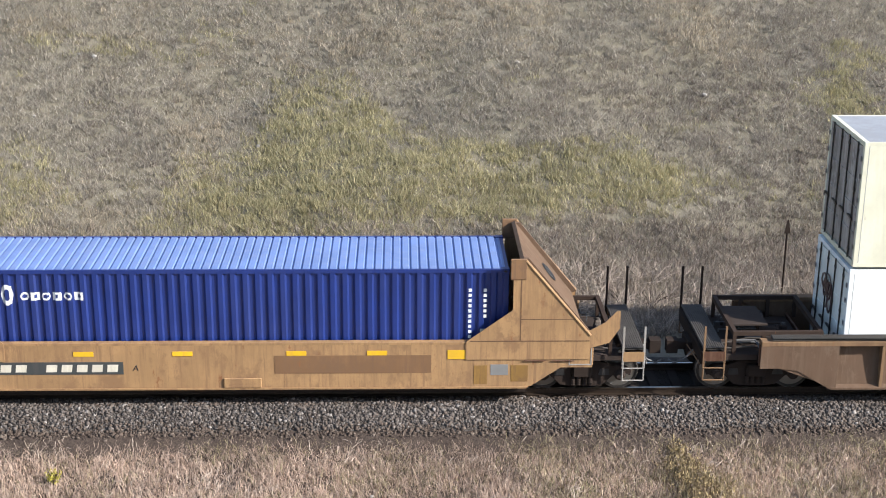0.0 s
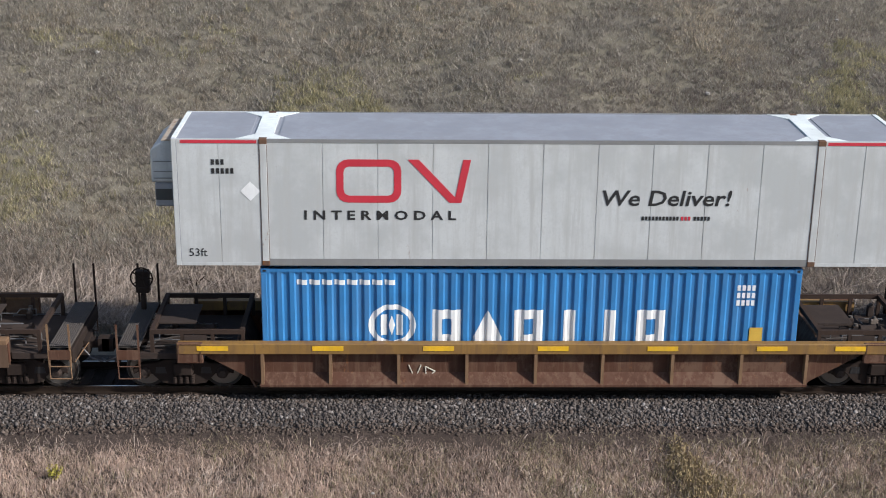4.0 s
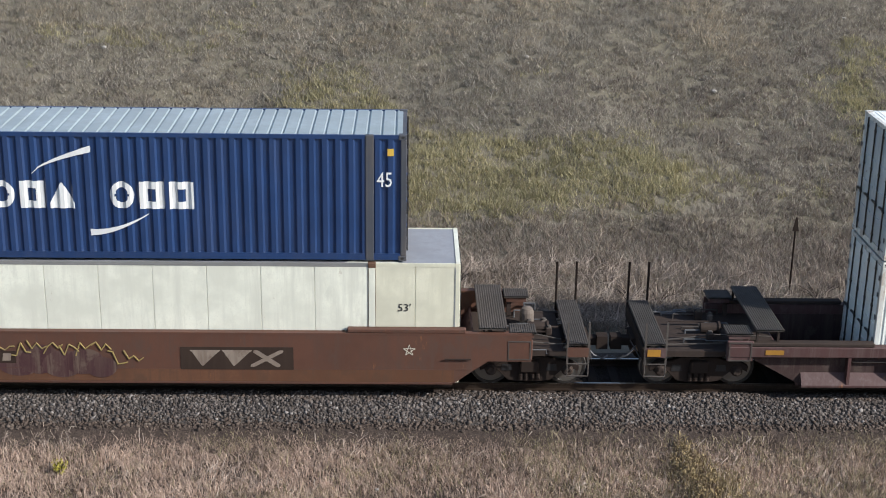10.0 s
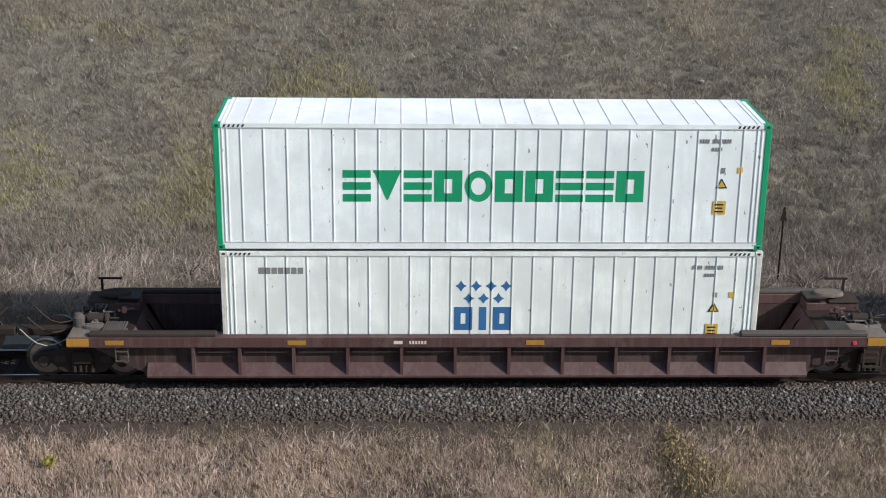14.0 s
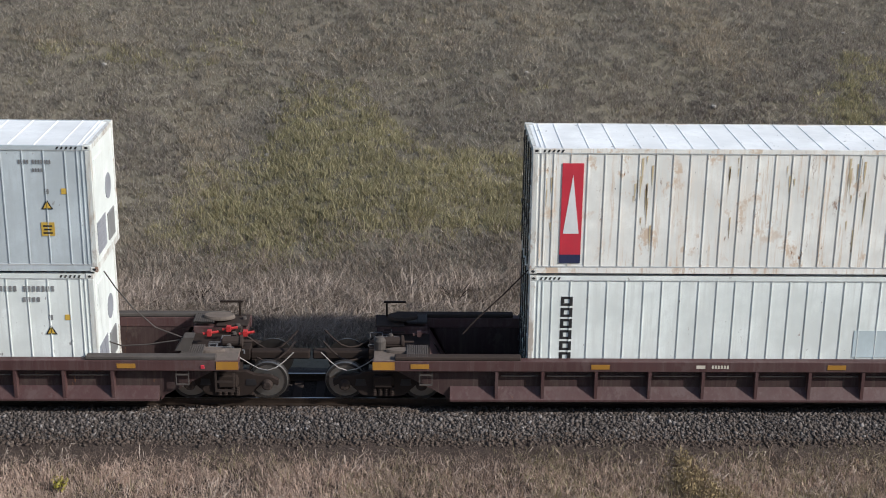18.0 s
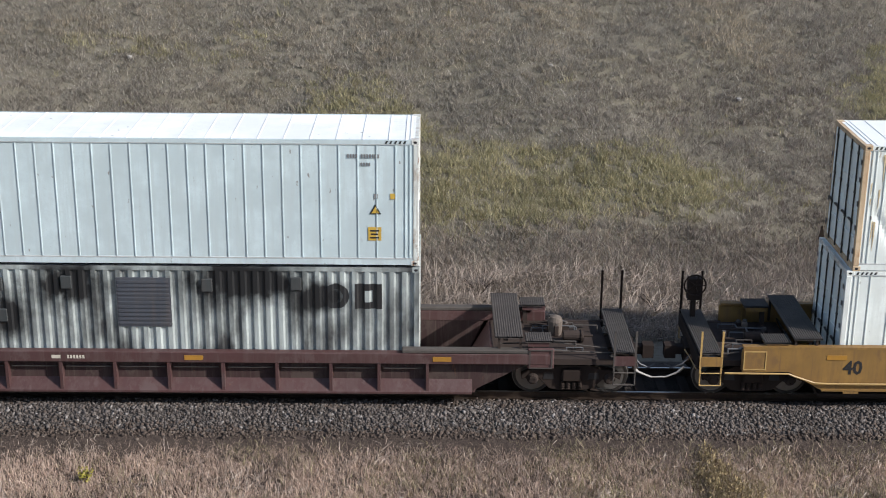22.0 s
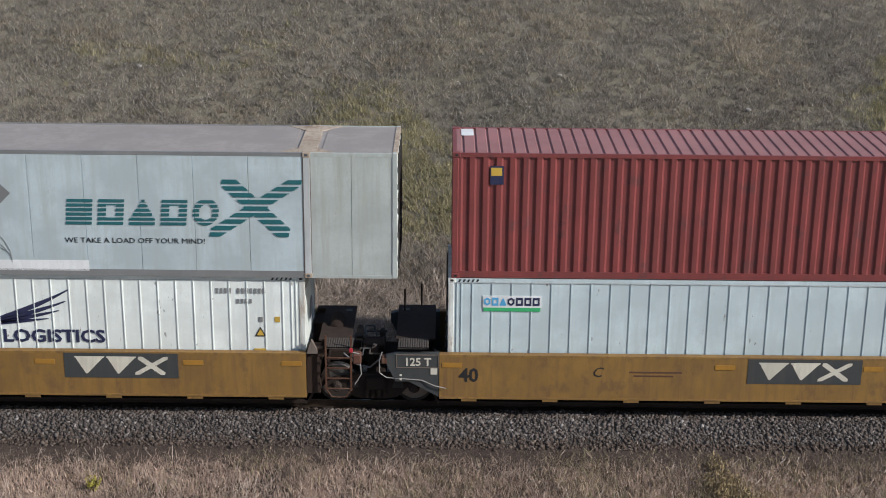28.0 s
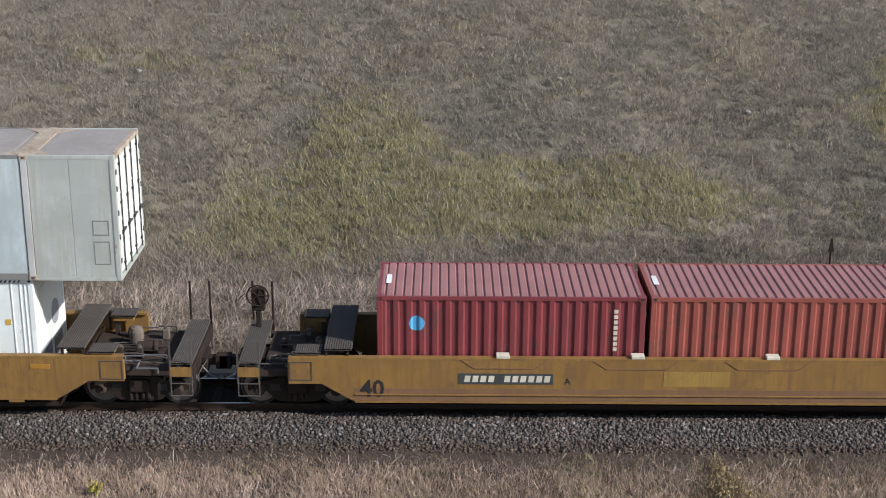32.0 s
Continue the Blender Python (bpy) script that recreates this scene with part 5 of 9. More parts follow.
def truck(car, x, mat=None, worn=None):
    """A two-axle truck under a car: bolster, side frames with springs and bearings, brake beams, turning wheel sets."""
    mat, worn = mat or M["dark"], worn or M["dark"]
    bm = bevelled(boxes((-0.22, 0.22, -1.12, 1.12, 0.42, 0.72)), 0.03)
    lathe(bm, [(0.30, 0.72), (0.30, 0.82)], (0, 0, 0), "z", 14)
    bogie = part("truck", bm, mat, car, "grimy cast-steel truck")
    bogie.location = (x, TRACK_Y, 0)
    for s in (-1, 1):
        y0, y1 = (0.93 * s - 0.07, 0.93 * s + 0.07)
        bm = bmesh.new()
        prism(bm, [(-1.14, 0.42), (-0.98, 0.50), (-0.74, 0.44), (-0.50, 0.20), (-0.26, 0.16), (0.26, 0.16), (0.50, 0.20), (0.74, 0.44), (0.98, 0.50), (1.14, 0.42),
                   (1.16, 0.56), (0.98, 0.66), (0.6, 0.70), (0.42, 0.78), (-0.42, 0.78), (-0.6, 0.70), (-0.98, 0.66), (-1.16, 0.56)], y0, y1)
        part("side_frame", bevelled(bm, 0.012), worn, bogie)
        ye = y1 + 0.004 if s > 0 else y0 - 0.004
        for sx in (-0.52, 0.52):
            bm = bmesh.new()
            prism(bm, [(sx - 0.13, 0.44), (sx + 0.13, 0.44), (sx + 0.10, 0.60), (sx - 0.10, 0.60)], min(ye, ye + 0.006 * s), max(ye, ye + 0.006 * s))
            part("frame_window", bm, M["black"], bogie)
        for sx in (-0.2, -0.07, 0.07, 0.2):
            bm = bmesh.new()
            lathe(bm, [(0.05 if k % 2 else 0.06, 0.22 + k * 0.0225) for k in range(10)], (sx, y1 + 0.02 if s > 0 else y0 - 0.02, 0), "z", 8)
            part("spring", bm, mat, bogie, "coil spring")
        part("bolster_end", bevelled(boxes((-0.24, 0.24, min(0.98 * s, 1.10 * s), max(0.98 * s, 1.10 * s), 0.46, 0.66)), 0.025), worn, bogie)
        for ax in (-0.889, 0.889):
            bm = bmesh.new()
            lathe(bm, [(0.02, 0.17 * s), (0.09, 0.165 * s), (0.11, 0.12 * s), (0.135, 0.10 * s), (0.135, -0.02 * s)], (ax, 0.93 * s, 0.457), "y", 14)
            for k in range(3):
                q = 2.094 * k + 0.4
                box(bm, ax + 0.06 * math.cos(q) - 0.014, ax + 0.06 * math.cos(q) + 0.014, 0.93 * s + min(0.16 * s, 0.19 * s), 0.93 * s + max(0.16 * s, 0.19 * s), 0.457 + 0.06 * math.sin(q) - 0.014, 0.457 + 0.06 * math.sin(q) + 0.014)
            part("bearing_cap", bm, M["deck"], bogie)
    for ax in (-0.42, 0.42):
        part("brake_beam", bevelled(boxes((ax - 0.05, ax + 0.05, -0.72, 0.72, 0.36, 0.48)), 0.02), mat, bogie)
    for ax in (-0.889, 0.889):
        bm = bmesh.new()
        tube(bm, (0, -1.0, 0), (0, 1.0, 0), 0.08, 10)
        for s in (-1, 1):
            y = 0.70 * s
            lathe(bm, [(0.10, y + 0.07 * s), (0.17, y + 0.07 * s), (0.20, y + 0.02 * s), (0.37, y + 0.02 * s), (0.39, y + 0.07 * s), (0.445, y + 0.07 * s), (0.45, y - 0.03 * s), (0.482, y - 0.045 * s), (0.482, y - 0.06 * s), (0.38, y - 0.06 * s), (0.12, y - 0.03 * s)], (0, 0, 0), "y", 28)
        for k in range(3):
            a = 2.094 * k
            for s in (-1, 1):
                box(bm, 0.27 * math.cos(a) - 0.03, 0.27 * math.cos(a) + 0.03, 0.70 * s + 0.012 * s, 0.70 * s + 0.03 * s, 0.27 * math.sin(a) - 0.03, 0.27 * math.sin(a) + 0.03)
        ws = part("wheel_set", bm, M["steel"], bogie, "dusty steel wheel set")
        ws.location = (ax, 0, 0.457)
        for s in (-1, 1):
            bm = bmesh.new()
            ring = [(0.449, 0.755 * s), (0.457, 0.75 * s), (0.457, 0.675 * s), (0.449, 0.67 * s)]
            lathe(bm, ring, (0, 0, 0), "y", 28)
            part("tread", bm, M["tread"], ws, "polished wheel tread")
        WHEELSETS.append(ws)
    return bogie


def car_side(car, la, lb, sa, sb, zt, zb, zs, mat, style, ribs=(), lower=None, rib_mat=None):
    """Both sides of a well car: smooth plates with flanges, or a web with ribs between two chords."""
    for side, (y0, y1) in enumerate(both(NEAR - (0.09 if style == "deep" else 0), -0.03 if style == "ribbed" else -0.085)):
        out = y0 if side == 0 else y1
        inn = y1 if side == 0 else y0
        d = 1 if side == 0 else -1
        if style == "smooth":
            pts = [(sa, zt), (sa, zs), (la - 0.75, zs), (la - 0.1, zb + 0.04), (la, zb), (lb, zb), (lb + 0.1, zb + 0.04), (lb + 0.75, zs), (sb, zs), (sb, zt)]
            if sa >= la - 0.05:
                pts = [(sa, zt), (sa, zb)] + pts[5:]
            if sb <= lb + 0.05:
                pts = pts[:-4] + [(sb, zb), (sb, zt)]
            bm = bmesh.new()
            prism(bm, pts, min(out, out + d * 0.022), max(out, out + d * 0.022))
            part("side_plate", bm, mat, car)
            part("top_flange", boxes((sa, sb, min(out - d * 0.004, inn), max(out - d * 0.004, inn), zt - 0.045, zt + 0.004)), mat, car)
            part("bottom_flange", boxes((la, lb, min(out - d * 0.02, inn), max(out - d * 0.02, inn), zb - 0.03, zb + 0.012)), lower or mat, car)
        else:
            web = inn - d * (0.03 if style == "ribbed" else 0.012)
            bm = bmesh.new()
            pts = [(sa, zt - 0.02), (sa, zs), (la - 0.35, zs), (la, zb), (lb, zb), (lb + 0.35, zs), (sb, zs), (sb, zt - 0.02)]
            prism(bm, pts, min(web, web + d * 0.015), max(web, web + d * 0.015))
            toe = web
            if style == "deep":
                toe = web - d * 0.13
                for v in bm.verts:
                    v.co.y -= d * 0.13 * (zt - v.co.z) / (zt - zb)
            part("side_web", bm, M["web_shaded"] if mat is M["maroon"] else mat, car)
            chord = 0.12 if style == "deep" else 0.25
            part("top_chord", bevelled(boxes((sa, sb, min(out, inn), max(out, inn), zt - chord, zt)), 0.012), rib_mat if style == "deep" else mat, car)
            bm = bmesh.new()
            foot = [(out, zb), (out, zb + 0.05), (toe, zb + (0.10 if style == "deep" else 0.30)), (toe, zb)]
            a = [bm.verts.new((la, y, z)) for y, z in foot]
            b = [bm.verts.new((lb, y, z)) for y, z in foot]
            for i in range(4):
                bm.faces.new([a[i], a[(i + 1) % 4], b[(i + 1) % 4], b[i]])
            bm.faces.new(a)
            bm.faces.new(b)
            bmesh.ops.recalc_face_normals(bm, faces=bm.faces)
            part("bottom_chord", bm, mat, car)
            if style == "deep":
                for edge, low, k in ((sa, la, 1), (sb, lb, -1)):
                    bm = bmesh.new()
                    pts = [(edge, zt - 0.1), (edge, zs), (low - k * 1.25, zs), (low - k * 0.8, zs - 0.06), (low - k * 0.42, zs - 0.22), (low - k * 0.16, zs - 0.40), (low, zb), (low + k * 0.12, zb), (low + k * 0.12, zt - 0.1)]
                    prism(bm, pts, min(out + d * 0.004, out + d * 0.024), max(out + d * 0.004, out + d * 0.024))
                    bmesh.ops.recalc_face_normals(bm, faces=bm.faces)
                    part("end_skirt", bm, mat, car)
            for x in ribs:
                bm = bmesh.new()
                foot = [(out + d * 0.01, zb + 0.05), (out + d * 0.01, zt - chord), (web, zt - chord), (toe, zb + 0.05)]
                a = [bm.verts.new((x - 0.035, y, z)) for y, z in foot]
                b = [bm.verts.new((x + 0.035, y, z)) for y, z in foot]
                for i in range(4):
                    bm.faces.new([a[i], a[(i + 1) % 4], b[(i + 1) % 4], b[i]])
                bm.faces.new(a)
                bm.faces.new(b)
                bmesh.ops.recalc_face_normals(bm, faces=bm.faces)
                part("rib", bm, rib_mat or mat, car)
    part("well_floor", boxes((la, lb, 0.0, 2.44, 0.13, 0.215)), M["dark"], car)


def well_end(car, x, d, mat, top=1.12):
    """The sloping plate between the well's floor and the deck over the truck."""
    bm = bmesh.new()
    prism(bm, [(x, 0.2), (x + d * 0.45, top), (x + d * 0.5, top), (x + d * 0.06, 0.2)], -0.02, 2.46)
    part("well_bulkhead", bm, mat, car)
    for y in (0.45, 0.95, 1.45, 1.95):
        bm = bmesh.new()
        prism(bm, [(x + d * 0.1, 0.2), (x + d * 0.42, top - 0.1), (x + d * 0.5, 0.5)], y, y + 0.05)
        part("gusset", bm, mat, car)


def grating(bm, x0, x1, y0, y1, z, bars_along="x"):
    """A walkway plate pressed into long raised bars."""
    lo, hi = (y0, y1) if bars_along == "x" else (x0, x1)
    n = max(2, round((hi - lo) / 0.052))
    top = []
    for i in range(n):
        a, p = lo + (hi - lo) * i / n, (hi - lo) / n
        top += [(a, z - 0.012), (a + 0.2 * p, z - 0.012), (a + 0.3 * p, z), (a + 0.8 * p, z), (a + 0.9 * p, z - 0.012)]
    top.append((hi, z - 0.012))
    ring = top + [(hi, z - 0.045), (lo, z - 0.045)]
    if bars_along == "x":
        a = [bm.verts.new((x0, u, w)) for u, w in ring]
        b = [bm.verts.new((x1, u, w)) for u, w in ring]
    else:
        a = [bm.verts.new((u, y0, w)) for u, w in ring]
        b = [bm.verts.new((u, y1, w)) for u, w in ring]
    for i in range(len(ring)):
        j = (i + 1) % len(ring)
        bm.faces.new([a[i], a[j], b[j], b[i]])
    bmesh.ops.recalc_face_normals(bm, faces=bm.faces)
    return bm


def brake_gear(car, x0, x1, z, seed, full=True):
    """Air brake gear on a deck from x0 to x1: reservoir, cylinder, valves, levers and bent pipes."""
    r = random.Random(seed)
    lo, hi = min(x0, x1), max(x0, x1)
    w = hi - lo
    if full:
        bm = bmesh.new()
        lathe(bm, [(0.03, -0.02), (0.15, 0.0), (0.17, 0.10), (0.17, 0.34), (0.13, 0.44), (0.04, 0.48)], (lo + w * 0.42, 1.55, z), "z", 16)
        part("air_reservoir", bm, M["tan_plate"], car, "dusty pale air reservoir")
    bm = bmesh.new()
    lathe(bm, [(0.04, -0.26), (0.12, -0.24), (0.13, 0.16), (0.16, 0.17), (0.16, 0.22), (0.03, 0.24), (0.025, 0.46)], (lo + w * 0.62, 1.05, z + 0.16), "x", 14)
    part("brake_cylinder", bm, M["deck"], car)
    for k in range(4):
        x, y = lo + w * r.uniform(0.1, 0.8), r.uniform(0.45, 2.3)
        a, b, c = r.uniform(0.09, 0.2), r.uniform(0.1, 0.22), r.uniform(0.12, 0.3)
        part("valve_box", bevelled(boxes((x, x + a, y, y + b, z, z + c)), 0.02), M["tan_plate"] if k == 0 else M["deck"], car)
        bm = bmesh.new()
        lathe(bm, [(0.01, c + 0.05), (0.05, c + 0.045), (0.06, c), (0.06, c - 0.02)], (x + a / 2, y + b / 2, z), "z", 10)
        part("valve_cap", bm, M["grate"], car)
    for k in range(6):
        x, y, h = lo + w * r.uniform(0.0, 0.4), r.uniform(0.2, 2.3), r.uniform(0.05, 0.22)
        xe, ye = x + w * r.uniform(0.35, 0.6), y + r.uniform(-0.5, 0.5)
        run = [(x, y, z + 0.01), (x, y, z + h), ((x + xe) / 2, y, z + h), ((x + xe) / 2, ye, z + h), (xe, ye, z + h), (xe, ye, z + 0.01)]
        part("brake_pipe", pipe(bmesh.new(), run, r.choice((0.014, 0.018, 0.022))), M["grate"] if k % 3 == 0 else M["rubber"], car)
    for k in range(2):
        y = r.uniform(0.4, 2.0)
        part("brake_lever", boxes((lo + w * 0.15, lo + w * 0.85, y, y + 0.05, z + 0.10, z + 0.125)), M["deck"], car)


def end_frame(car, x0, x1, z):
    """A dark frame of plates and posts over the truck, open between its posts."""
    m = M["frame_dark"]
    w = x1 - x0
    for y0, y1 in both(0.02, 0.10):
        part("frame_beam", boxes((x0, x1, y0, y1, z + 0.46, z + 0.56)), m, car)
        for k in range(4):
            x = x0 + (w - 0.08) * k / 3
            part("frame_post", boxes((x, x + 0.08, y0, y1, z, z + 0.46)), m, car)
    part("frame_plate", boxes((x0, x0 + w * 0.45, 0.62, 1.82, z + 0.47, z + 0.50)), M["deck"], car)
    for x in (x0, x1 - 0.10):
        part("cross_beam", boxes((x, x + 0.10, 0.10, 2.34, z + 0.44, z + 0.56)), m, car)
    part("side_panel", boxes((x0 + w * 0.36, x0 + w * 0.60, 0.015, 0.03, z + 0.02, z + 0.44)), M["deck"], car)


def coupled_end(car, x_side, x_low, x_end, d, mat, clutter="tank", rail_mat=None, wheel=False, slope=0.5, walk_at=0.06):
    """A car's outer end: deck over the truck, walkways, steps, hand rails, coupler, brake gear. d: outwards along x."""
    def bx(a, b):
        return (min(a, b), max(a, b))
    rail_mat = rail_mat or mat
    inner = x_low + d * slope
    part("centre_sill", boxes((*bx(inner, x_end + d * 0.1), 0.86, 1.58, 0.62, 0.98)), M["dark"], car)
    part("deck", boxes((*bx(inner, x_end - d * 0.58), 0.05, 2.39, 0.99, 1.03)), M["deck"], car, "dusty steel deck")
    part("end_sill", bevelled(boxes((*bx(x_end - d * 0.10, x_end), -0.16, 2.60, 0.86, 1.18)), 0.015), M["dark"], car)
    bm = bmesh.new()
    grating(bm, *bx(x_end - d * 0.54, x_end - d * 0.04), -0.17, 2.61, 1.28, "y")
    part("end_platform", bm, M["grate"], car, "grey slotted end walkway")
    for ya, yb in both(-0.24, -0.215):
        y = (ya + yb) / 2
        bm = bmesh.new()
        xa, xb = x_end - d * 0.05, x_end - d * 0.53
        pipe(bm, [(xa, y, 1.0), (xa, y, 0.50), (xb, y, 0.50), (xb, y, 1.0)], 0.016)
        part("stirrup_step", bm, rail_mat, car, "thin rod step")
        part("ladder_rung", tube(bmesh.new(), (xa, y, 0.80), (xb, y, 0.80), 0.015), rail_mat, car)
        for x in (xa, xb):
            near = y < 1
            bm = boxes((x - 0.022, x + 0.022, y - 0.012, y + 0.012, 0.80, 1.82)) if near else tube(bmesh.new(), (x, y, 1.0), (x, y, 2.25), 0.03)
            part("hand_rail", bm, rail_mat if near else M["dark"], car)
        part("corner_plate", boxes((*bx(xa, xb), min(ya, yb), max(ya, yb), 0.97, 1.20)), mat, car)
    for y0, y1 in both(-0.02, 0.10):
        part("deck_beam", boxes((*bx(x_side, x_end - d * 0.5), y0, y1, 0.90, 1.04)), M["deck"], car)
    bm = bevelled(boxes((*bx(x_end, x_end + d * 0.34), 1.10, 1.34, 0.70, 0.90)), 0.02)
    box(bm, *bx(x_end + d * 0.30, x_end + d * 0.56), 1.02, 1.30, 0.64, 0.96)
    part("coupler", bm, M["dark"], car, "dark cast coupler")
    part("uncoupling_rod", pipe(bmesh.new(), [(x_end + d * 0.03, -0.15, 0.88), (x_end + d * 0.06, 0.5, 0.88), (x_end + d * 0.12, 0.9, 0.92)], 0.014), rail_mat, car)
    bm = bmesh.new()
    pipe(bm, [(x_end, 0.75, 0.85), (x_end + d * 0.2, 0.72, 0.62), (x_end + d * 0.42, 0.78, 0.5), (x_end + d * 0.55, 0.85, 0.55)], 0.022)
    part("air_hose", bm, M["rubber"], car, "grey rubber air hose")
    for run in ([(x_end - d * 0.5, 0.20, 1.12), (x_end - d * 0.8, 0.24, 1.10), (x_side, 0.2, 1.16)],
                [(x_end - d * 0.6, 0.55, 1.08), (x_side + d * 0.1, 0.6, 1.2), (inner + d * 0.1, 0.5, 1.2)]):
        part("brake_pipe", pipe(bmesh.new(), run, 0.019), M["grate"], car)
    if walk_at is None:
        end_frame(car, *bx(inner - d * 0.25, x_end - d * 0.75), 1.03)
    seed = round(abs(x_end) * 10)
    gear = inner
    if walk_at is not None:
        w0, w1 = x_low + d * walk_at, x_low + d * (walk_at + 0.64)
        bm = bmesh.new()
        grating(bm, *bx(w0, w1), -0.20, 2.64, 1.66, "y")
        part("cross_walkway", bm, M["grate"], car, "grey slotted walkway across the car")
        for y0, y1 in both(-0.14, -0.08):
            for x in (w0 + d * 0.08, w1 - d * 0.08):
                part("walkway_leg", boxes((*bx(x, x + d * 0.05), y0, y1, 1.02, 1.62)), M["deck"], car)
        part("walkway_beam", boxes((*bx(w0 + d * 0.2, w0 + d * 0.3), -0.1, 2.54, 1.52, 1.62)), M["deck"], car)
        for y0, y1 in both(-0.20, 0.34):
            bm = bmesh.new()
            grating(bm, *bx(w1 + d * 0.06, w1 + d * 0.66), y0, y1, 1.56, "y")
            part("side_step", bm, M["grate"], car, "grey slotted step")
            part("step_bracket", boxes((*bx(w1 + d * 0.12, w1 + d * 0.6), y0 + 0.04, y1 - 0.04, 1.40, 1.51)), mat, car)
            part("step_leg", boxes((*bx(w1 + d * 0.14, w1 + d * 0.24), y0 + 0.1, y0 + 0.2, 1.03, 1.40)), M["deck"], car)
        gear = w1 + d * 0.05
    brake_gear(car, gear, x_end - d * 0.6, 1.03, seed, clutter == "tank")
    for y0, y1 in both(-0.235, -0.16):
        part("tool_box", bevelled(boxes((*bx(x_side + d * 0.02, x_side - d * 0.58), y0, y1, 0.88, 1.38)), 0.02), mat, car)
        ye = NEAR - 0.010 if y0 < 1 else y1
        bm = boxes(*[(min(p, q), max(p, q), ye, ye + 0.008, u, v) for p, q, u, v in (
            (x_side - d * 0.02, x_side - d * 0.54, 0.90, 0.925), (x_side - d * 0.02, x_side - d * 0.54, 1.335, 1.36),
            (x_side - d * 0.02, x_side - d * 0.045, 0.925, 1.335), (x_side - d * 0.515, x_side - d * 0.54, 0.925, 1.335))])
        part("box_rim", bm, rail_mat, car)
    if wheel:
        bm = bmesh.new()
        c = (x_end - d * 0.25, 2.05, 2.1)
        for i in range(20):
            a, b = 6.2832 * i / 20, 6.2832 * (i + 1) / 20
            tube(bm, (c[0] + 0.26 * math.cos(a), c[1], c[2] + 0.26 * math.sin(a)), (c[0] + 0.26 * math.cos(b), c[1], c[2] + 0.26 * math.sin(b)), 0.02, 5)
        for i in range(5):
            a = 6.2832 * i / 5
            tube(bm, c, (c[0] + 0.26 * math.cos(a), c[1], c[2] + 0.26 * math.sin(a)), 0.015, 5)
        part("brake_wheel", bm, M["dark"], car, "black spoked brake wheel")
        bm = boxes((c[0] - 0.16, c[0] + 0.16, 2.08, 2.3, 1.7, 2.25), (c[0] - 0.06, c[0] + 0.06, 2.1, 2.24, 1.2, 1.7))
        part("brake_stand", bevelled(bm, 0.02), M["dark"], car)


def well_car(name, label, la, lb, sa, sb, zt, zb, zs, mat, style, ribs=(), lower=None, rib_mat=None):
    car = tagged(new("well_car"), label, "rail car", name)
    TRAIN.append((car, 0.0, 0.0))
    car_side(car, la, lb, sa, sb, zt, zb, zs, mat, style, ribs, lower, rib_mat)
    return car


def settled(car, X0):
    """Moves a finished car's origin to X0 on the train."""
    for ob in car.children_recursive:
        if ob.name.startswith("truck"):
            ob.location.x -= X0
        elif not any(up and up.name.startswith("truck") for up in (ob.parent, ob.parent.parent)):
            ob.data.transform(Matrix.Translation((-X0, 0, 0)))
    for i, (ob, X, z) in enumerate(TRAIN):
        if ob == car:
            TRAIN[i] = (car, X0, z)
    return car


def name_panel(car, x, z, w, h, words, letter=None, back=None, bold=False):
    """A dark panel on a car's side with a row of plain light bars or shapes for its marks."""
    part("mark_panel", boxes((x, x + w, NEAR - 0.008, NEAR, z, z + h)), back or M["slate"], car, "dark painted mark panel")
    flat = [(x - 1, NEAR - 0.006), (x + w + 1, NEAR - 0.006)]
    lo, tall, gap = (0.13, 0.74, 0.06) if bold else (0.2, 0.6, 0.30)
    marks(car, words.replace("R", "B"), x + w * 0.06, z + h * lo, w * (0.82 if bold else 0.9), h * tall, letter or M["l_cream"], flat, slant=0.2 if bold else 0.15, gap=gap, name="mark_shape" if bold else "mark_bar")


def yellow_marks(car, xs, z, w=0.45, mat=None):
    for x in xs:
        part("reflector", boxes((x, x + w, NEAR - 0.012, NEAR + 0.002, z, z + 0.11)), mat or M["grime_yellow"], car, "yellow reflective strip")


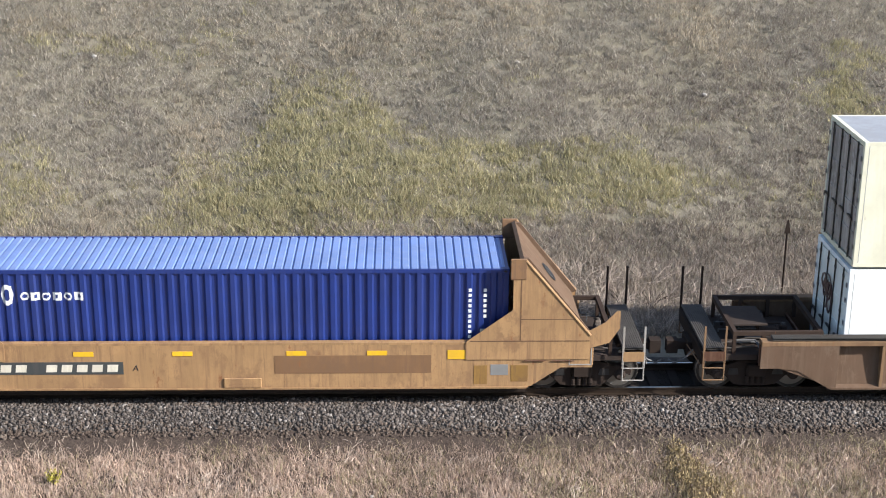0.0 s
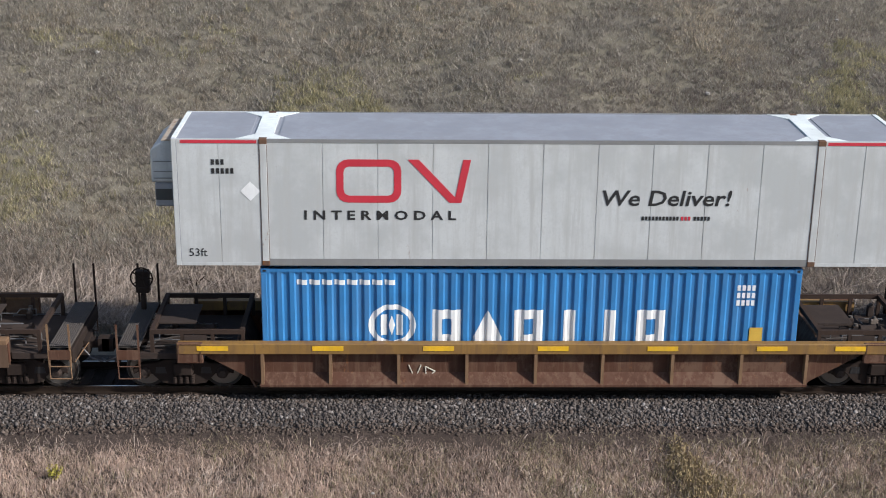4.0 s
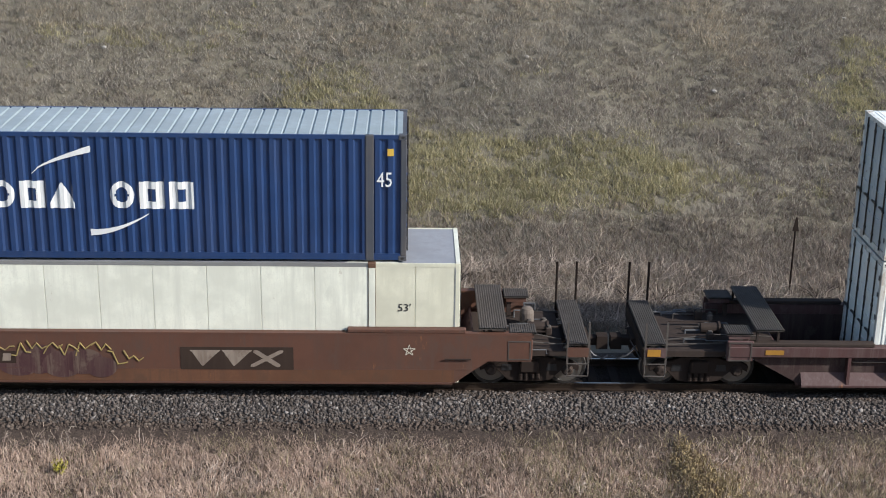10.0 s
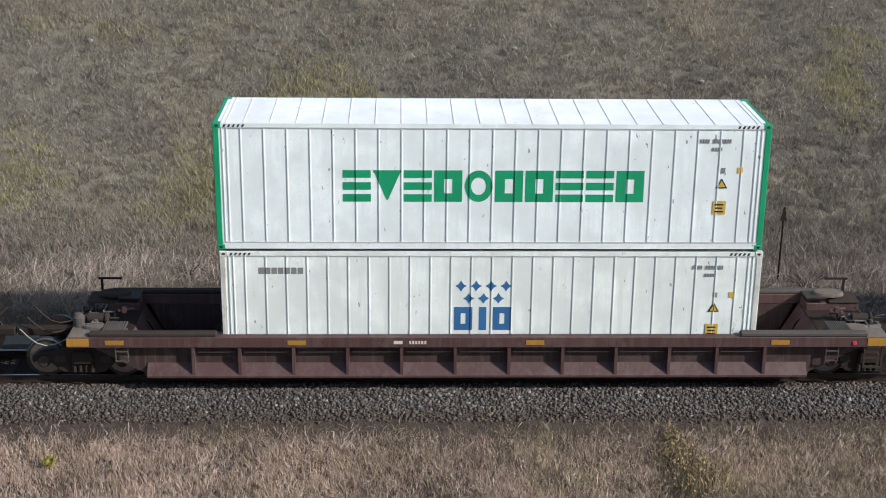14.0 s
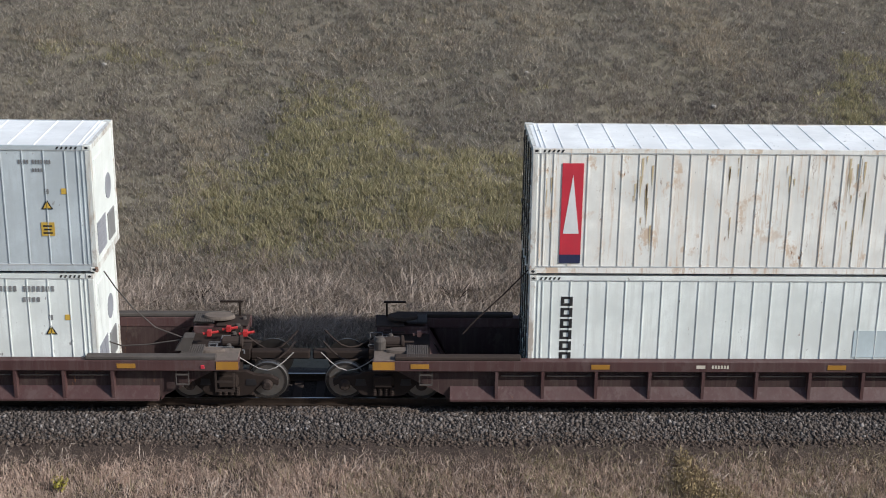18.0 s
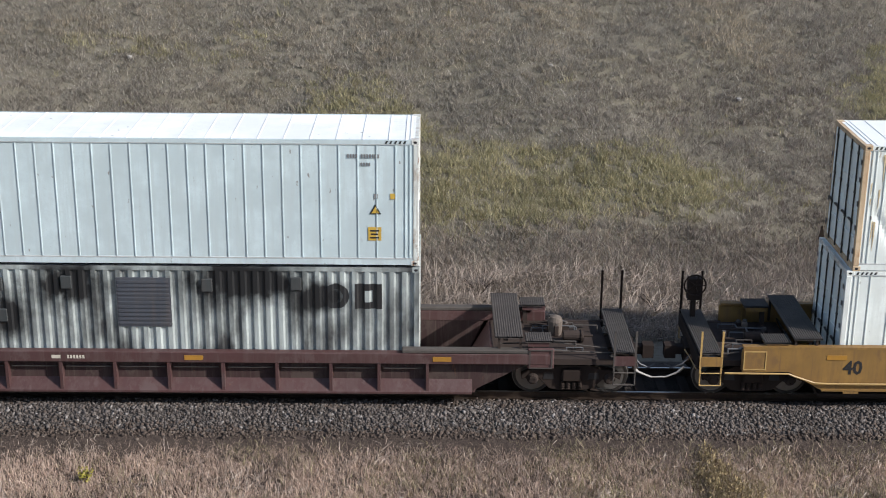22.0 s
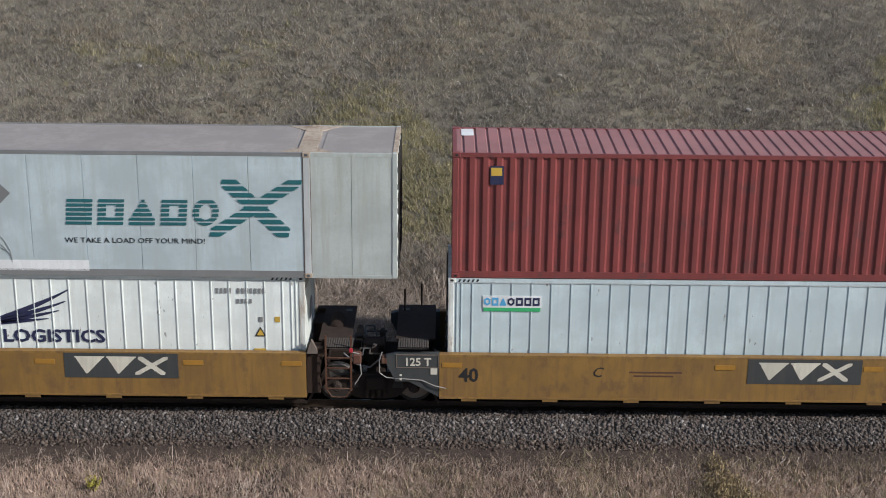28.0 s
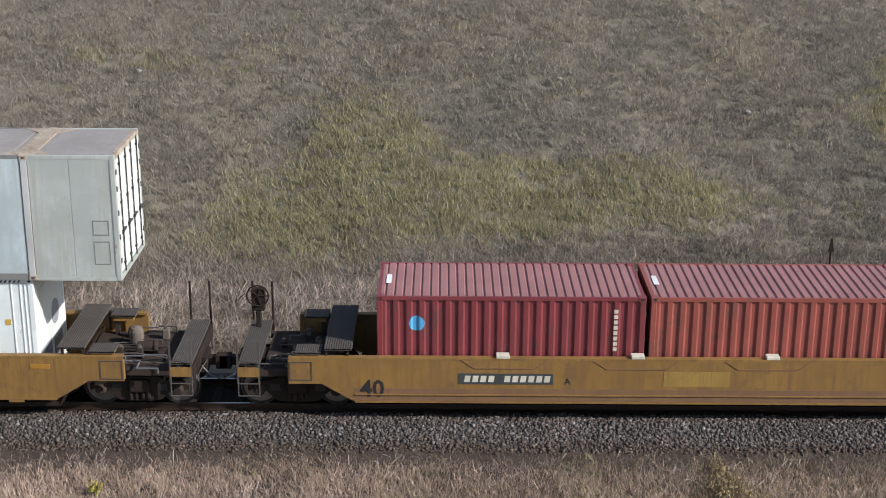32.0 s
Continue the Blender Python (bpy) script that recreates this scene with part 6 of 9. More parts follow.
# ---- the train, from its head to its tail ----
def bulkhead(car, x, d, mat):
    """The raised triangular end wall of an old well car: two cheeks with seams and a sloping plate between them."""
    for k, (y0, y1) in enumerate(both(-0.275, -0.252)):
        bm = bmesh.new()
        prism(bm, [(x - d * 1.2, 1.48), (x - d * 0.15, 2.25), (x - d * 0.15, 3.42), (x + d * 0.1, 3.42), (x + d * 1.35, 1.9), (x + d * 1.62, 1.62), (x + d * 1.62, 1.05), (x - d * 1.2, 1.05)], y0, y1)
        part("end_cheek", bm, mat, car)
        part("cheek_cap", bevelled(boxes((min(x - d * 0.22, x + d * 0.14), max(x - d * 0.22, x + d * 0.14), y0 - 0.02, y1 + 0.02, 2.98, 3.46)), 0.01), M["tan_patch"], car)
        ye = y0 if k == 0 else y1
        for xa, xb, za, zb in ((0.02, 0.04, 1.5, 2.98), (-1.1, 1.6, 1.49, 1.51), (0.04, 1.28, 2.02, 2.035)):
            xa, xb = sorted((x + d * xa, x + d * xb))
            part("weld_seam", boxes((xa, xb, ye - 0.005, ye + 0.005, za, zb)), M["rust_casting"], car)
        if k == 0:
            bm = bmesh.new()
            prism(bm, [(x + d * p, q) for p, q in ((1.2, 1.75), (1.62, 1.76), (1.95, 1.95), (2.2, 2.22), (2.28, 2.22), (2.28, 1.8), (2.05, 1.45), (1.62, 1.32))], y0 + 0.002, y1 - 0.002)
            bmesh.ops.recalc_face_normals(bm, faces=bm.faces)
            part("cheek_horn", bm, mat, car)
        bm = tube(bmesh.new(), (x + d * 0.12, (y0 + y1) / 2, 3.42), (x + d * 1.62, (y0 + y1) / 2, 1.63), 0.035, 8)
        part("cheek_edge", bm, mat, car)
    bm = bmesh.new()
    prism(bm, [(x + d * 0.0, 3.40), (x + d * 0.08, 3.44), (x + d * 1.5, 1.65), (x + d * 1.42, 1.60)], -0.2, 2.64)
    bmesh.ops.recalc_face_normals(bm, faces=bm.faces)
    # the near cheek's shadow is put into this plate's brown colour
    part("end_plate", bm, M["brown_dust_shade"], car, "sloping end plate, cheek shadow in its brown")
    for y in (-0.12, 2.48):
        bm = bmesh.new()
        prism(bm, [(x + d * 0.08, 3.43), (x + d * 0.2, 3.42), (x + d * 1.62, 1.68), (x + d * 1.5, 1.64)], y, y + 0.08)
        part("end_plate_rib", bm, M["brown_dust_shade"], car)
    bm = bmesh.new()
    lathe(bm, [(0.02, 0.0), (0.20, 0.0), (0.23, 0.02), (0.26, 0.0)], (0, 0, 0), "z", 18)
    bm.transform(Matrix.Translation((x + d * 0.82, 1.5, 2.53)) @ Matrix.Rotation(d * math.radians(51.6), 4, "Y"))
    part("plate_hole", bm, M["black"], car, "dark round access hole")


def car_a():
    car = well_car("single well cars", "faded yellow well car with tall sloping end walls", -10.35, 2.85, -12.6, 4.32, 1.46, 0.36, 0.84, M["yellow_old"], "smooth")
    for d, x in ((1, 2.55), (-1, -10.05)):
        well_end(car, x, d, M["brown"])
        bulkhead(car, x + d * 0.08, d, M["yellow_old"])
        coupled_end(car, 4.32 if d > 0 else -11.82, x + d * 0.3, 5.55 if d > 0 else -13.05, d, M["yellow_old"], "box", rail_mat=M["l_hose"], walk_at=None)
        truck(car, 4.15 if d > 0 else -11.65)
    yellow_marks(car, (-7.4, -5.18, -2.62, -0.80), 1.16)
    part("reflector", boxes((1.02, 1.52, NEAR - 0.012, NEAR + 0.002, 1.06, 1.28)), M["grime_yellow"], car, "yellow reflective strip")
    part("paint_patch", boxes((1.62, 1.92, NEAR - 0.006, NEAR, 0.44, 0.90)), M["yellow"], car, "golden repainted patch")
    part("paint_patch", boxes((2.46, 2.85, NEAR - 0.006, NEAR, 0.50, 0.90)), M["yellow"], car, "golden repainted patch")
    name_panel(car, -9.6, 0.72, 3.3, 0.30, "RRR RRRRR")
    lettering(car, "A", -6.1, NEAR - 0.004, 0.80, 0.2, M["l_black"], 0.2)
    part("repair_patch", boxes((-2.9, 0.65, NEAR - 0.006, NEAR, 0.72, 1.16)), M["tan_patch"], car, "tan-brown repainted patch")
    part("cheek_patch", boxes((2.66, 3.6, NEAR - 0.006, NEAR, 1.56, 2.46)), M["tan_patch"], car, "tan-brown repainted patch")
    part("jacking_pad", bevelled(boxes((-4.05, -3.2, NEAR - 0.04, NEAR, 0.38, 0.62)), 0.015), M["yellow_old"], car)
    part("data_plate", boxes((2.0, 2.4, NEAR - 0.008, NEAR, 0.66, 0.92)), M["l_grey"], car, "grey data plate")
    bm = bmesh.new()
    for x in (2.75, 3.4):
        tube(bm, (x, NEAR - 0.03, 1.02), (x + 0.5, NEAR - 0.03, 1.02), 0.014)
    part("grab_iron", bm, M["brown"], car)
    settled(car, -3.75)
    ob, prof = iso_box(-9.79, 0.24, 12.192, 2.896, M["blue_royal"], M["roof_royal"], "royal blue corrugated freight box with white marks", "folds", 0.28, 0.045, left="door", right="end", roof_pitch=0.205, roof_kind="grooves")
    marks(ob, "OXO", 0.15, 2.05, 0.95, 0.5, M["l_white"], prof, name="logo_mark")
    marks(ob, "OROROR", 1.25, 2.17, 1.40, 0.19, M["l_white"], prof, name="logo_mark")
    for x, n in ((11.28, 11), (11.62, 6)):
        bars(ob, x, 0.006, 2.35, [(0, 0.07)] * n, 0.075, M["l_white"], 0.125)
    part("notice", boxes((11.55, 11.72, 0.002, 0.01, 1.25, 1.45)), M["l_cream"], ob)


def car_b():
    car = well_car("single well cars", "dusty brown ribbed well car", 9.82, 26.29, 8.15, 27.98, 1.48, 0.29, 0.82, M["brown_dust_shade"], "deep",
                   (10.97, 11.95, 14.0, 15.92, 18.13, 20.13, 22.16, 24.2, 25.2), rib_mat=M["edge_tan"])
    for d, x, s, e in ((-1, 9.9, 8.15, 6.82), (1, 26.2, 27.98, 29.4)):
        well_end(car, x, d, M["brown"])
        coupled_end(car, s, x, e, d, M["brown"], "box", rail_mat=M["edge_tan"], walk_at=None)
        truck(car, 8.2 if d < 0 else 28.0)
    for x0, x1 in ((8.4, 12.1), (24.2, 27.8)):
        bm = bmesh.new()
        grating(bm, x0, x1, -0.34, -0.085, 1.56, "y")
        part("side_walkway", bm, M["grate"], car, "grey slotted side walkway")
    settled(car, 18.05)
    long_b()


def long_b():
    ob, prof = long_box(10.12, 3.18, 16.154, 2.90, M["cream"], M["roof_grey"], "cream long freight box with a navy web strip", post=M["cream"], right="cooler", saddle=M["cream"], cast=M["bay_worn"], rail=M["bay_worn"])
    navy = M["l_navy"]
    for z, h, x, w, sl in ((0.42, 0.36, 2.25, 6.5, 0.35), (1.64, 0.88, 11.55, 1.72, 0.38)):
        bm = bmesh.new()
        prism(bm, [(x, z), (x + w, z), (x + w + sl * h, z + h), (x + sl * h, z + h)], 0.002, 0.012)
        part("brand_panel", bm, M["l_navy"], ob, "slanted navy panel")
    flat = [(0, -0.001), (16, -0.001)]
    marks(ob, "RRRIRRRRRRRRRORRRRRRROORRRRR", 2.55, 0.52, 6.1, 0.16, M["l_white"], flat, slant=0.3, gap=0.3, name="web_bar")
    for i, w in enumerate((1.25, 1.25, 1.2)):
        marks(ob, "RRRRRRR", 11.92 - i * 0.10, 2.25 - i * 0.27, w, 0.19, M["l_white"], flat, slant=0.3, name="brand_bar")
    bars(ob, 10.6, 0.003, 2.44, [(0.1 - i * 0.05, 1.15 - i * 0.03) for i in range(7)], 0.02, M["l_black"], 0.14, "speed_line")
    marks(ob, "OAX", 4.4, 1.0, 2.2, 1.05, M["l_faint"], prof, slant=0.25, name="faded_logo")
    bars(ob, 3.1, 0.006, 2.0, [(0, 1.2)] * 8, 0.02, M["l_faint"], 0.12, "faded_line")
    for x, m in ((8.4, M["l_grey"]), (14.85, M["l_red"]), (15.5, M["l_grey"])):
        diamond(ob, x, 1.05 if x < 10 else 1.95, 0.22 if x < 10 else 0.2, m, 0.003)
        for dz in (-0.05, 0.02) if x > 10 else (0.0,):
            part("placard_band", boxes((x - 0.13, x + 0.13, -0.002, 0.002, (1.05 if x < 10 else 1.95) + dz, (1.05 if x < 10 else 1.95) + dz + 0.025)), M["l_cream"] if m is M["l_red"] else M["post_dark"], ob)
    bars(ob, 14.65, 0.004, 2.62, [(0, 0.35), ], 0.11, M["l_black"])
    bars(ob, 15.05, 0.004, 2.62, [(0, 0.5)], 0.11, M["l_black"])
    lettering(ob, "HI-CUBE CHASSIS REQUIRED", 11.2, 0.002, 0.33, 0.12, M["l_red"])
    part("patch_frame", boxes((15.1, 15.32, 0.004, 0.012, 0.35, 0.55)), M["l_faint"], ob)
    ob, prof = long_box(10.08, 0.26, 16.154, 2.86, M["curtain"], M["white"], "clean white long freight box", left="door", right="cooler", cast=M["bay_worn"], rail=M["bay_worn"], unit=0.32)
    r = random.Random(8)
    for k in range(6):
        y0, z0, ry, rz = 1.15 + 0.1 * k, 1.75 + 0.13 * (k % 3), r.uniform(0.12, 0.3), r.uniform(0.16, 0.38)
        a0, a1 = r.uniform(0, 3), r.uniform(4, 7)
        pts = [(-0.045, y0 + ry * math.cos(a0 + a1 * i / 9), z0 + rz * math.sin(a0 + a1 * i / 9)) for i in range(10)]
        part("painted_scrawl", pipe(bmesh.new(), pts, 0.02, 4), M["scrawl"], ob, "dark spray-painted loop")
    bm, prev = bmesh.new(), None
    for i in range(15):
        q = math.radians(78 - 11 * i)
        w = 0.012 + 0.05 * math.sin(math.pi * i / 14)
        cur = [bm.verts.new((12.5 + r * math.cos(q) * 0.75, 0.004, 1.95 + r * math.sin(q))) for r in (0.50 - w, 0.50 + w)]
        if prev:
            bm.faces.new([prev[0], prev[1], cur[1], cur[0]])
        prev = cur
    part("logo_arc", bm, M["l_navy"], ob, "navy curved brush stroke")
    bm = bmesh.new()
    prism(bm, [(12.37, 1.46), (12.45, 1.46), (12.55, 1.95), (12.51, 1.95)], 0.0, 0.006)
    part("logo_stroke", bm, M["l_navy"], ob)
    bars(ob, 12.45, 0.0, 2.02, [(0, 0.42), (0.03, 0.36)], 0.05, M["l_navy"], 0.11, "logo_bar")
    bars(ob, 13.0, 0.0, 2.02, [(0, 0.5), (0.02, 0.45)], 0.05, M["l_navy"], 0.10, "logo_bar")
    diamond(ob, 14.75, 1.85, 0.2, M["l_red"], 0.003)
    part("placard_band", boxes((14.6, 14.9, -0.002, 0.002, 1.82, 1.88)), M["l_white"], ob)
    for x0, x1, z0, z1 in ((15.4, 15.42, 1.25, 1.72), (15.78, 15.8, 1.25, 1.72), (15.42, 15.78, 1.7, 1.72)):
        part("hatch_edge", boxes((x0, x1, 0.0, 0.012, z0, z1)), M["post_dark"], ob)
    bars(ob, 15.25, 0.004, 2.52, [(0, 0.5), (0, 0.6)], 0.11, M["l_black"], 0.16)


def car_c():
    car = well_car("single well cars", "brown ribbed well car with a yellow top chord", 33.6, 46.13, 31.75, 47.95, 1.36, 0.30, 1.1, M["brown"], "ribbed",
                   (33.66, 35.2, 36.75, 38.3, 39.87, 41.4, 43.0, 44.58, 46.08), rib_mat=M["edge_tan"])
    for ob in car.children:
        if ob.name.startswith("top_chord"):
            ob.data.materials[0] = M["yellow"]
    for d, x, s, e in ((-1, 33.5, 31.75, 30.36), (1, 46.1, 47.95, 49.3)):
        well_end(car, x, d, M["brown"])
        coupled_end(car, s, x, e, d, M["brown"], "box", wheel=d < 0, walk_at=None)
        truck(car, 31.8 if d < 0 else 47.9)
    yellow_marks(car, (32.2, 34.8, 37.3, 39.9, 42.4, 44.9, 46.7), 1.2, 0.7)
    for k, (xa, za, xb, zb) in enumerate(((36.98, 0.78, 37.12, 0.42), (37.12, 0.42, 37.26, 0.78), (37.36, 0.74, 37.38, 0.46), (37.38, 0.46, 37.58, 0.62), (37.58, 0.62, 37.36, 0.74))):
        part("painted_scrawl", tube(bmesh.new(), (xa, -0.075, za), (xb, -0.075, zb), 0.014, 4), M["l_cream"], car, "white spray-painted scrawl")
    settled(car, 39.85)
    ob, prof = long_box(31.82, 3.18, 16.154, 2.90, M["grey_box"], M["roof_grey"], "pale grey long freight box with a red top stripe", left="cooler", right="door", saddle=M["white"])
    part("red_stripe", boxes((0.2, 1.85, 0.0, 0.01, 2.80, 2.87)), M["l_red"], ob, "thin red stripe")
    part("red_stripe", boxes((14.3, 16.0, 0.0, 0.01, 2.80, 2.87)), M["l_red"], ob, "thin red stripe")
    stroke_ring(ob, 3.56, 1.47, 1.42, 0.98, 0.16, M["l_red"])
    bm = bmesh.new()
    prism(bm, [(5.12, 2.45), (5.36, 2.45), (6.28, 1.47), (6.04, 1.47)], 0.001, 0.006)
    part("logo_bar", bm, M["l_red"], ob)
    bm = bmesh.new()
    prism(bm, [(6.14, 1.47), (6.3, 1.47), (6.5, 2.45), (6.33, 2.45)], 0.0, 0.005)
    part("logo_bar", bm, M["l_red"], ob)
    lettering(ob, "INTERMODAL", 2.83, 0.004, 1.08, 0.29, M["l_black"], squeeze=1.28, spacing=1.62, bold=0.008)
    lettering(ob, "We Deliver!", 9.36, 0.004, 1.42, 0.5, M["l_black"], 0.15, squeeze=1.15, bold=0.008)
    bars(ob, 10.3, 0.004, 1.08, [(0, 0.85)], 0.09, M["l_black"])
    bars(ob, 11.18, 0.004, 1.08, [(0, 0.25)], 0.09, M["l_red"])
    bars(ob, 11.46, 0.004, 1.08, [(0, 0.35)], 0.09, M["l_black"])
    lettering(ob, "53ft", 0.28, 0.004, 0.22, 0.26, M["l_black"])
    bars(ob, 0.85, 0.004, 2.32, [(0, 0.34), (0, 0.5)], 0.12, M["l_black"], 0.2)
    diamond(ob, 1.68, 1.72, 0.22, M["l_white"], 0.003)
    ob, prof = iso_box(33.66, 0.27, 12.192, 2.82, M["blue_bright"], M["blue_bright"], "bright blue corrugated freight box with a white emblem", "folds", 0.28, 0.045, left="door", right="end", roof_kind="grooves", roof_pitch=0.30)
    marks(ob, "Q", 2.4, 0.95, 1.08, 1.0, M["l_white"], prof, name="emblem")
    marks(ob, "BDB", 2.68, 1.2, 0.5, 0.5, M["l_white"], prof, name="emblem_bar")
    marks(ob, "RARIIR", 3.85, 1.0, 5.3, 0.82, M["l_white"], prof, gap=0.3, name="logo_mark")
    marks(ob, "BBBBBBBB", 0.8, 2.42, 2.2, 0.12, M["l_white"], prof, name="web_bar")
    bars(ob, 10.75, 0.008, 2.3, [(0, 0.5), (0, 0.5), (0, 0.5)], 0.13, M["l_white"], 0.18)
    part("notice", boxes((11.1, 11.4, 0.004, 0.012, 0.9, 1.4)), M["l_yellow"], ob, "yellow notice")


def car_smooth(la, lb, sa, sb, ea, eb, label, graffiti=False):
    car = well_car("single well cars", label, la, lb, sa, sb, 1.53, 0.32, 0.86, M["rust_red"], "smooth")
    for d, x, s, e in ((-1, la, sa, ea), (1, lb, sb, eb)):
        well_end(car, x, d, M["maroon"])
        coupled_end(car, s, x, e, d, M["rust_red"], "box" if d < 0 else "tank", rail_mat=M["grate"], walk_at=0.58)
        truck(car, e - d * 1.35)
    for x0, x1 in ((sa + 1.5, la + 2.4), (lb - 2.4, sb - 1.5)):
        part("loading_sill", bevelled(boxes((x0, x1, -0.25, -0.085, 1.535, 1.64)), 0.02), M["rust_red"], car)
    name_panel(car, la + 3.25, 0.76, 3.1, 0.30, "RRRR RRRRRR", M["mark_dull"], M["frame_dark"])
    name_panel(car, la + 10.05, 0.63, 2.55, 0.55, "VVX", M["mark_dull"], M["frame_dark"], bold=True)
    part("lower_side_plate", boxes((la - 0.02, lb + 0.02, NEAR - 0.003, NEAR + 0.002, 0.34, 0.635)), M["rust_tan"], car, "dusty tan lower side plate")
    part("side_seam", boxes((la - 0.4, lb + 0.4, NEAR - 0.005, NEAR + 0.002, 0.635, 0.65)), M["rust_red"], car)
    lettering(car, "53", la + 0.15, NEAR - 0.006, 0.40, 0.44, M["dark"], squeeze=1.35)
    bm = bmesh.new()
    pipe(bm, [(lb - 0.2, NEAR - 0.04, 0.92), (lb + 0.4, NEAR - 0.04, 0.92)], 0.016)
    part("grab_iron", bm, M["dark"], car)
    if graffiti:
        flat = [(la, NEAR - 0.006), (lb, NEAR - 0.006)]
        for k, (x, z, w, h) in enumerate(((5.9, 0.45, 1.0, 0.62), (6.4, 0.5, 0.9, 0.72), (6.9, 0.42, 0.95, 0.66), (7.4, 0.5, 0.9, 0.62), (7.9, 0.42, 0.7, 0.5))):
            flat = [(la, NEAR - 0.002 * k), (lb, NEAR - 0.002 * k)]
            marks(car, "C", la + x, z, w, h, M["scrawl"], flat, slant=0.1, name="painted_cloud", label="dark spray-painted cloud shape")
        r = random.Random(3)
        for k in range(9):
            x = la + 5.9 + 0.36 * k
            z = 1.12 if k < 7 else 0.9
            pts = [(x + 0.11 * i, NEAR - 0.014, z + r.uniform(-0.18, 0.2)) for i in range(5)]
            part("painted_scrawl", pipe(bmesh.new(), pts, 0.016, 4), M["scrawl_line"], car, "yellowish spray-painted line")
        for k in range(5):
            q = 2.513 * k + 1.571
            p = (lb - 1.0 + 0.14 * math.cos(q), NEAR - 0.006, 1.12 + 0.14 * math.sin(q))
            e = (lb - 1.0 + 0.14 * math.cos(q + 2.513), NEAR - 0.006, 1.12 + 0.14 * math.sin(q + 2.513))
            part("painted_scrawl", tube(bmesh.new(), p, e, 0.008, 4), M["l_cream"], car, "pale scrawled star line")
    return settled(car, (la + lb) / 2)


def quik(X, z, h, wall, label):
    ob, prof = long_box(X, z, 16.154, h, wall, M["roof_blue"], label, post=M["white"], left="frame" if z > 1 else "door", right="door", saddle=M["l_white"], end_wall_mat=wall if z > 1 else M["cream"], cast=M["bay_worn"])
    dz = 0.72 if z > 1 else 0.85
    x = 4.35 if z > 1 else 5.0
    w = 6.2 if z > 1 else 4.7
    marks(ob, "OORRTRA", x, h - dz - (0.85 if z > 1 else 0.55), w, dz, M["l_green"], [(0, 0.002), (17, 0.002)], slant=0.22, stripes=6, name="logo_mark", label="teal striped logo shapes")
    marks(ob, "X", x + w - 0.42, h - 0.75 - dz - 0.47 if z > 1 else h - dz - 0.75, 1.5 if z > 1 else 1.2, dz + 0.75 if z > 1 else dz + 0.25, M["l_green"], [(0, 0.001), (17, 0.001)], slant=0.22, stripes=9, name="logo_cross", label="teal striped logo cross")
    if z > 1:
        lettering(ob, "INTERMODAL", 4.3, 0.002, 1.0, 0.27, M["l_black"], 0.2, squeeze=1.7, spacing=2.05)
        for x in (2.55, 2.95, 8.55, 8.95):
            diamond(ob, x, 2.05 if x < 4 else 0.72, 0.24, M["l_grey"], 0.001)
        bars(ob, 12.3, 0.003, 1.72, [(0, 1.38)], 0.055, M["l_red"], 0, "web_bar")
        bars(ob, 1.05, 0.003, 2.45, [(0, 0.72), (0.08, 0.6), (0.12, 0.45)], 0.10, M["l_black"], 0.17)
        lettering(ob, "53'", 1.25, 0.002, 0.42, 0.24, M["l_black"])
    else:
        diamond(ob, 13.3, 1.95, 0.24, M["l_grey"], 0.001)
        diamond(ob, 13.75, 1.9, 0.24, M["l_red"], 0.001)
        lettering(ob, "INTERMODAL", 6.7, 0.002, 1.18, 0.2, M["l_green"], 0.2, squeeze=1.2, spacing=1.8)
        bm = boxes((15.55, 15.86, -0.002, 0.02, 1.15, 2.62))
        for k in range(12):
            box(bm, 15.57, 15.84, -0.012, 0.0, 1.2 + 0.115 * k, 1.25 + 0.115 * k)
        part("vent", bm, M["black"], ob, "black slatted vent")
        bars(ob, 15.93, 0.002, 2.45, [(0, 0.10)] * 9, 0.09, M["l_black"], 0.13)
        part("rust_stain", boxes((14.5, 15.4, 0.018, 0.024, 2.70, 2.74)), M["rust_casting"], ob)
    return ob


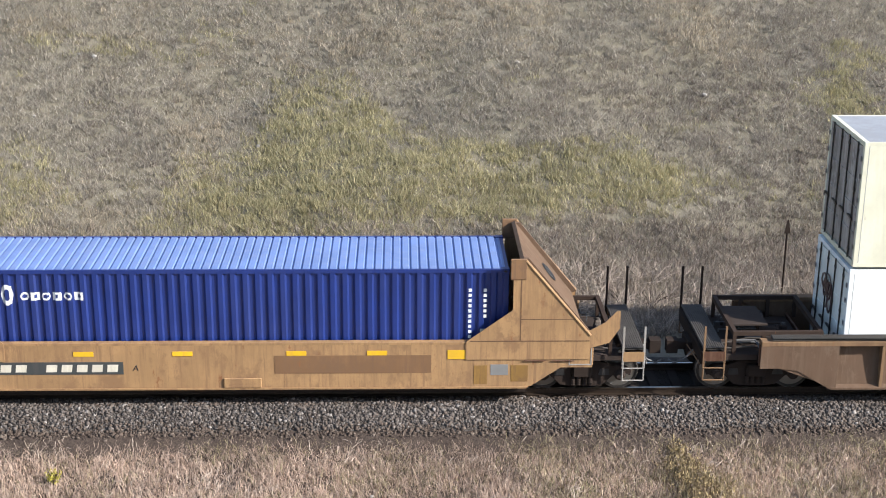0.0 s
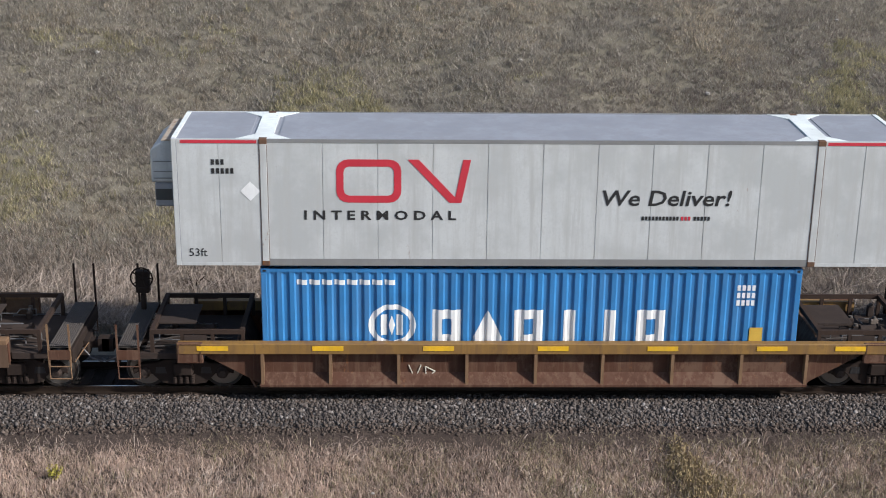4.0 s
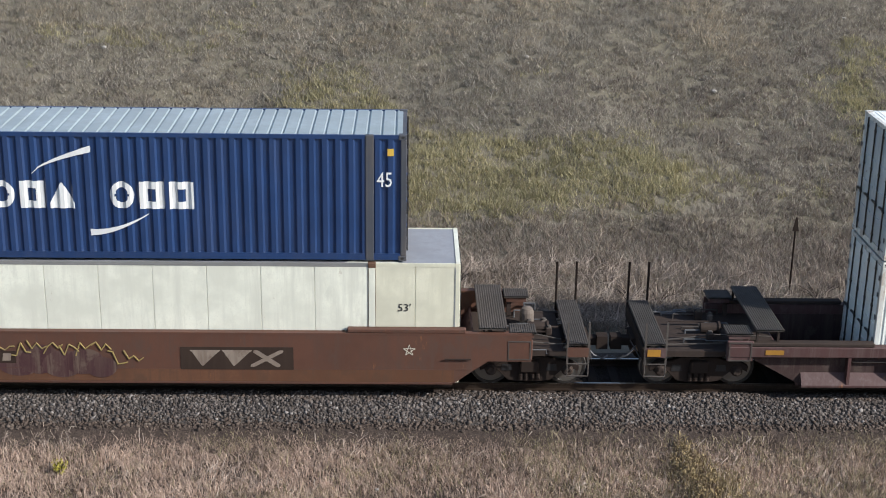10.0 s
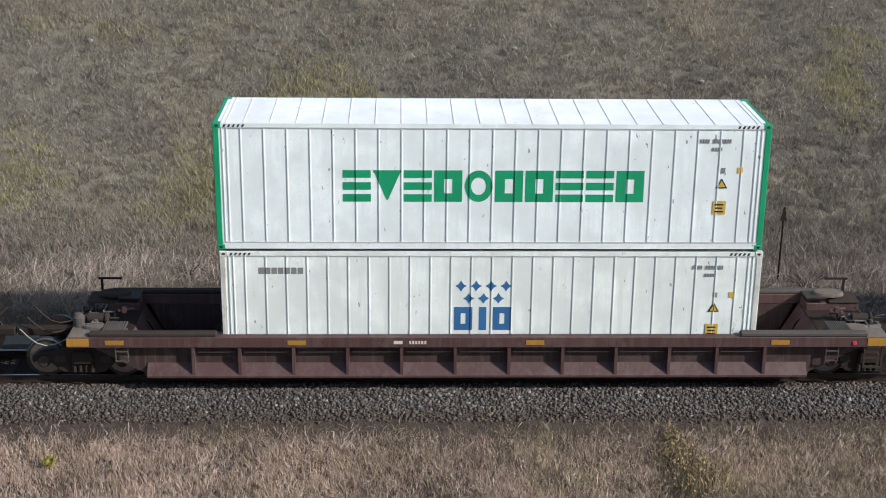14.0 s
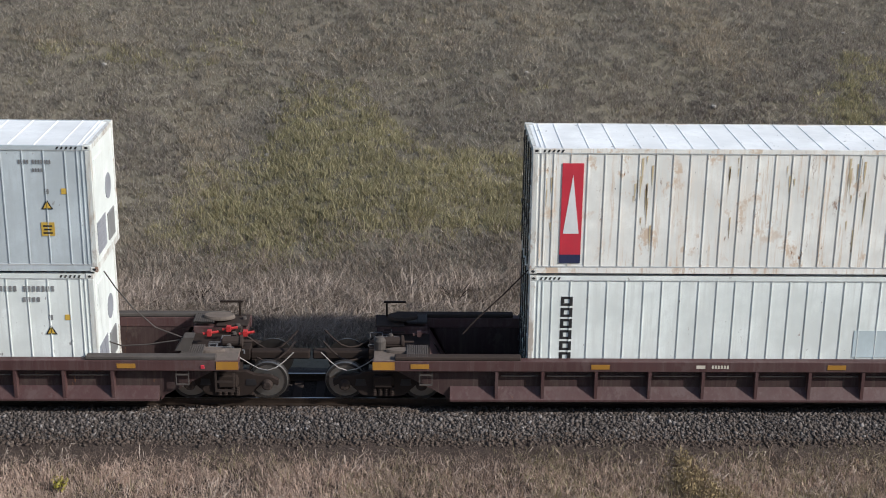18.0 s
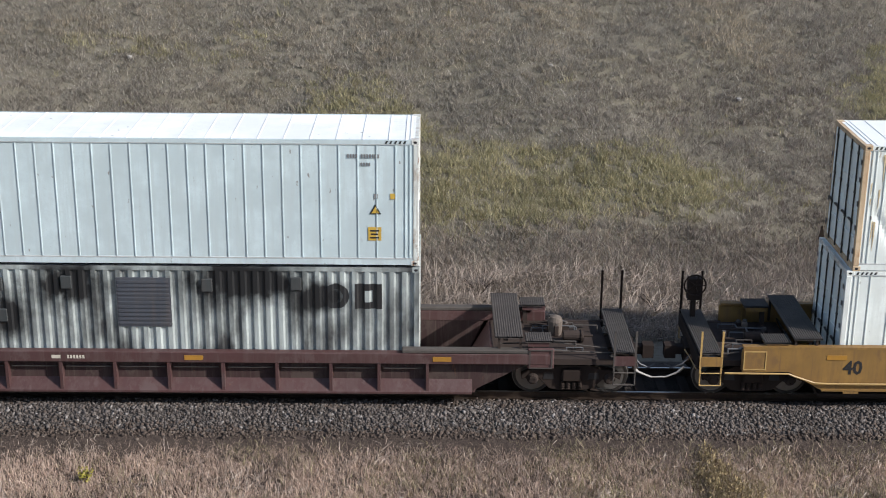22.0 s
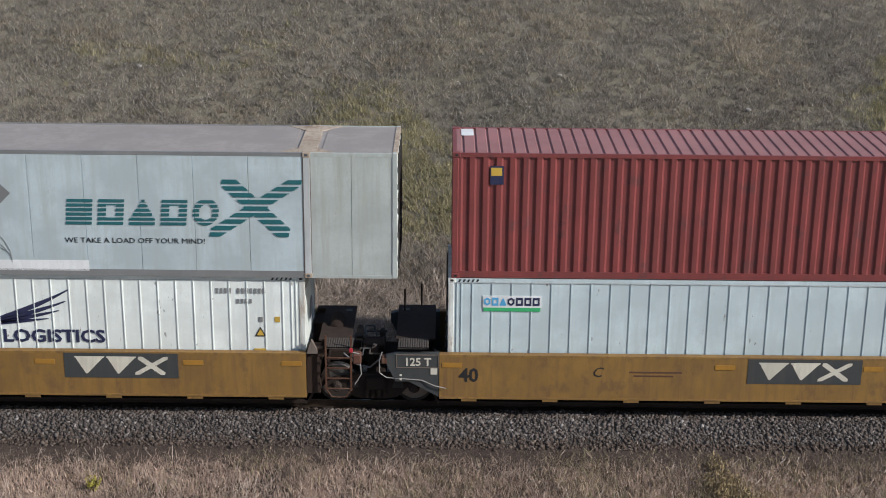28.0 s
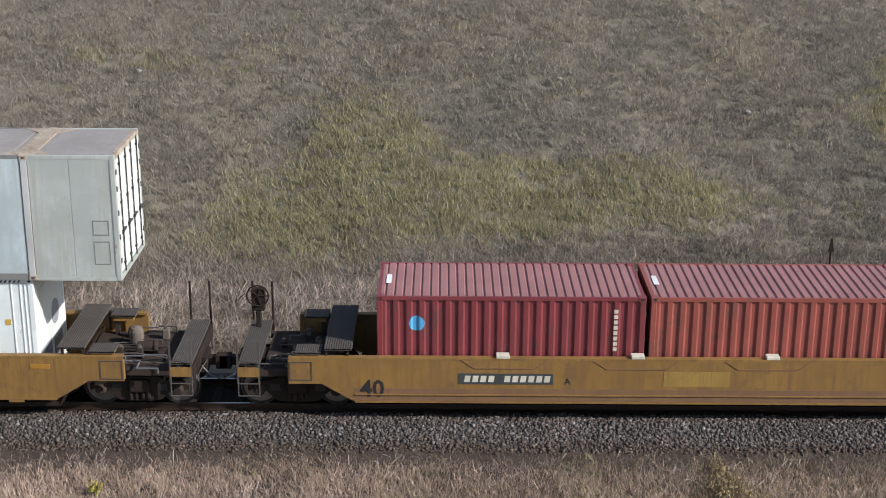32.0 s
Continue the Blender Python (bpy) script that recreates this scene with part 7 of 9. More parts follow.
def cars_d_e():
    car_smooth(53.38, 69.9, 51.65, 71.65, 50.4, 73.0, "brown-red smooth-sided well car with dark mark panels")
    quik(53.66, 3.16, 2.90, M["panel_white"], "white long freight box with teal striped shapes")
    quik(53.66, 0.25, 2.88, M["cream_pale"], "cream-white long freight box with teal striped shapes")
    car_smooth(77.1, 93.32, 75.35, 95.1, 74.1, 96.45, "brown-red smooth-sided well car with scrawled paint", True)
    ob, prof = long_box(77.3, 0.25, 16.154, 2.90, M["cream_pale"], M["roof_grey"], "cream long freight box with a crimson brand panel", post=M["cream_pale"], left="frame", right="door", saddle=M["cream_pale"], end_wall_mat=M["cream"], cage=M["cream_pale"])
    part("brand_panel", bevelled(boxes((3.12, 5.70, -0.004, 0.012, 1.50, 2.42)), 0.003), M["l_crimson"], ob, "crimson brand panel")
    flat = [(0, -0.006), (17, -0.006)]
    marks(ob, "R", 3.32, 1.66, 0.80, 0.64, M["l_white"], flat, name="brand_bar")
    marks(ob, "R", 4.70, 1.66, 0.80, 0.64, M["l_white"], flat, name="brand_bar")
    marks(ob, "D", 4.14, 1.83, 0.55, 0.30, M["l_white"], flat, name="brand_diamond")
    lettering(ob, "TRANSPORT", 3.2, 0.002, 1.18, 0.31, M["l_crimson"], squeeze=1.24, bold=0.012)
    bars(ob, 0.98, 0.003, 2.28, [(0, 0.75), (0.05, 0.6), (0.1, 0.5)], 0.10, M["l_black"], 0.2)
    lettering(ob, "53'", 14.75, 0.002, 1.75, 0.26, M["l_black"])
    L = 13.716
    ob, prof = iso_box(78.52, 3.18, L, 2.896, M["blue_navy"], M["blue_navy"], "navy blue corrugated freight box with white shapes", "folds", 0.29, 0.045, M["post_dark"], left="end", right="door", roof_kind="grooves", roof_pitch=0.31, rail_mat=M["blue_navy"])
    for ch in ob.children:
        if ch.name.startswith("roof"):
            ch.data.materials[0] = M["roof_steel"]
    for x in ((L - 12.192) / 2 + 0.05, L - (L - 12.192) / 2 - 0.05):
        part("lifting_post", bevelled(boxes((x - 0.09, x + 0.09, -0.006, 0.09, 0, 2.89)), 0.01), M["post_dark"], ob)
    marks(ob, "ORA ORR", 4.6, 1.17, 4.45, 0.62, M["l_white"], prof, name="logo_mark")
    for k, (x0, z0) in enumerate(((5.55, 1.95), (6.75, 0.55))):
        bm = bmesh.new()
        n = 9
        for i in range(n):
            xa, xb = x0 + 1.3 * i / n, x0 + 1.3 * (i + 1) / n
            za = z0 + 0.5 * ((i / n) ** 0.6 if k == 0 else (i / n) ** 1.8)
            zb = z0 + 0.5 * (((i + 1) / n) ** 0.6 if k == 0 else ((i + 1) / n) ** 1.8)
            ta, tb = (0.02 + 0.13 * i / n, 0.02 + 0.13 * (i + 1) / n) if k == 0 else (0.15 - 0.13 * i / n, 0.15 - 0.13 * (i + 1) / n)
            ya = yb = 0.005
            v = [bm.verts.new(p) for p in ((xa, ya, za), (xb, yb, zb), (xb, yb, zb + tb), (xa, ya, za + ta))]
            bm.faces.new(v)
        part("logo_arc", bm, M["l_white"], ob, "white curved brush stroke")
    part("notice", boxes((1.12, 1.42, -0.002, 0.012, 0.62, 0.98)), M["l_yellow"], ob, "yellow notice")
    lettering(ob, "45", L - 0.66, 0.004, 1.72, 0.48, M["l_white"], squeeze=0.75)
    part("plate", boxes((L - 0.42, L - 0.28, 0.002, 0.012, 2.42, 2.58)), M["l_yellow"], ob)


F0, FP = 101.34, 21.74


def car_f(n):
    la, lb = F0 + FP * n, F0 + FP * n + 15.12
    sa, sb = la - 1.76, lb + 1.83
    rows = [la + 1.06, la + 2.11] + [la + 3.33 + 1.225 * k for k in range(8)] + [la + 13.0, la + 14.1]
    car = well_car("five joined well cars", "dark maroon ribbed well car unit", la, lb, sa, sb, 1.24, 0.25, 0.99, M["maroon"], "ribbed", rows)
    well_end(car, la, -1, M["maroon"], 1.0)
    well_end(car, lb, 1, M["maroon"], 1.0)
    for x0, x1 in ((sa - 0.0, la + 1.6), (lb - 1.6, sb)):
        for y0, y1 in both(-0.24, -0.03):
            part("loading_sill", bevelled(boxes((x0 + 0.5 if x0 < la else x0, x1 if x0 < la else x1 - 0.5, y0, y1, 1.245, 1.34)), 0.02), M["grate"] if x0 > la else M["deck"], car)
    for rib_a, rib_b in zip(rows, rows[1:]):
        part("side_pipe", tube(bmesh.new(), (rib_a + 0.1, -0.13, 0.84), (rib_b - 0.1, -0.13, 0.84), 0.016), M["grate"], car)
    if n == 3:
        for xs in ([(180.62, 3.05), (180.9, 2.85), (181.25, 2.44), (181.6, 1.95), (181.92, 1.5), (182.4, 1.3)], [(168.3, 3.25), (167.75, 2.65), (167.15, 2.05), (166.85, 1.7)]):
            part("loose_strap", pipe(bmesh.new(), [(x, 0.3, z) for x, z in xs], 0.017), M["deck"], car, "loose hanging strap")
    if n == 2:
        for xs in ([(158.78, 3.2), (159.02, 2.8), (159.38, 2.32), (159.86, 1.85), (160.55, 1.57)], [(158.8, 1.5), (159.07, 1.4), (159.65, 1.43), (160.29, 1.53), (160.55, 1.57)]):
            part("loose_strap", pipe(bmesh.new(), [(x, 0.25, z) for x, z in xs], 0.016), M["grate"], car, "loose hanging strap")
        bm = bmesh.new()
        prism(bm, [(160.3, 1.34), (160.62, 1.34), (160.74, 1.66), (160.5, 1.66)], 0.1, 0.42)
        part("strap_anchor", bm, M["grate"], car, "dusty strap anchor")
    yellow_marks(car, [la + 3.2 + 5.4 * k for k in range(2)] + [lb - 0.9, la - 0.9], 1.06, 0.42, M["dull_orange"])
    bars(car, la + 5.6, NEAR - 0.001, 1.08, [(0, 0.2), (0.32, 0.001)], 0.08, M["l_cream"])
    bars(car, la + 5.95, NEAR - 0.001, 1.08, [(0, 0.42)], 0.08, M["l_cream"])
    if n == 0:
        coupled_end(car, sa, la, la - 3.7, -1, M["maroon"], "box", rail_mat=M["grate"], walk_at=0.5)
        part("side_mark", boxes((la - 3.6, la - 3.3, NEAR - 0.012, NEAR, 1.0, 1.17)), M["dull_orange"], car, "orange reflective strip")
        truck(car, la - 2.3)
    else:
        joint_end(car, la, sa, -1)
        truck(car, la - 1.53)
    if n == 4:
        coupled_end(car, sb, lb, lb + 3.75, 1, M["maroon"], "tank", rail_mat=M["grate"], walk_at=0.5)
        for k in range(3):
            xs = [(206.93, 1.12), (207.05, 0.9), (207.2, 0.76), (207.5, 0.63), (207.85, 0.64), (208.1, 0.75), (208.25, 0.9)]
            part("air_hose", pipe(bmesh.new(), [(x + 0.03 * k, -0.06 + 0.07 * k, z - 0.03 * k) for x, z in xs], 0.017), M["l_hose"], car, "pale sagging air hose")
        truck(car, lb + 2.3)
    else:
        joint_end(car, lb, sb, 1)
        truck(car, lb + 1.53)
    return settled(car, (la + lb) / 2)


def joint_end(car, x_low, x_side, d):
    """The inner end of a joined unit: plates over the truck, brake gear, hoses and the drawbar's half."""
    def bx(a, b):
        return (min(a, b), max(a, b))
    r = random.Random(round(x_low * 10))
    part("centre_sill", boxes((*bx(x_low + d * 0.5, x_side + d * 0.12), 0.92, 1.52, 0.78, 1.04)), M["dark"], car)
    part("drawbar", bevelled(boxes((*bx(x_side + d * 0.12, x_side + d * (1.52 if d > 0 else 1.45)), 1.1, 1.34, 0.72, 0.92)), 0.03), M["dark"], car, "dark solid drawbar")
    for k, (y0, y1) in enumerate(both(-0.22, 0.50)):
        part("corner_plate", bevelled(boxes((*bx(x_low + d * 1.05, x_side - d * 0.02), y0, y1, 1.21, 1.25)), 0.01), M["tan_plate"] if k == 0 else M["deck"], car, "dusty tan corner plate")
        part("corner_beam", bevelled(boxes((*bx(x_low + d * 0.5, x_side - d * 0.04), y0 + 0.03, y1 - 0.05, 0.97, 1.205)), 0.02), M["maroon"], car)
        bm = bmesh.new()
        grating(bm, *bx(x_low + d * 0.5, x_low + d * 1.0), y0, y1, 1.34, "y")
        part("side_step", bm, M["grate"], car, "grey slotted step")
        yc = 2.25 if k else 0.3
        bm = bmesh.new()
        lathe(bm, [(0.02, 0.05), (0.26, 0.045), (0.28, 0.0), (0.28, -0.04)], (0, 0, 0), "z", 18)
        bm.transform(Matrix.Translation((x_low + d * 1.1, yc, 1.36 if k else 1.27)) @ Matrix.Diagonal((1.35, 0.8 if k else 0.45, 1, 1)))
        part("reservoir_lid", bm, M["tan_plate"] if d > 0 or k == 0 else M["deck"], car, "dusty oval lid")
    part("deck", boxes((*bx(x_low + d * 0.45, x_side - d * 0.2), 0.5, 1.94, 0.98, 1.03)), M["dark"], car, "dark steel deck")
    part("side_mark", boxes((*bx(x_side - d * 0.5, x_side), NEAR - 0.012, NEAR, 1.03, 1.22)), M["dull_orange"], car, "orange reflective strip")
    part("far_post", boxes((*bx(x_side - d * 0.3, x_side - d * 0.25), 2.55, 2.6, 1.0, 1.62), (*bx(x_side - d * 0.75, x_side - d * 0.2), 2.54, 2.6, 1.6, 1.64)), M["dark"], car)
    if d > 0:
        part("tail_reflector", bevelled(boxes((x_side - 0.85, x_side - 0.76, NEAR - 0.02, NEAR, 1.05, 1.14)), 0.01), M["l_red"], car, "small red reflector")
    else:
        bm = bmesh.new()
        lathe(bm, [(0.03, 0.0), (0.13, 0.01), (0.14, 0.22), (0.09, 0.30), (0.02, 0.32)], (x_side + 0.15, 0.45, 1.25), "z", 14)
        part("air_valve", bm, M["grate"], car, "dusty round air valve")
    brake_gear(car, x_low + d * 0.9, x_side + d * 0.15, 1.03, round(x_low * 7), False)
    red = abs(x_low - 159.94) < 1
    for k in range(3 if red else 1):
        x, y = x_low + d * (0.85 + 0.42 * k), 1.15 + 0.28 * (k % 2)
        bm = tube(bmesh.new(), (x, y, 1.34), (x + 0.36, y + 0.06, 1.37), 0.034)
        box(bm, x + 0.1, x + 0.2, y - 0.05, y + 0.08, 1.29, 1.42)
        part("cut_out_handle", bm, M["safety_red"] if red else M["maroon"], car, "red valve handle" if red else "")
    for k in range(3):
        bm = bmesh.new()
        y, x0, sag = 0.35 + 0.7 * k, x_side - d * 0.2, r.uniform(0.18, 0.34)
        pts = [(x0 + d * 0.2 * i, y + 0.1 * math.sin(i), 1.18 - 1.5 * sag * math.sin(math.pi * i / 7)) for i in range(8)]
        pipe(bm, pts, 0.022 if k else 0.014)
        part("air_hose", bm, M["deck"] if k else M["l_hose"], car, "sagging air hose")
    if d > 0:
        part("side_ladder", boxes((x_side - 0.55, x_side - 0.1, -0.2, -0.16, 0.45, 0.5), (x_side - 0.55, x_side - 0.1, -0.2, -0.16, 0.68, 0.72), (x_side - 0.55, x_side - 0.51, -0.2, -0.16, 0.45, 1.0), (x_side - 0.14, x_side - 0.1, -0.2, -0.16, 0.45, 1.0)), M["deck"], car)
    bm = boxes((x_low + d * 0.55 - 0.15, x_low + d * 0.55 + 0.15, -0.2, -0.17, 0.62, 0.65), (x_low + d * 0.55 - 0.15, x_low + d * 0.55 + 0.15, -0.2, -0.17, 0.86, 0.89))
    for x in (x_low + d * 0.55 - 0.15, x_low + d * 0.55 + 0.13):
        box(bm, x, x + 0.02, -0.2, -0.17, 0.65, 1.0)
    part("step_iron", bm, M["grate"], car, "small square step iron")


def reefer(X, z, label, wall=None, roof=None, frame_mat=None, pitch=0.48, h=2.896, L=12.192, warn=True, code=0.72, dent=None, notice=True):
    wall = wall or M["white"]
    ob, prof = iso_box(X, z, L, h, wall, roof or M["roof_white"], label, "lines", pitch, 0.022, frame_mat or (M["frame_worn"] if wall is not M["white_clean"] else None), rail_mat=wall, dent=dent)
    hazard_ticks(ob, L, h)
    serial(ob, L - 0.85 - code, h - 0.42, code, tall=0.085 + 0.07 * (code - 0.6))
    if warn:
        warning_set(ob, L - 1.05, 0, h, notice)
    return ob, prof


def rust_runs(ob, seed, spans, top, y=0.011):
    """Thin rust runs that bleed down a wall from a seam: spans are from, to and how many."""
    r = random.Random(seed)
    for x0, x1, n in spans:
        for _ in range(n):
            x, l, w, z = r.uniform(x0, x1), r.uniform(0.12, 0.7), r.uniform(0.008, 0.03), top - r.uniform(0, 1.0) ** 1.5 * 1.7
            bm = bmesh.new()
            pts = [(x - w, z), (x + w * 0.8, z + 0.02)]
            for k in range(1, 4):
                pts.append((x + w * (0.8 - 0.22 * k) + r.uniform(-0.008, 0.008), z - l * k / 4))
            pts.append((x, z - l))
            for k in range(3, 0, -1):
                pts.append((x - w * (0.9 - 0.2 * k) + r.uniform(-0.008, 0.008), z - l * k / 4))
            prism(bm, pts, y, y + 0.002)
            bmesh.ops.recalc_face_normals(bm, faces=bm.faces)
            part("rust_run", bm, M["rust_bleed"], ob, "rust run down the wall")


def sea(ob, x, z):
    part("brand_label", boxes((x, x + 1.32, 0.0, 0.012, z, z + 0.28)), M["l_white"], ob, "white brand label")
    flat = [(0, -0.002), (13, -0.002)]
    marks(ob, "ORA", x + 0.03, z + 0.05, 0.5, 0.19, M["l_sky"], flat, name="brand_bar")
    marks(ob, "ORRR", x + 0.56, z + 0.05, 0.72, 0.19, M["l_navy"], flat, name="brand_bar")
    part("brand_stripe", boxes((x + 0.02, x + 1.3, -0.002, 0.01, z - 0.09, z)), M["l_lime"], ob, "green stripe")


def wing(ob, x, z, w):
    """A navy winged emblem: long feathers that sweep up from a point."""
    flat = 0.004
    for k, (reach, rise, drop) in enumerate(((1.0, 0.80, 0.0), (0.96, 0.56, 0.06), (0.88, 0.36, 0.10), (0.76, 0.18, 0.12))):
        bm = bmesh.new()
        n, prev = 12, None
        for i in range(n + 1):
            u = i / n
            px = x + w * (0.22 + 0.78 * reach * u)
            pz = z - drop * 0.6 + rise * (0.35 * u + 0.65 * u * u)
            t = 0.014 + 0.10 * math.sin(math.pi * min(1.0, u * 1.02)) * (1 - 0.35 * k / 3)
            cur = (bm.verts.new((px, flat, pz)), bm.verts.new((px - 0.04 * u, flat, pz + t)))
            if prev:
                bm.faces.new([prev[0], cur[0], cur[1], prev[1]])
            prev = cur
        part("wing_feather", bm, M["l_navy"], ob, "navy feather stroke")


def boxes_f():
    top = 3.262
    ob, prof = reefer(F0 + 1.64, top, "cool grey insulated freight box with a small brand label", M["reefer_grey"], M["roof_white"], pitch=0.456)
    sea(ob, 0.75, 2.28)
    ob, prof = reefer(F0 + 1.64, 0.32, "white insulated freight box with blue emblem shapes", pitch=0.35, code=1.0, notice=False)
    marks(ob, "Q", 2.75, 1.05, 1.05, 1.0, M["l_blue"], prof, name="emblem")
    marks(ob, "BDB", 2.98, 1.3, 0.5, 0.5, M["l_blue"], prof, name="emblem_bar")
    marks(ob, "RARIIR", 4.0, 1.14, 5.5, 0.80, M["l_blue"], prof, gap=0.28, name="logo_mark")
    marks(ob, "BBBIBBBBBBBIBB", 0.55, 2.46, 1.4, 0.075, M["l_black"], prof, gap=0.4, name="web_bar")
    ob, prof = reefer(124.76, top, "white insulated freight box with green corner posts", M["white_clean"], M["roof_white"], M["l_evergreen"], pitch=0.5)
    marks(ob, "EVERORREER", 2.8, 1.12, 6.65, 0.72, M["l_evergreen"], prof, gap=0.08, name="logo_mark", label="green logo shapes")
    ob, prof = reefer(124.8, 0.32, "off-white insulated freight box with blue stars", pitch=0.47)
    for r, n in enumerate((4, 3)):
        marks(ob, "****"[:n], 5.28 + 0.18 * r, 1.95 - 0.30 * r, 1.26 - 0.35 * r, 0.24, M["l_blue"], prof, gap=0.3, name="star_row", label="small blue stars")
    marks(ob, "RIR", 5.25, 1.0, 1.3, 0.56, M["l_blue"], prof, gap=0.06, name="logo_mark")
    marks(ob, "BBBBBBB", 0.85, 2.36, 1.0, 0.15, M["l_grey"], prof, name="web_bar")
    ob, prof = reefer(146.52, top, "cool grey insulated freight box with a small brand label", M["reefer_grey"], M["roof_white"], pitch=0.456)
    sea(ob, 0.75, 2.28)
    ob, prof = reefer(146.4, 0.32, "cream-white insulated freight box with a navy winged emblem", M["white"], pitch=0.456, code=1.25, notice=False)
    wing(ob, 4.4, 1.66, 2.7)
    marks(ob, "RVR", 4.35, 1.20, 0.95, 0.28, M["l_navy"], prof, name="logo_mark")
    lettering(ob, "LOGISTICS", 5.42, 0.004, 1.20, 0.42, M["l_navy"], squeeze=1.16, bold=0.012)
    lettering(ob, "& MEGACARRIER", 4.7, 0.004, 0.94, 0.23, M["l_navy"], squeeze=1.42, bold=0.008)
    ob, prof = reefer(168.3, top, "rust-streaked white insulated freight box with a red panel", M["white_rusty"], M["roof_white"], pitch=0.375, notice=False)
    rust_runs(ob, 19, [(2.2, 2.7, 14), (4.2, 4.6, 5), (5.6, 5.9, 3), (6.9, 7.4, 14), (8.6, 9.4, 7), (0.2, 0.5, 4), (10.2, 11.6, 5)], 2.72)
    part("brand_panel", boxes((0.66, 1.13, 0.0, 0.012, 0.30, 2.56)), M["l_red"], ob, "upright crimson panel")
    part("brand_foot", boxes((0.66, 1.13, -0.003, 0.012, 0.26, 0.46)), M["l_navy"], ob)
    bm = bmesh.new()
    prism(bm, [(0.72, 0.95), (1.07, 0.95), (0.9, 2.3)], -0.005, 0.005)
    part("brand_spire", bm, M["l_white"], ob, "white spire shape")
    ob, prof = reefer(168.32, 0.32, "white insulated freight box with an upright row of bars", M["white"], M["roof_white"], pitch=0.42, warn=False)
    for k in range(6):
        marks(ob, "R", 0.72, 2.18 - 0.27 * k, 0.27, 0.22, M["l_black"], prof, name="brand_bar")
    part("repaired_patch", boxes((7.45, 8.6, 0.006, 0.013, 0.95, 1.6)), M["reefer_pale"], ob, "pale grey repaired patch")
    ob, prof = reefer(190.0, top, "pale insulated freight box with an upright navy label", M["reefer_pale"], M["roof_white"], pitch=0.41, warn=False)
    part("brand_panel", boxes((0.95, 1.35, 0.0, 0.012, 0.45, 2.08)), M["l_blue"], ob, "upright blue label")
    flat = [(0, -0.004), (13, -0.004)]
    for k in range(6):
        marks(ob, "OROROR"[k], 1.03, 1.78 - 0.25 * k, 0.24, 0.19, M["l_white"], flat, name="brand_bar")
    marks(ob, "C", 0.95, 2.12, 0.38, 0.3, M["l_white"], flat, name="brand_label")
    warning_set(ob, 11.2, -0.25, 2.9)
    ob, prof = iso_box(190.02, 0.32, 12.192, 2.896, M["steel_worn"], M["roof_grey"], "sooty bare corrugated freight box with louvres", "folds", 0.28, 0.045, left="end", right="end", roof_kind="grooves", roof_pitch=0.3)
    marks(ob, "BBBB", 0.25, 2.45, 0.55, 0.16, M["l_black"], prof, name="code_bar")
    marks(ob, "BBBB", 0.25, 2.2, 0.4, 0.16, M["l_black"], prof, name="code_bar")
    bm = boxes((5.38, 6.6, -0.004, 0.06, 1.45, 2.62))
    for k in range(11):
        box(bm, 5.42, 6.56, -0.02, 0.0, 1.5 + 0.1 * k, 1.55 + 0.1 * k)
    part("louvre", bm, M["post_dark"], ob, "dark louvred hatch")
    diamond(ob, 1.62, 1.42, 0.3, M["slate"], 0.0)
    for end in [c for c in ob.children if c.name.startswith("end_panel")][1:]:
        end.data.materials[0] = M["frame_worn"]
    marks(ob, "OR", 10.0, 1.9, 1.35, 0.6, M["l_black"], prof, name="logo_mark")
    for x, z in ((2.6, 2.3), (2.65, 1.55), (4.15, 2.35), (7.3, 2.3), (9.3, 2.35)):
        part("valve_box", bevelled(boxes((x, x + 0.24, -0.03, 0.05, z, z + 0.3)), 0.01), M["slate"], ob)


G0 = [211.4, 227.09, 242.43, 257.92, 273.46]
GE = [224.0, 239.4, 254.9, 270.44, 286.16]


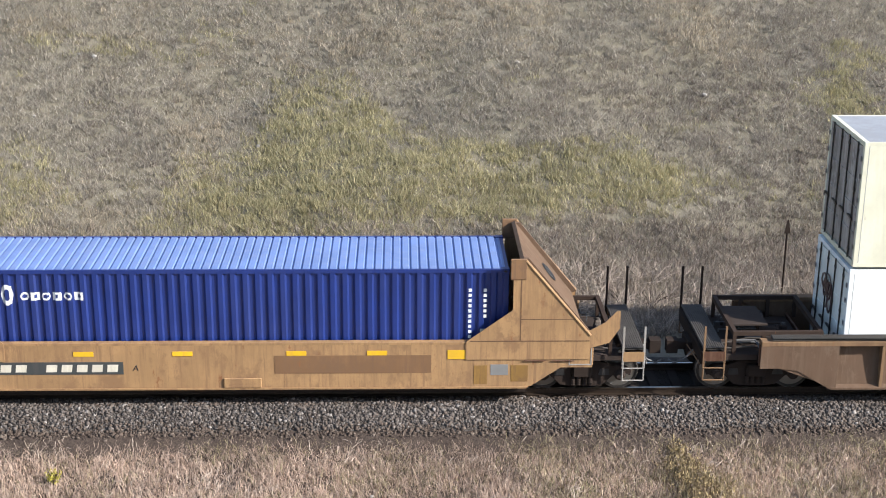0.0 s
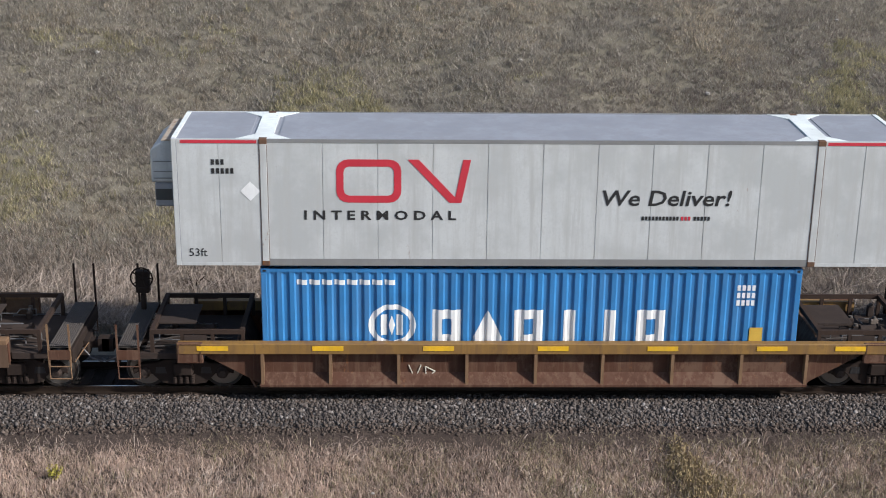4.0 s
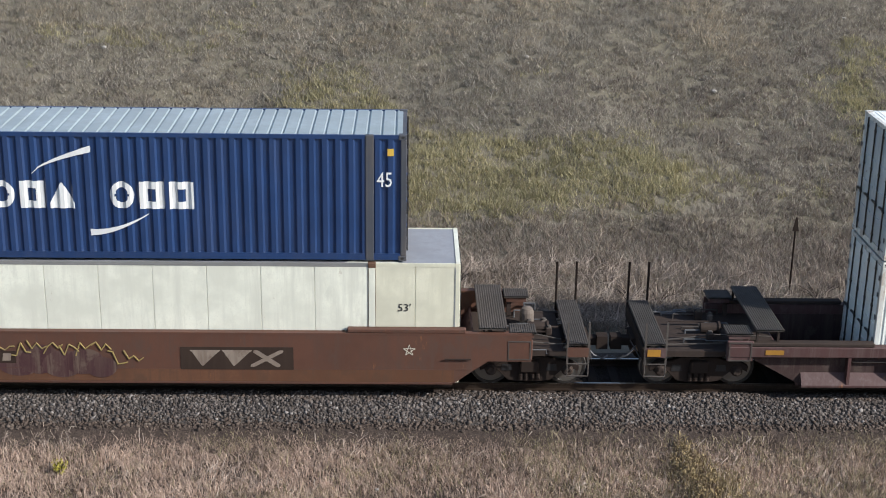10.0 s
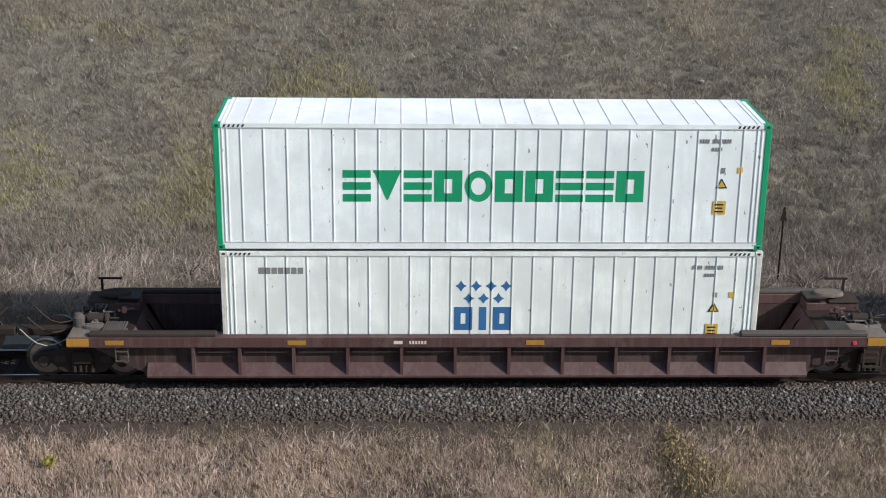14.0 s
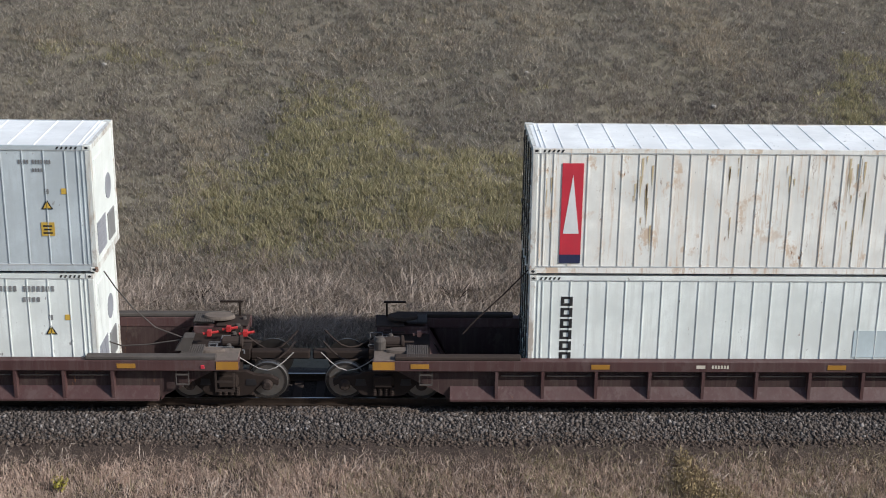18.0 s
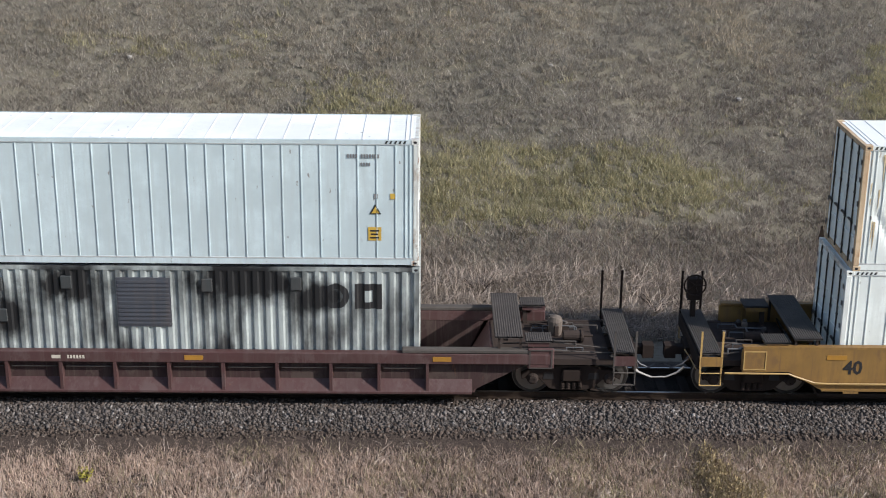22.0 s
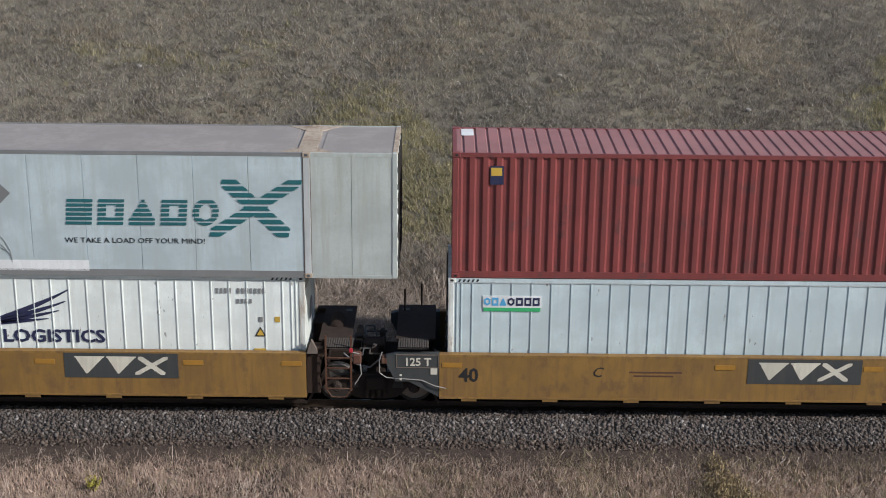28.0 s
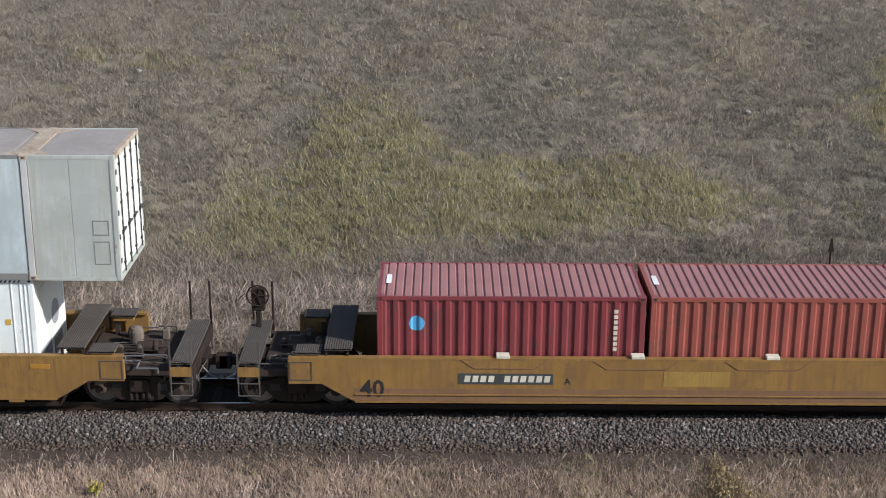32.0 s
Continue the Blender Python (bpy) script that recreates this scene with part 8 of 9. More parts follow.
def car_g(n):
    la, lb = G0[n], GE[n]
    mat = M["yellow"]
    sa = 209.55 if n == 0 else la
    sb = 287.72 if n == 4 else lb
    car = well_car("five joined well cars", "golden yellow smooth-sided well car unit", la, lb, sa, sb, 1.46, 0.42, 0.86, mat, "smooth")
    well_end(car, la, -1, M["dark"])
    well_end(car, lb, 1, M["dark"])
    px = la + (3.05, 3.0, 7.0, 6.9, 6.4)[n]
    yellow_marks(car, [la + 0.06, px - 0.66, px + (3.2 if n in (0, 4) else 2.7), lb - 0.55], 1.16, 0.45, M["dull_orange"])
    for k in range(7):
        part("foot_lug", boxes((la + 0.5 + 1.85 * k, la + 0.85 + 1.85 * k, NEAR - 0.01, NEAR + 0.03, 0.33, 0.42)), mat, car)
    lettering(car, "40", la + 0.45, NEAR - 0.004, 0.82, 0.46, M["l_black"], squeeze=0.95, bold=0.012)
    if n in (0, 1):
        bm = bmesh.new()
        pipe(bm, [(la + 0.1, NEAR - 0.07, 0.60), (lb - 0.1, NEAR - 0.07, 0.56)], 0.024)
        part("brake_rod", bm, M["brake_yellow"], car, "pale yellow brake pipe along the side")
        for k in range(3):
            part("rod_guard", boxes((la + 2.2 + 3.2 * k, la + 3.6 + 3.2 * k, NEAR - 0.11, NEAR - 0.01, 0.66, 0.72)), M["brake_yellow"], car)
    if n == 0:
        pts = [(sa - 0.4, NEAR - 0.05, 0.84), (la - 0.8, NEAR - 0.05, 0.83), (la - 0.62, NEAR - 0.06, 0.76), (la - 0.2, NEAR - 0.07, 0.62), (la + 0.12, NEAR - 0.07, 0.60)]
        part("brake_rod", pipe(bmesh.new(), pts, 0.024), M["brake_yellow"], car, "pale yellow brake pipe bent over the truck")
        coupled_end(car, sa, la, 208.55, -1, mat, "box", rail_mat=M["brake_yellow"], wheel=True)
        truck(car, 209.9)
        name_panel(car, la + 3.05, 0.81, 3.15, 0.32, "RRRR RRRRRR")
    else:
        g_left(car, la)
    if n == 4:
        coupled_end(car, sb, lb, 289.3, 1, mat, "tank", rail_mat=M["grate"])
        truck(car, 287.95)
        name_panel(car, la + 6.4, 0.84, 3.15, 0.32, "RRRR RRRRRR")
    else:
        g_right(car, lb, n)
        truck(car, lb + 1.55)
    if n in (1, 2, 3):
        name_panel(car, la + (3.0, 7.0, 6.98)[n - 1], 0.83, 2.58, 0.60, "VVX", bold=True)
    lettering(car, "AEDCB"[n], la + (6.95, 8.3, 3.2, 3.45, 5.5)[n], NEAR - 0.004, 0.96, 0.34, M["l_black"], 0.25)
    bars(car, la + 8.0 if n < 1 else la + 4.3, NEAR - 0.001, 1.06, [(0, 1.2), (0.1, 0.9)], 0.04, M["rust_red"], 0.09, "stencil_bar")
    return settled(car, (la + lb) / 2)


def g_left(car, la):
    """A dark slate end section with its load stencil and a small walkway."""
    for y0, y1 in both(NEAR + 0.01, -0.06):
        bm = bmesh.new()
        prism(bm, [(la, 1.46), (la - 1.0, 1.46), (la - 1.2, 1.40), (la - 1.2, 1.22), (la - 1.0, 0.80), (la - 0.7, 0.80), (la, 0.42)], y0, y1)
        part("end_section", bm, M["slate"], car, "dark slate end section")
    lettering(car, "125 T", la - 0.80, NEAR + 0.004, 1.19, 0.27, M["l_cream"], squeeze=0.95, bold=0.006)
    for z in (1.13, 1.44):
        part("trim_strip", boxes((la - 0.98, la, NEAR - 0.002, NEAR + 0.012, z, z + 0.02)), M["tan_plate"], car)
    for x in (la - 0.98, la - 0.03):
        part("trim_strip", boxes((x, x + 0.02, NEAR - 0.002, NEAR + 0.012, 1.15, 1.44)), M["tan_plate"], car)
    bars(car, la - 0.9, NEAR + 0.008, 0.93, [(0, 0.05), (0, 0.05)], 0.05, M["l_cream"], 0.1)
    part("hose_loop", pipe(bmesh.new(), [(la - 1.3, -0.2, 1.5), (la - 1.36, -0.22, 1.3), (la - 1.36, -0.22, 1.0), (la - 1.2, -0.22, 0.88), (la - 0.4, -0.26, 0.84), (la - 0.1, -0.3, 0.72), (la + 0.15, -0.3, 0.66)], 0.012), M["l_hose"], car, "pale bent brake pipe")
    part("data_plate", boxes((la - 0.2, la - 0.05, NEAR - 0.002, NEAR + 0.01, 0.98, 1.14)), M["l_cream"], car)
    part("end_cap", bevelled(boxes((la - 1.32, la - 1.18, NEAR, 0.05, 1.22, 1.36)), 0.02), M["brown"], car)
    bm = bmesh.new()
    grating(bm, la - 0.95, la - 0.25, -0.2, 0.35, 1.62, "y")
    part("side_step", bm, M["grate"], car, "grey slotted step")
    part("deck", boxes((la - 1.0, la - 0.1, 0.38, 2.6, 1.56, 1.60)), M["deck"], car, "dusty dark cross plate")
    part("plate_hole", boxes((la - 0.9, la - 0.74, 2.2, 2.36, 1.598, 1.606)), M["black"], car)
    part("joint_beam", boxes((la - 1.5, la - 0.4, 0.92, 1.52, 0.82, 1.06)), M["dark"], car)
    for y in (2.2, 2.6):
        bm = bmesh.new()
        tube(bm, (la - 0.85 + (y - 2.2), y, 1.4), (la - 0.85 + (y - 2.2), y, 2.15), 0.022)
        part("hand_rail", bm, M["dark"], car)
    bm = bmesh.new()
    pipe(bm, [(la - 1.25, 0.1, 1.3), (la - 1.6, 0.2, 0.95), (la - 1.9, 0.25, 1.0), (la - 2.2, 0.2, 1.3)], 0.022)
    part("air_hose", bm, M["rubber"], car, "pale sagging air hose")


def g_right(car, lb, n):
    """A brown crossover platform with a ladder over the shared truck."""
    mat = M["safety"] if n == 3 else M["brown"]
    for y0, y1 in both(NEAR + 0.16, 0.6):
        part("end_section", boxes((lb, lb + 0.3, y0, y1, 0.42, 1.40)), M["frame_dark"], car, "dark recessed end section")
    bm = bmesh.new()
    prism(bm, [(lb + 0.02, 1.46), (lb + 0.26, 1.46), (lb + 0.24, 1.58), (lb + 0.13, 1.78)], NEAR, NEAR + 0.14)
    bmesh.ops.recalc_face_normals(bm, faces=bm.faces)
    part("corner_wedge", bm, M["tan_plate"], car, "dusty tan corner wedge")
    for x in (lb + 0.45, lb + 1.02):
        part("ladder_foot", pipe(bmesh.new(), [(x, -0.22, 0.58), (x + (0.12 if x < lb + 0.6 else -0.12), -0.22, 0.40), (lb + 0.735, -0.22, 0.38)], 0.016), mat, car)
    part("joint_beam", boxes((lb + 0.2, lb + 1.5, 0.92, 1.52, 0.82, 1.06)), M["dark"], car)
    bm = bmesh.new()
    grating(bm, lb + 0.42, lb + 1.05, -0.22, 0.35, 1.62, "y")
    part("end_platform", bm, M["grate"], car, "grey slotted platform")
    bm = bmesh.new()
    for x in (lb + 0.45, lb + 1.02):
        box(bm, x - 0.02, x + 0.02, -0.24, -0.20, 0.55, 1.9)
    for z in (0.6, 0.85, 1.1, 1.35):
        tube(bm, (lb + 0.45, -0.22, z), (lb + 1.02, -0.22, z), 0.018)
    part("ladder", bm, mat, car, "yellow safety ladder" if n == 3 else "brown ladder")
    bm = bmesh.new()
    pipe(bm, [(lb + 1.02, -0.22, 1.5), (lb + 1.2, -0.2, 1.45), (lb + 1.25, -0.2, 0.95), (lb + 1.1, -0.2, 0.7)], 0.013)
    part("hose_loop", bm, M["l_hose"], car, "pale hose loop")
    for y0, y1 in both(-0.2, 0.02):
        part("side_bracket", bevelled(boxes((lb + 0.02, lb + 0.4, y0 + 0.1, y1 + 0.1, 1.30, 1.52)), 0.03), M["frame_dark"], car)
    part("corner_block", bevelled(boxes((lb + 1.05, lb + 1.25, NEAR, 0.0, 1.2, 1.45)), 0.03), M["rust_red"], car)
    part("red_reflector", bevelled(boxes((lb + 0.98, lb + 1.06, NEAR - 0.02, NEAR, 1.5, 1.6)), 0.01), M["l_red"], car)
    part("deck", boxes((lb + 0.25, lb + 1.0, 0.38, 2.6, 1.52, 1.56)), M["deck"], car, "dusty dark cross plate")
    part("plate_hole", boxes((lb + 0.75, lb + 0.9, 2.2, 2.36, 1.558, 1.566)), M["black"], car)
    brake_gear(car, lb + 0.9, lb + 1.9, 1.06, round(lb), False)
    bm = bmesh.new()
    lathe(bm, [(0.04, -0.35), (0.16, -0.3), (0.16, 0.3), (0.04, 0.35)], (lb + 0.6, 1.5, 1.55), "y", 12)
    part("brake_cylinder", bm, M["dark"], car)


def swoosh(ob, x, z, w):
    bm = bmesh.new()
    n = 10
    for i in range(n):
        a, b = i / n, (i + 1) / n
        za, zb = z + 0.42 * a ** 0.55, z + 0.42 * b ** 0.55
        ta, tb = 0.015 + 0.09 * a, 0.015 + 0.09 * b
        v = [bm.verts.new(p) for p in ((x + w * a, 0.004, za), (x + w * b, 0.004, zb), (x + w * b, 0.004, zb + tb), (x + w * a, 0.004, za + ta))]
        bm.faces.new(v)
    part("logo_arc", bm, M["l_navy"], ob, "navy curved brush stroke")


def boxes_g():
    top = 3.21
    ob, prof = reefer(211.9, top, "dented white insulated freight box with a globe emblem", M["white"], M["roof_white"], M["rust_post"], pitch=0.41, dent=crushed)
    rust_runs(ob, 23, [(0.12, 0.5, 9), (3.0, 3.6, 3), (11.5, 12.0, 9), (8.2, 8.9, 3)], 2.72)
    marks(ob, "P", 4.9, 0.72, 2.75, 1.42, M["l_navy"], prof, name="globe_cap", label="navy globe caps")
    for x, z, w, h in ((5.2, 1.78, 0.35, 0.16), (5.5, 1.66, 0.22, 0.3), (6.35, 1.72, 0.5, 0.2), (6.6, 1.9, 0.3, 0.12), (5.3, 0.98, 0.4, 0.14), (6.5, 0.95, 0.3, 0.16), (7.0, 1.02, 0.3, 0.12)):
        marks(ob, "C", x, z, w, h, M["l_white"], [(0, 0.002), (13, 0.002)], name="globe_gap")
    marks(ob, "ORA", 4.52, 1.22, 1.55, 0.42, M["l_red"], [(0, 0.004), (13, 0.004)], name="logo_mark")
    marks(ob, "ORR", 6.32, 1.22, 1.5, 0.42, M["l_navy"], [(0, 0.004), (13, 0.004)], name="logo_mark")
    ob, prof = reefer(211.78, 0.32, "white insulated freight box with navy shapes", pitch=0.47)
    marks(ob, "ORA ORR", 3.8, 1.2, 4.5, 0.6, M["l_navy"], prof, name="logo_mark")
    swoosh(ob, 4.75, 2.0, 1.25)
    ob, prof = reefer(227.3, top, "white insulated freight box with a sky blue star panel", M["white_clean"], M["roof_white"], pitch=0.40, warn=False)
    part("star_panel", bevelled(boxes((1.22, 2.82, 0.0, 0.012, 0.62, 2.22)), 0.005), M["l_sky"], ob, "sky blue square panel")
    bm = bmesh.new()
    ring = []
    for i in range(14):
        a = math.pi / 2 + math.pi * i / 7
        r = 0.68 if i % 2 == 0 else 0.21
        ring.append(bm.verts.new((2.02 + r * math.cos(a), -0.006, 1.42 + r * math.sin(a))))
    hub = bm.verts.new((2.02, -0.010, 1.42))
    for i in range(14):
        bm.faces.new([hub, ring[i], ring[(i + 1) % 14]])
    part("star", bm, M["l_white"], ob, "white seven-pointed star")
    marks(ob, "RAEROX", 3.4, 0.93, 7.1, 1.0, M["l_navy"], prof, gap=0.14, name="logo_mark", label="dark navy logo shapes")
    ob, prof = reefer(227.26, 0.32, "white insulated freight box with navy shapes", pitch=0.47)
    marks(ob, "ORA ORR", 3.75, 1.2, 4.45, 0.6, M["l_navy"], prof, name="logo_mark")
    swoosh(ob, 4.65, 2.0, 1.25)
    ob, prof = trans(240.81, top, True)
    ob, prof = reefer(242.69, 0.32, "cream-white insulated freight box with a navy winged emblem", pitch=0.40, code=1.15)
    wing(ob, 4.3, 1.72, 2.6)
    marks(ob, "RVR", 4.25, 1.27, 0.95, 0.28, M["l_navy"], prof, name="logo_mark")
    lettering(ob, "LOGISTICS", 5.32, 0.004, 1.27, 0.42, M["l_navy"], squeeze=1.16, bold=0.012)
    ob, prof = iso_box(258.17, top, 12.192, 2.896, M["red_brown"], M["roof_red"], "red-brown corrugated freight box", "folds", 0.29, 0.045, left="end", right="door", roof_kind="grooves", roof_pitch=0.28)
    part("brand_label", boxes((0.82, 1.12, 0.0, 0.012, 2.18, 2.6)), M["l_navy"], ob, "small navy and yellow label")
    part("brand_label_band", boxes((0.84, 1.08, -0.003, 0.008, 2.38, 2.56)), M["l_yellow"], ob)
    part("notice", boxes((11.55, 11.85, 0.0, 0.012, 0.5, 0.85)), M["l_yellow"], ob, "yellow notice")
    bars(ob, 11.3, 0.006, 2.5, [(0, 0.08)] * 9, 0.09, M["l_cream"], 0.14)
    for x in (0.2, 11.7):
        part("roof_label", boxes((x, x + 0.28, 1.6, 2.2, 2.885, 2.894)), M["l_white"], ob)
    ob, prof = reefer(258.1, 0.32, "pale insulated freight box with a small brand label", M["reefer_pale"], M["reefer_pale"], pitch=0.45)
    sea(ob, 0.78, 2.2)
    ob, prof = trans(271.63, top, False)
    ob, prof = reefer(273.57, 0.32, "clean white insulated freight box with blue emblem shapes", M["white_clean"], M["roof_white"], pitch=0.40)
    marks(ob, "Q", 2.55, 1.05, 1.05, 0.95, M["l_blue"], prof, name="emblem")
    marks(ob, "BDB", 2.8, 1.3, 0.5, 0.45, M["l_blue"], prof, name="emblem_bar")
    marks(ob, "RARIIR", 4.0, 1.10, 5.62, 0.78, M["l_blue"], prof, gap=0.28, name="logo_mark")
    marks(ob, "BBBIBBBBBBBIBB", 0.55, 2.46, 1.4, 0.075, M["l_black"], prof, gap=0.4, name="web_bar")


def trans(X, z, branded):
    ob, prof = long_box(X, z, 16.154, 2.88, M["silver"], M["roof_tan"], "pale blue-grey long freight box" + (" with teal striped shapes" if branded else ""), post=M["grey_box"], left="frame", right="door", saddle=M["saddle_worn"], end_wall_mat=M["bay_worn"], cage=M["roof_grey"], cast=M["saddle_worn"])
    lettering(ob, "53'" if branded else "53ft", 1.05, 0.002, 0.3, 0.27, M["l_black"])
    bars(ob, 0.95, 0.003, 2.42, [(0, 0.98)], 0.16, M["l_black"])
    flat = [(0, 0.002), (17, 0.002)]
    if branded:
        marks(ob, "TRARO", 8.85, 1.2, 3.35, 0.62, M["l_green"], flat, slant=0.1, stripes=6, name="logo_mark", label="teal striped logo shapes")
        marks(ob, "X", 12.0, 0.95, 1.75, 1.36, M["l_green"], flat, slant=0.25, stripes=9, name="logo_cross", label="teal striped logo cross")
        lettering(ob, "WE TAKE A LOAD OFF YOUR MIND!", 8.8, 0.002, 0.78, 0.17, M["l_black"], squeeze=1.12)
        bm = bmesh.new()
        for rx, rz, cx, cz in ((4.0, 1.7, 3.6, 0.35), (4.0, 1.25, 3.6, 0.3), (2.4, 2.0, 4.9, 0.3), (3.9, 0.7, 3.7, 0.4)):
            pts = [(cx + rx * math.cos(math.pi * i / 24), 0.004, min(2.5, cz + rz * math.sin(math.pi * i / 24))) for i in range(25)]
            pts = [p for p in pts if p[0] > 0.75]
            pipe(bm, pts, 0.007, 4)
        part("globe_lines", bm, M["l_grey"], ob, "thin dark globe lines")
        for x in (6.9, 7.45):
            diamond(ob, x, 1.9, 0.23, M["l_grey"], 0.001)
        part("repaired_patch", boxes((4.3, 9.3, 0.004, 0.012, 0.12, 0.36)), M["l_white"], ob, "white repaired strip")
    else:
        for x in (7.85, 8.45):
            diamond(ob, x, 2.05, 0.23, M["l_grey"], 0.001)
        diamond(ob, 1.72, 1.4, 0.2, M["l_white"], 0.001)
        for z0, z1 in ((0.38, 0.92), (1.06, 1.40)):
            rim = boxes((15.58, 15.94, 0.004, 0.012, z0, z0 + 0.02), (15.58, 15.94, 0.004, 0.012, z1 - 0.02, z1), (15.58, 15.6, 0.004, 0.012, z0 + 0.02, z1 - 0.02), (15.92, 15.94, 0.004, 0.012, z0 + 0.02, z1 - 0.02))
            part("patch_frame", rim, M["l_grey"], ob)
    return ob, prof


def car_h():
    mat = M["yellow"]
    la, lb = 292.95, 305.9
    sa, sb = 291.45, 307.4
    car = well_car("single well cars", "golden yellow smooth-sided well car", la, lb, sa, sb, 1.46, 0.40, 0.82, mat, "smooth")
    for d, x, s, e in ((-1, la, sa, 290.25), (1, lb, sb, 308.6)):
        well_end(car, x, d, M["dark"])
        coupled_end(car, s, x, e, d, mat, "box" if d < 0 else "tank", rail_mat=M["grate"], wheel=d < 0)
        truck(car, e - d * 1.35)
    name_panel(car, la + 2.35, 0.84, 2.15, 0.26, "RRRR RRRRRR")
    lettering(car, "40", la + 0.12, NEAR - 0.004, 0.52, 0.58, M["l_black"], squeeze=0.95, bold=0.014)
    lettering(car, "A", la + 4.75, NEAR - 0.004, 0.84, 0.22, M["l_black"])
    for k in range(4):
        part("sill_lug", bevelled(boxes((la + 3.2 + 3.05 * k, la + 3.5 + 3.05 * k, NEAR - 0.01, -0.05, 1.46, 1.54)), 0.01), M["l_cream"], car)
    for k in range(3):
        pts = [(la + a + 2.98 * k, NEAR - 0.004, z) for a, z in ((2.4, 1.43), (2.72, 1.22), (4.08, 1.22), (4.34, 1.43))]
        part("weld_strip", pipe(bmesh.new(), pts, 0.012, 4), M["tan_patch"], car)
    part("lower_side_plate", boxes((la - 0.02, lb + 0.02, NEAR - 0.004, NEAR + 0.002, 0.42, 0.72)), M["tan_patch"], car, "dusty brown lower side plate")
    part("side_ledge", boxes((la, lb, NEAR - 0.03, NEAR + 0.002, 0.56, 0.585)), M["yellow"], car)
    part("paint_patch", boxes((la + 7.0, la + 8.5, NEAR - 0.006, NEAR, 0.80, 1.16)), M["safety_dull"], car, "lighter yellow patch")
    settled(car, (la + lb) / 2)
    for X, w in ((293.45, M["maroon_box"]), (299.62, M["faded_red"])):
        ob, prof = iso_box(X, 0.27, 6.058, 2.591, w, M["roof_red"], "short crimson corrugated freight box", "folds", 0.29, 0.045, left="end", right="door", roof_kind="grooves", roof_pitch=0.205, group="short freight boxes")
        if X < 295:
            marks(ob, "C", 0.72, 1.75, 0.36, 0.36, M["l_sky"], prof, name="brand_disc", label="round blue label")
            bars(ob, 5.35, 0.008, 2.2, [(0, 0.09)] * 8, 0.09, M["l_cream"], 0.13)
        part("roof_label", boxes((0.18, 0.30, 0.9, 1.5, 2.58, 2.589)), M["l_white"], ob)


def assemble():
    hill_grass()
    near_grass()
    stones(30000, -0.68, 0.22)
    stones(9000, -0.12, 0.5, True)
    stones(7000, -1.05, -0.6, True)
    track()
    car_a()
    car_b()
    car_c()
    cars_d_e()
    for n in range(5):
        car_f(n)
    boxes_f()
    for n in range(5):
        car_g(n)
    boxes_g()
    car_h()


assemble()


# ---- small things of the field ----
def marker_post():
    """A slim lineside post with a small dark plate, standing in the straw."""
    ob = tagged(new("marker_post"), "slim dark lineside post standing in dry grass", "post")
    ob.location = (10.93, 8.2, -0.62)
    part("pole", tube(bmesh.new(), (0, 0, 0), (0, 0, 2.05), 0.028, 8), M["dark"], ob)
    bm = bmesh.new()
    prism(bm, [(-0.09, 1.9), (0.09, 1.9), (0.02, 2.3), (-0.02, 2.3)], -0.03, -0.015)
    part("plate", bm, M["dark"], ob)


def bush(x, y, colours, n, h, spread, label, name="shrub"):
    """A small shrub: thin stems with loose leaves."""
    z = ground_z(x, y)
    ob = tagged(new(name), label, "shrub")
    ob.location = (x, y, z)
    r = np.random.default_rng(int(abs(x) * 100))
    bm = bmesh.new()
    tips = []
    for k in range(14):
        a, l = r.uniform(0, 6.28), r.uniform(0.4, 1.0)
        p = Vector((0.04 * math.cos(a), 0.04 * math.sin(a), 0))
        q = Vector((spread * l * math.cos(a), spread * l * math.sin(a), h * r.uniform(0.5, 1.0)))
        m = (p + q) / 2 + Vector((0, 0, 0.15 * h))
        part("stem", pipe(bmesh.new(), [p, m, q], 0.007, 4), M["deck"], ob)
        tips += [m, q, (m + q) / 2]
    bm.free()
    if n:
        t = np.array([tips[i] for i in r.integers(0, len(tips), n)]) + r.normal(0, 0.09 * spread / 0.3, (n, 3))
        d = r.normal(0, 1, (n, 3))
        d /= np.linalg.norm(d, axis=1)[:, None]
        e = np.cross(d, r.normal(0, 1, (n, 3)))
        e /= np.linalg.norm(e, axis=1)[:, None]
        s = r.uniform(0.02, 0.045, (n, 1))
        v = np.stack([t - d * s, t + e * s * 0.5, t + d * s, t - e * s * 0.5], 1)
        leaf = soup("foliage", v, ((0, 1, 2, 3),), leaf_stuff(name + "_leaves", colours, 0.7, 0.1), "")
        leaf.parent = ob


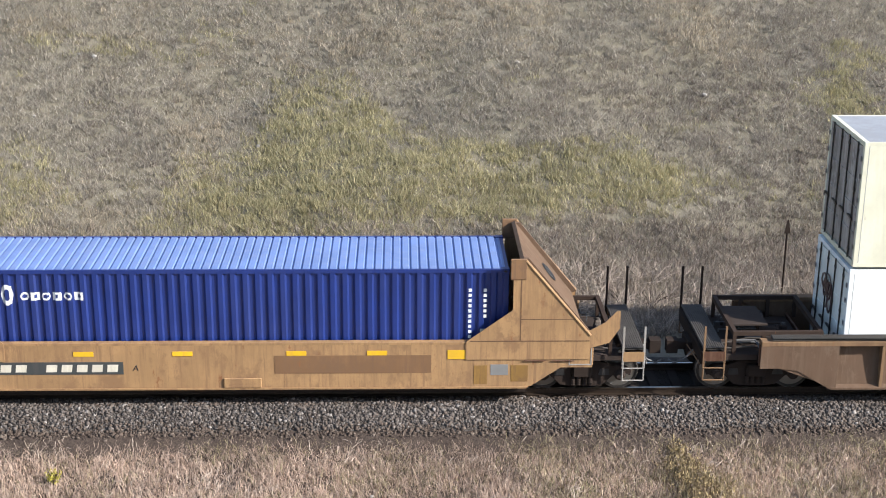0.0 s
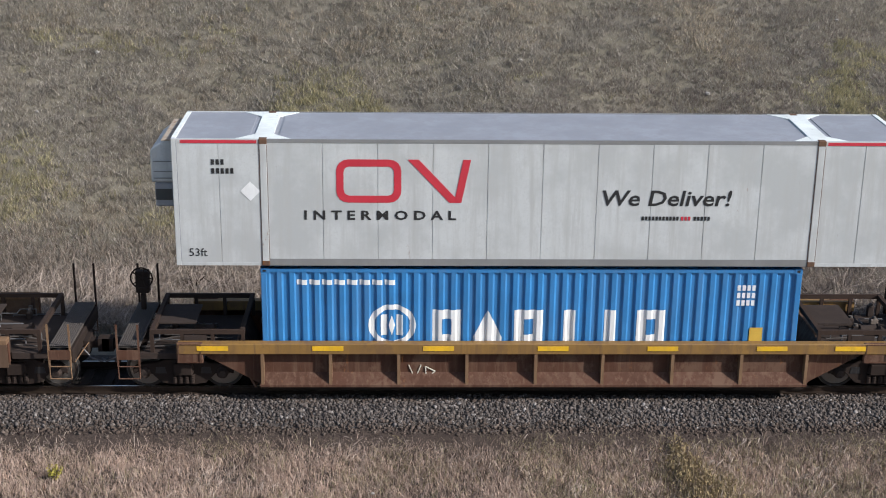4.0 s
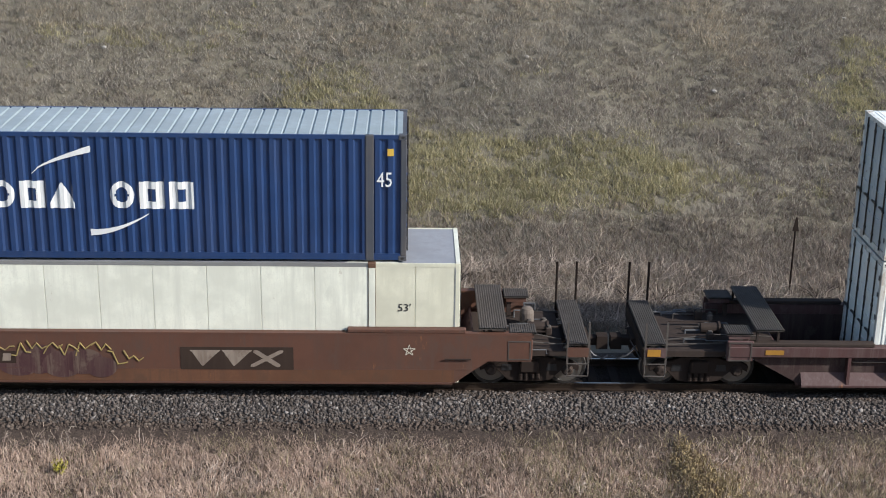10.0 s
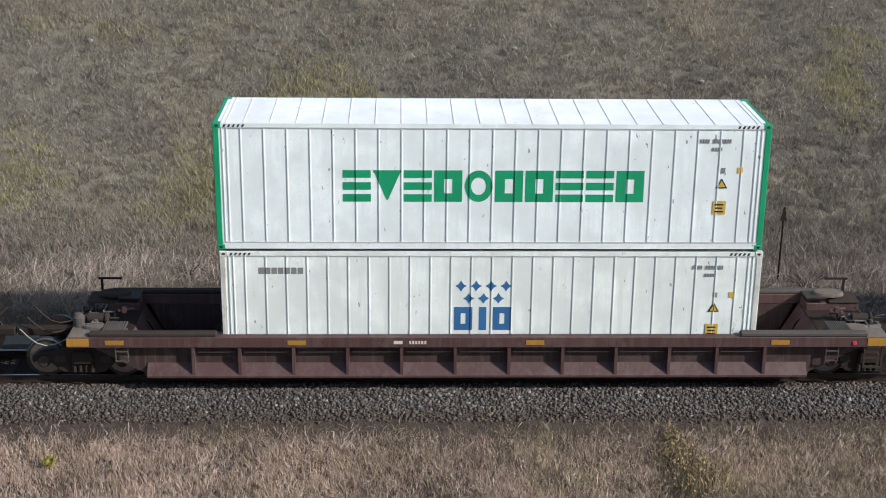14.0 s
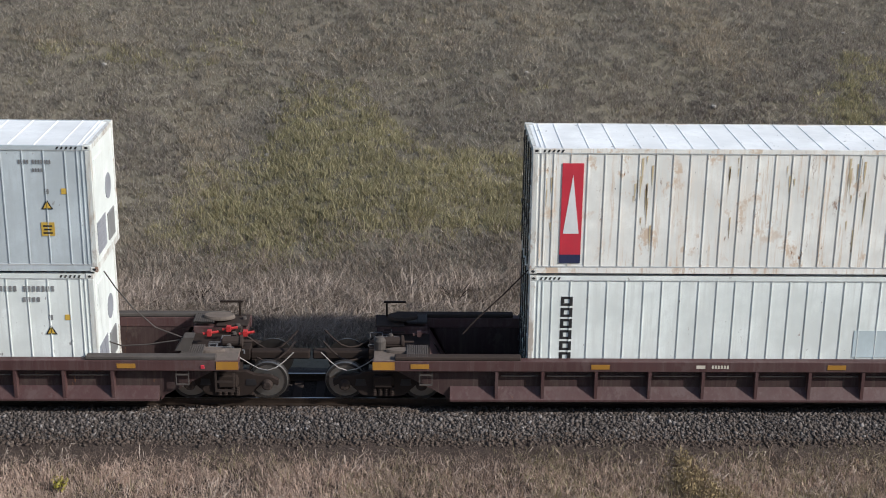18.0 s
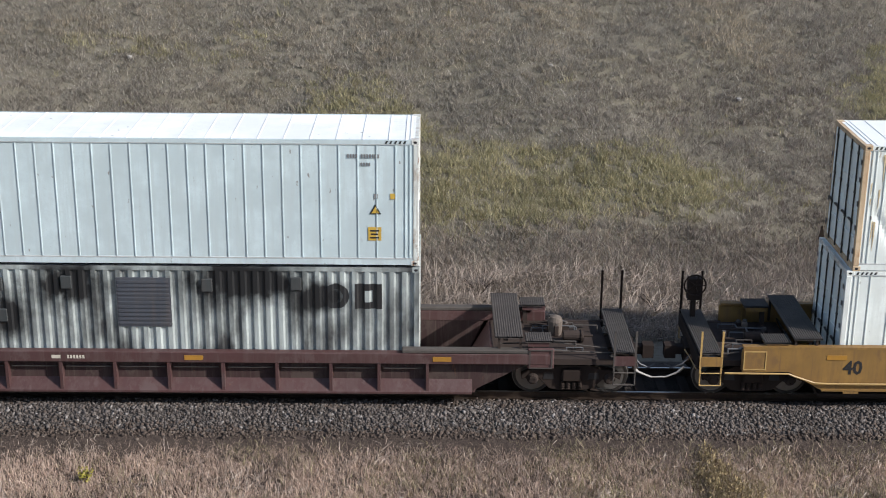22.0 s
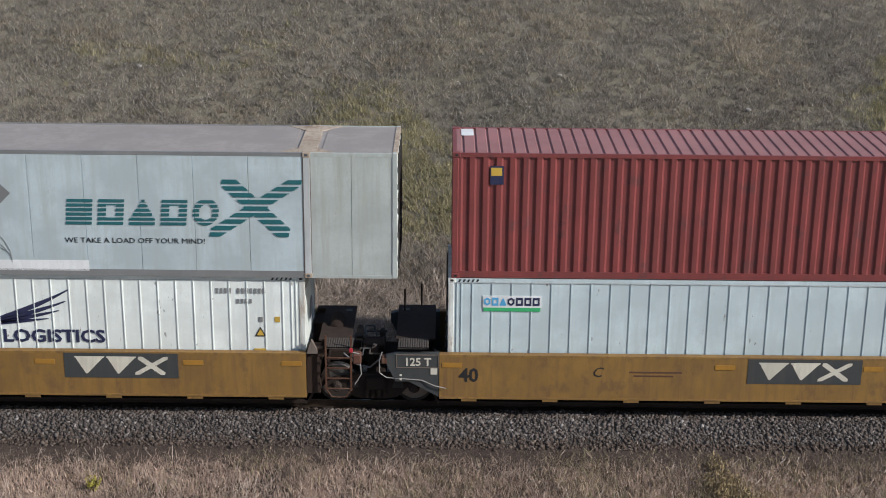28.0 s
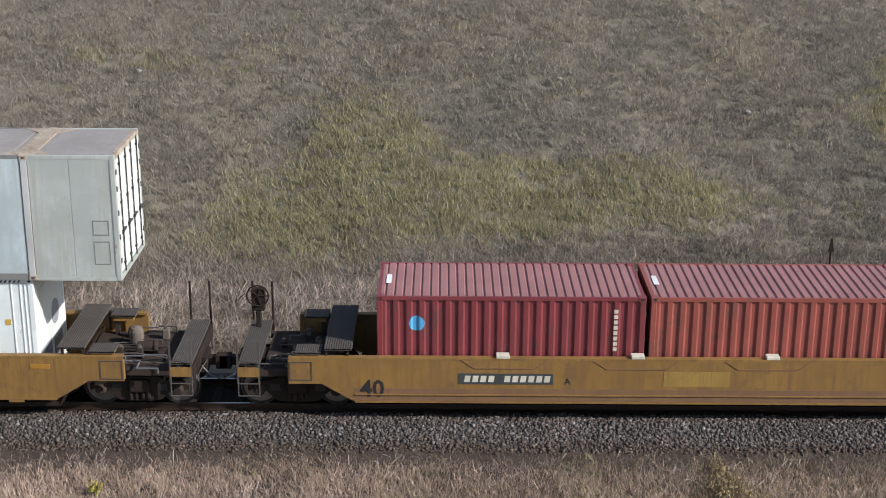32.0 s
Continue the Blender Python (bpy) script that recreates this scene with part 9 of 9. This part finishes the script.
def weed_clump(x, y, rx, ry, n, h, colours):
    """An upright clump of leafy weeds: stems with small leaves all the way up."""
    r = np.random.default_rng(int(abs(x * 100) + abs(y * 10)))
    ob = tagged(new("weed_clump"), "upright olive-yellow weed clump in the dry grass", "weed")
    ob.location = (x, y, ground_z(x, y))
    p = np.column_stack([r.normal(0, rx, n), r.normal(0, ry, n), np.zeros(n)])
    hh = h * r.uniform(0.4, 1.0, n) * np.exp(-(p[:, 0] / rx) ** 2 * 0.25)
    a = r.uniform(0, 6.28, n)
    side = np.column_stack([np.cos(a), np.sin(a), np.zeros(n)]) * 0.006
    out = r.normal(0, 0.16, (n, 2)) * hh[:, None]
    tip = p + np.column_stack([out, hh])
    mid = p + np.column_stack([out * 0.35, hh * 0.55])
    stems = soup("stem", np.stack([p - side, p + side, mid + side, mid - side, tip], 1), BLADE_FACES, leaf_stuff("weed_stems", [(0.16, 0.12, 0.07), (0.24, 0.18, 0.11)], 0.8, 0.1), "")
    stems.parent = ob
    k = n * 3
    u = r.uniform(0.25, 1.0, k)
    i = r.integers(0, n, k)
    c = p[i] + (tip[i] - p[i]) * u[:, None] + r.normal(0, 0.03, (k, 3))
    d = r.normal(0, 1, (k, 3)) * 0.024
    e = r.normal(0, 1, (k, 3)) * 0.010
    leaves = soup("foliage", np.stack([c - d, c + e, c + d, c - e], 1), ((0, 1, 2, 3),), leaf_stuff("weed_leaves", colours, 0.7, 0.1), "")
    leaves.parent = ob


def field_things():
    marker_post()
    yellowish = [(0.26, 0.195, 0.10), (0.32, 0.245, 0.13), (0.23, 0.17, 0.09), (0.37, 0.285, 0.17)]
    for x, y, rx, ry, n, h in ((6.35, -3.5, 0.45, 0.5, 420, 0.62), (6.05, -2.5, 0.28, 0.4, 260, 0.5), (6.1, -1.8, 0.14, 0.25, 90, 0.42)):
        weed_clump(x, y, rx, ry, n, h, yellowish)
    bush(-7.4, -2.8, [(0.30, 0.27, 0.05), (0.36, 0.31, 0.07)], 160, 0.35, 0.16, "small bright yellow weed in the dry grass")
    for x, y, h in ((6.2, 7.2, 0.55), (7.0, 7.3, 0.6), (-6.0, 8.4, 0.6), (-5.2, 8.2, 0.5), (1.3, 8.3, 0.5), (11.6, 7.6, 0.5), (-11.5, 7.8, 0.5)):
        bush(x, y, [(0.2, 0.2, 0.1)], 0, h, 0.6, "bare tangled brush behind the track", "dry_brush")
    r = random.Random(5)
    for k in range(26):
        x, y = r.uniform(-17, 17), r.uniform(9.5, 25)
        s = r.uniform(0.05, 0.12)
        bm = bmesh.new()
        bmesh.ops.create_icosphere(bm, subdivisions=1, radius=s)
        for v in bm.verts:
            v.co *= r.uniform(0.7, 1.15)
            v.co.z *= 0.7
        ob = part("stone", bm, STONE, None)
        ob.location = (x, y, ground_z(x, y) + s * 0.6)
        tagged(ob, "pale field stone lying in the grass", "stone", "stones of the hillside")
    bm = bmesh.new()
    bmesh.ops.create_icosphere(bm, subdivisions=1, radius=0.05)
    for v in bm.verts:
        v.co.z *= 0.6
    ob = part("stone", bm, STONE, None)
    ob.location = (-0.65, -3.5, ground_z(-0.65, -3.5) + 0.12)
    tagged(ob, "white stone in the dry grass", "stone", "stones of the hillside")


STONE = paint("pale_field_stone", (0.30, 0.28, 0.26), streak=0.2, rough=0.9)
field_things()


# ---- the train rolls ----
def rolled(t):
    k = min(len(ROLLED) - 2, int(t * 2))
    return ROLLED[k] + (ROLLED[k + 1] - ROLLED[k]) * (t * 2 - k)


def motions():
    for ob, X, z in TRAIN:
        walk(ob, [(i * 0.5, pose(X - ROLLED[i], OFFSET.get(ob, 0.0), z)) for i in range(len(ROLLED))])
    for ws in WHEELSETS:
        home = ws.location.copy()
        rows = []
        for i in range(481):
            t = i / 15
            turned = -rolled(t) / 0.457
            rows.append((t, Matrix.Translation(home) @ Matrix.Rotation(turned, 4, "Y")))
        walk(ws, rows)


motions()
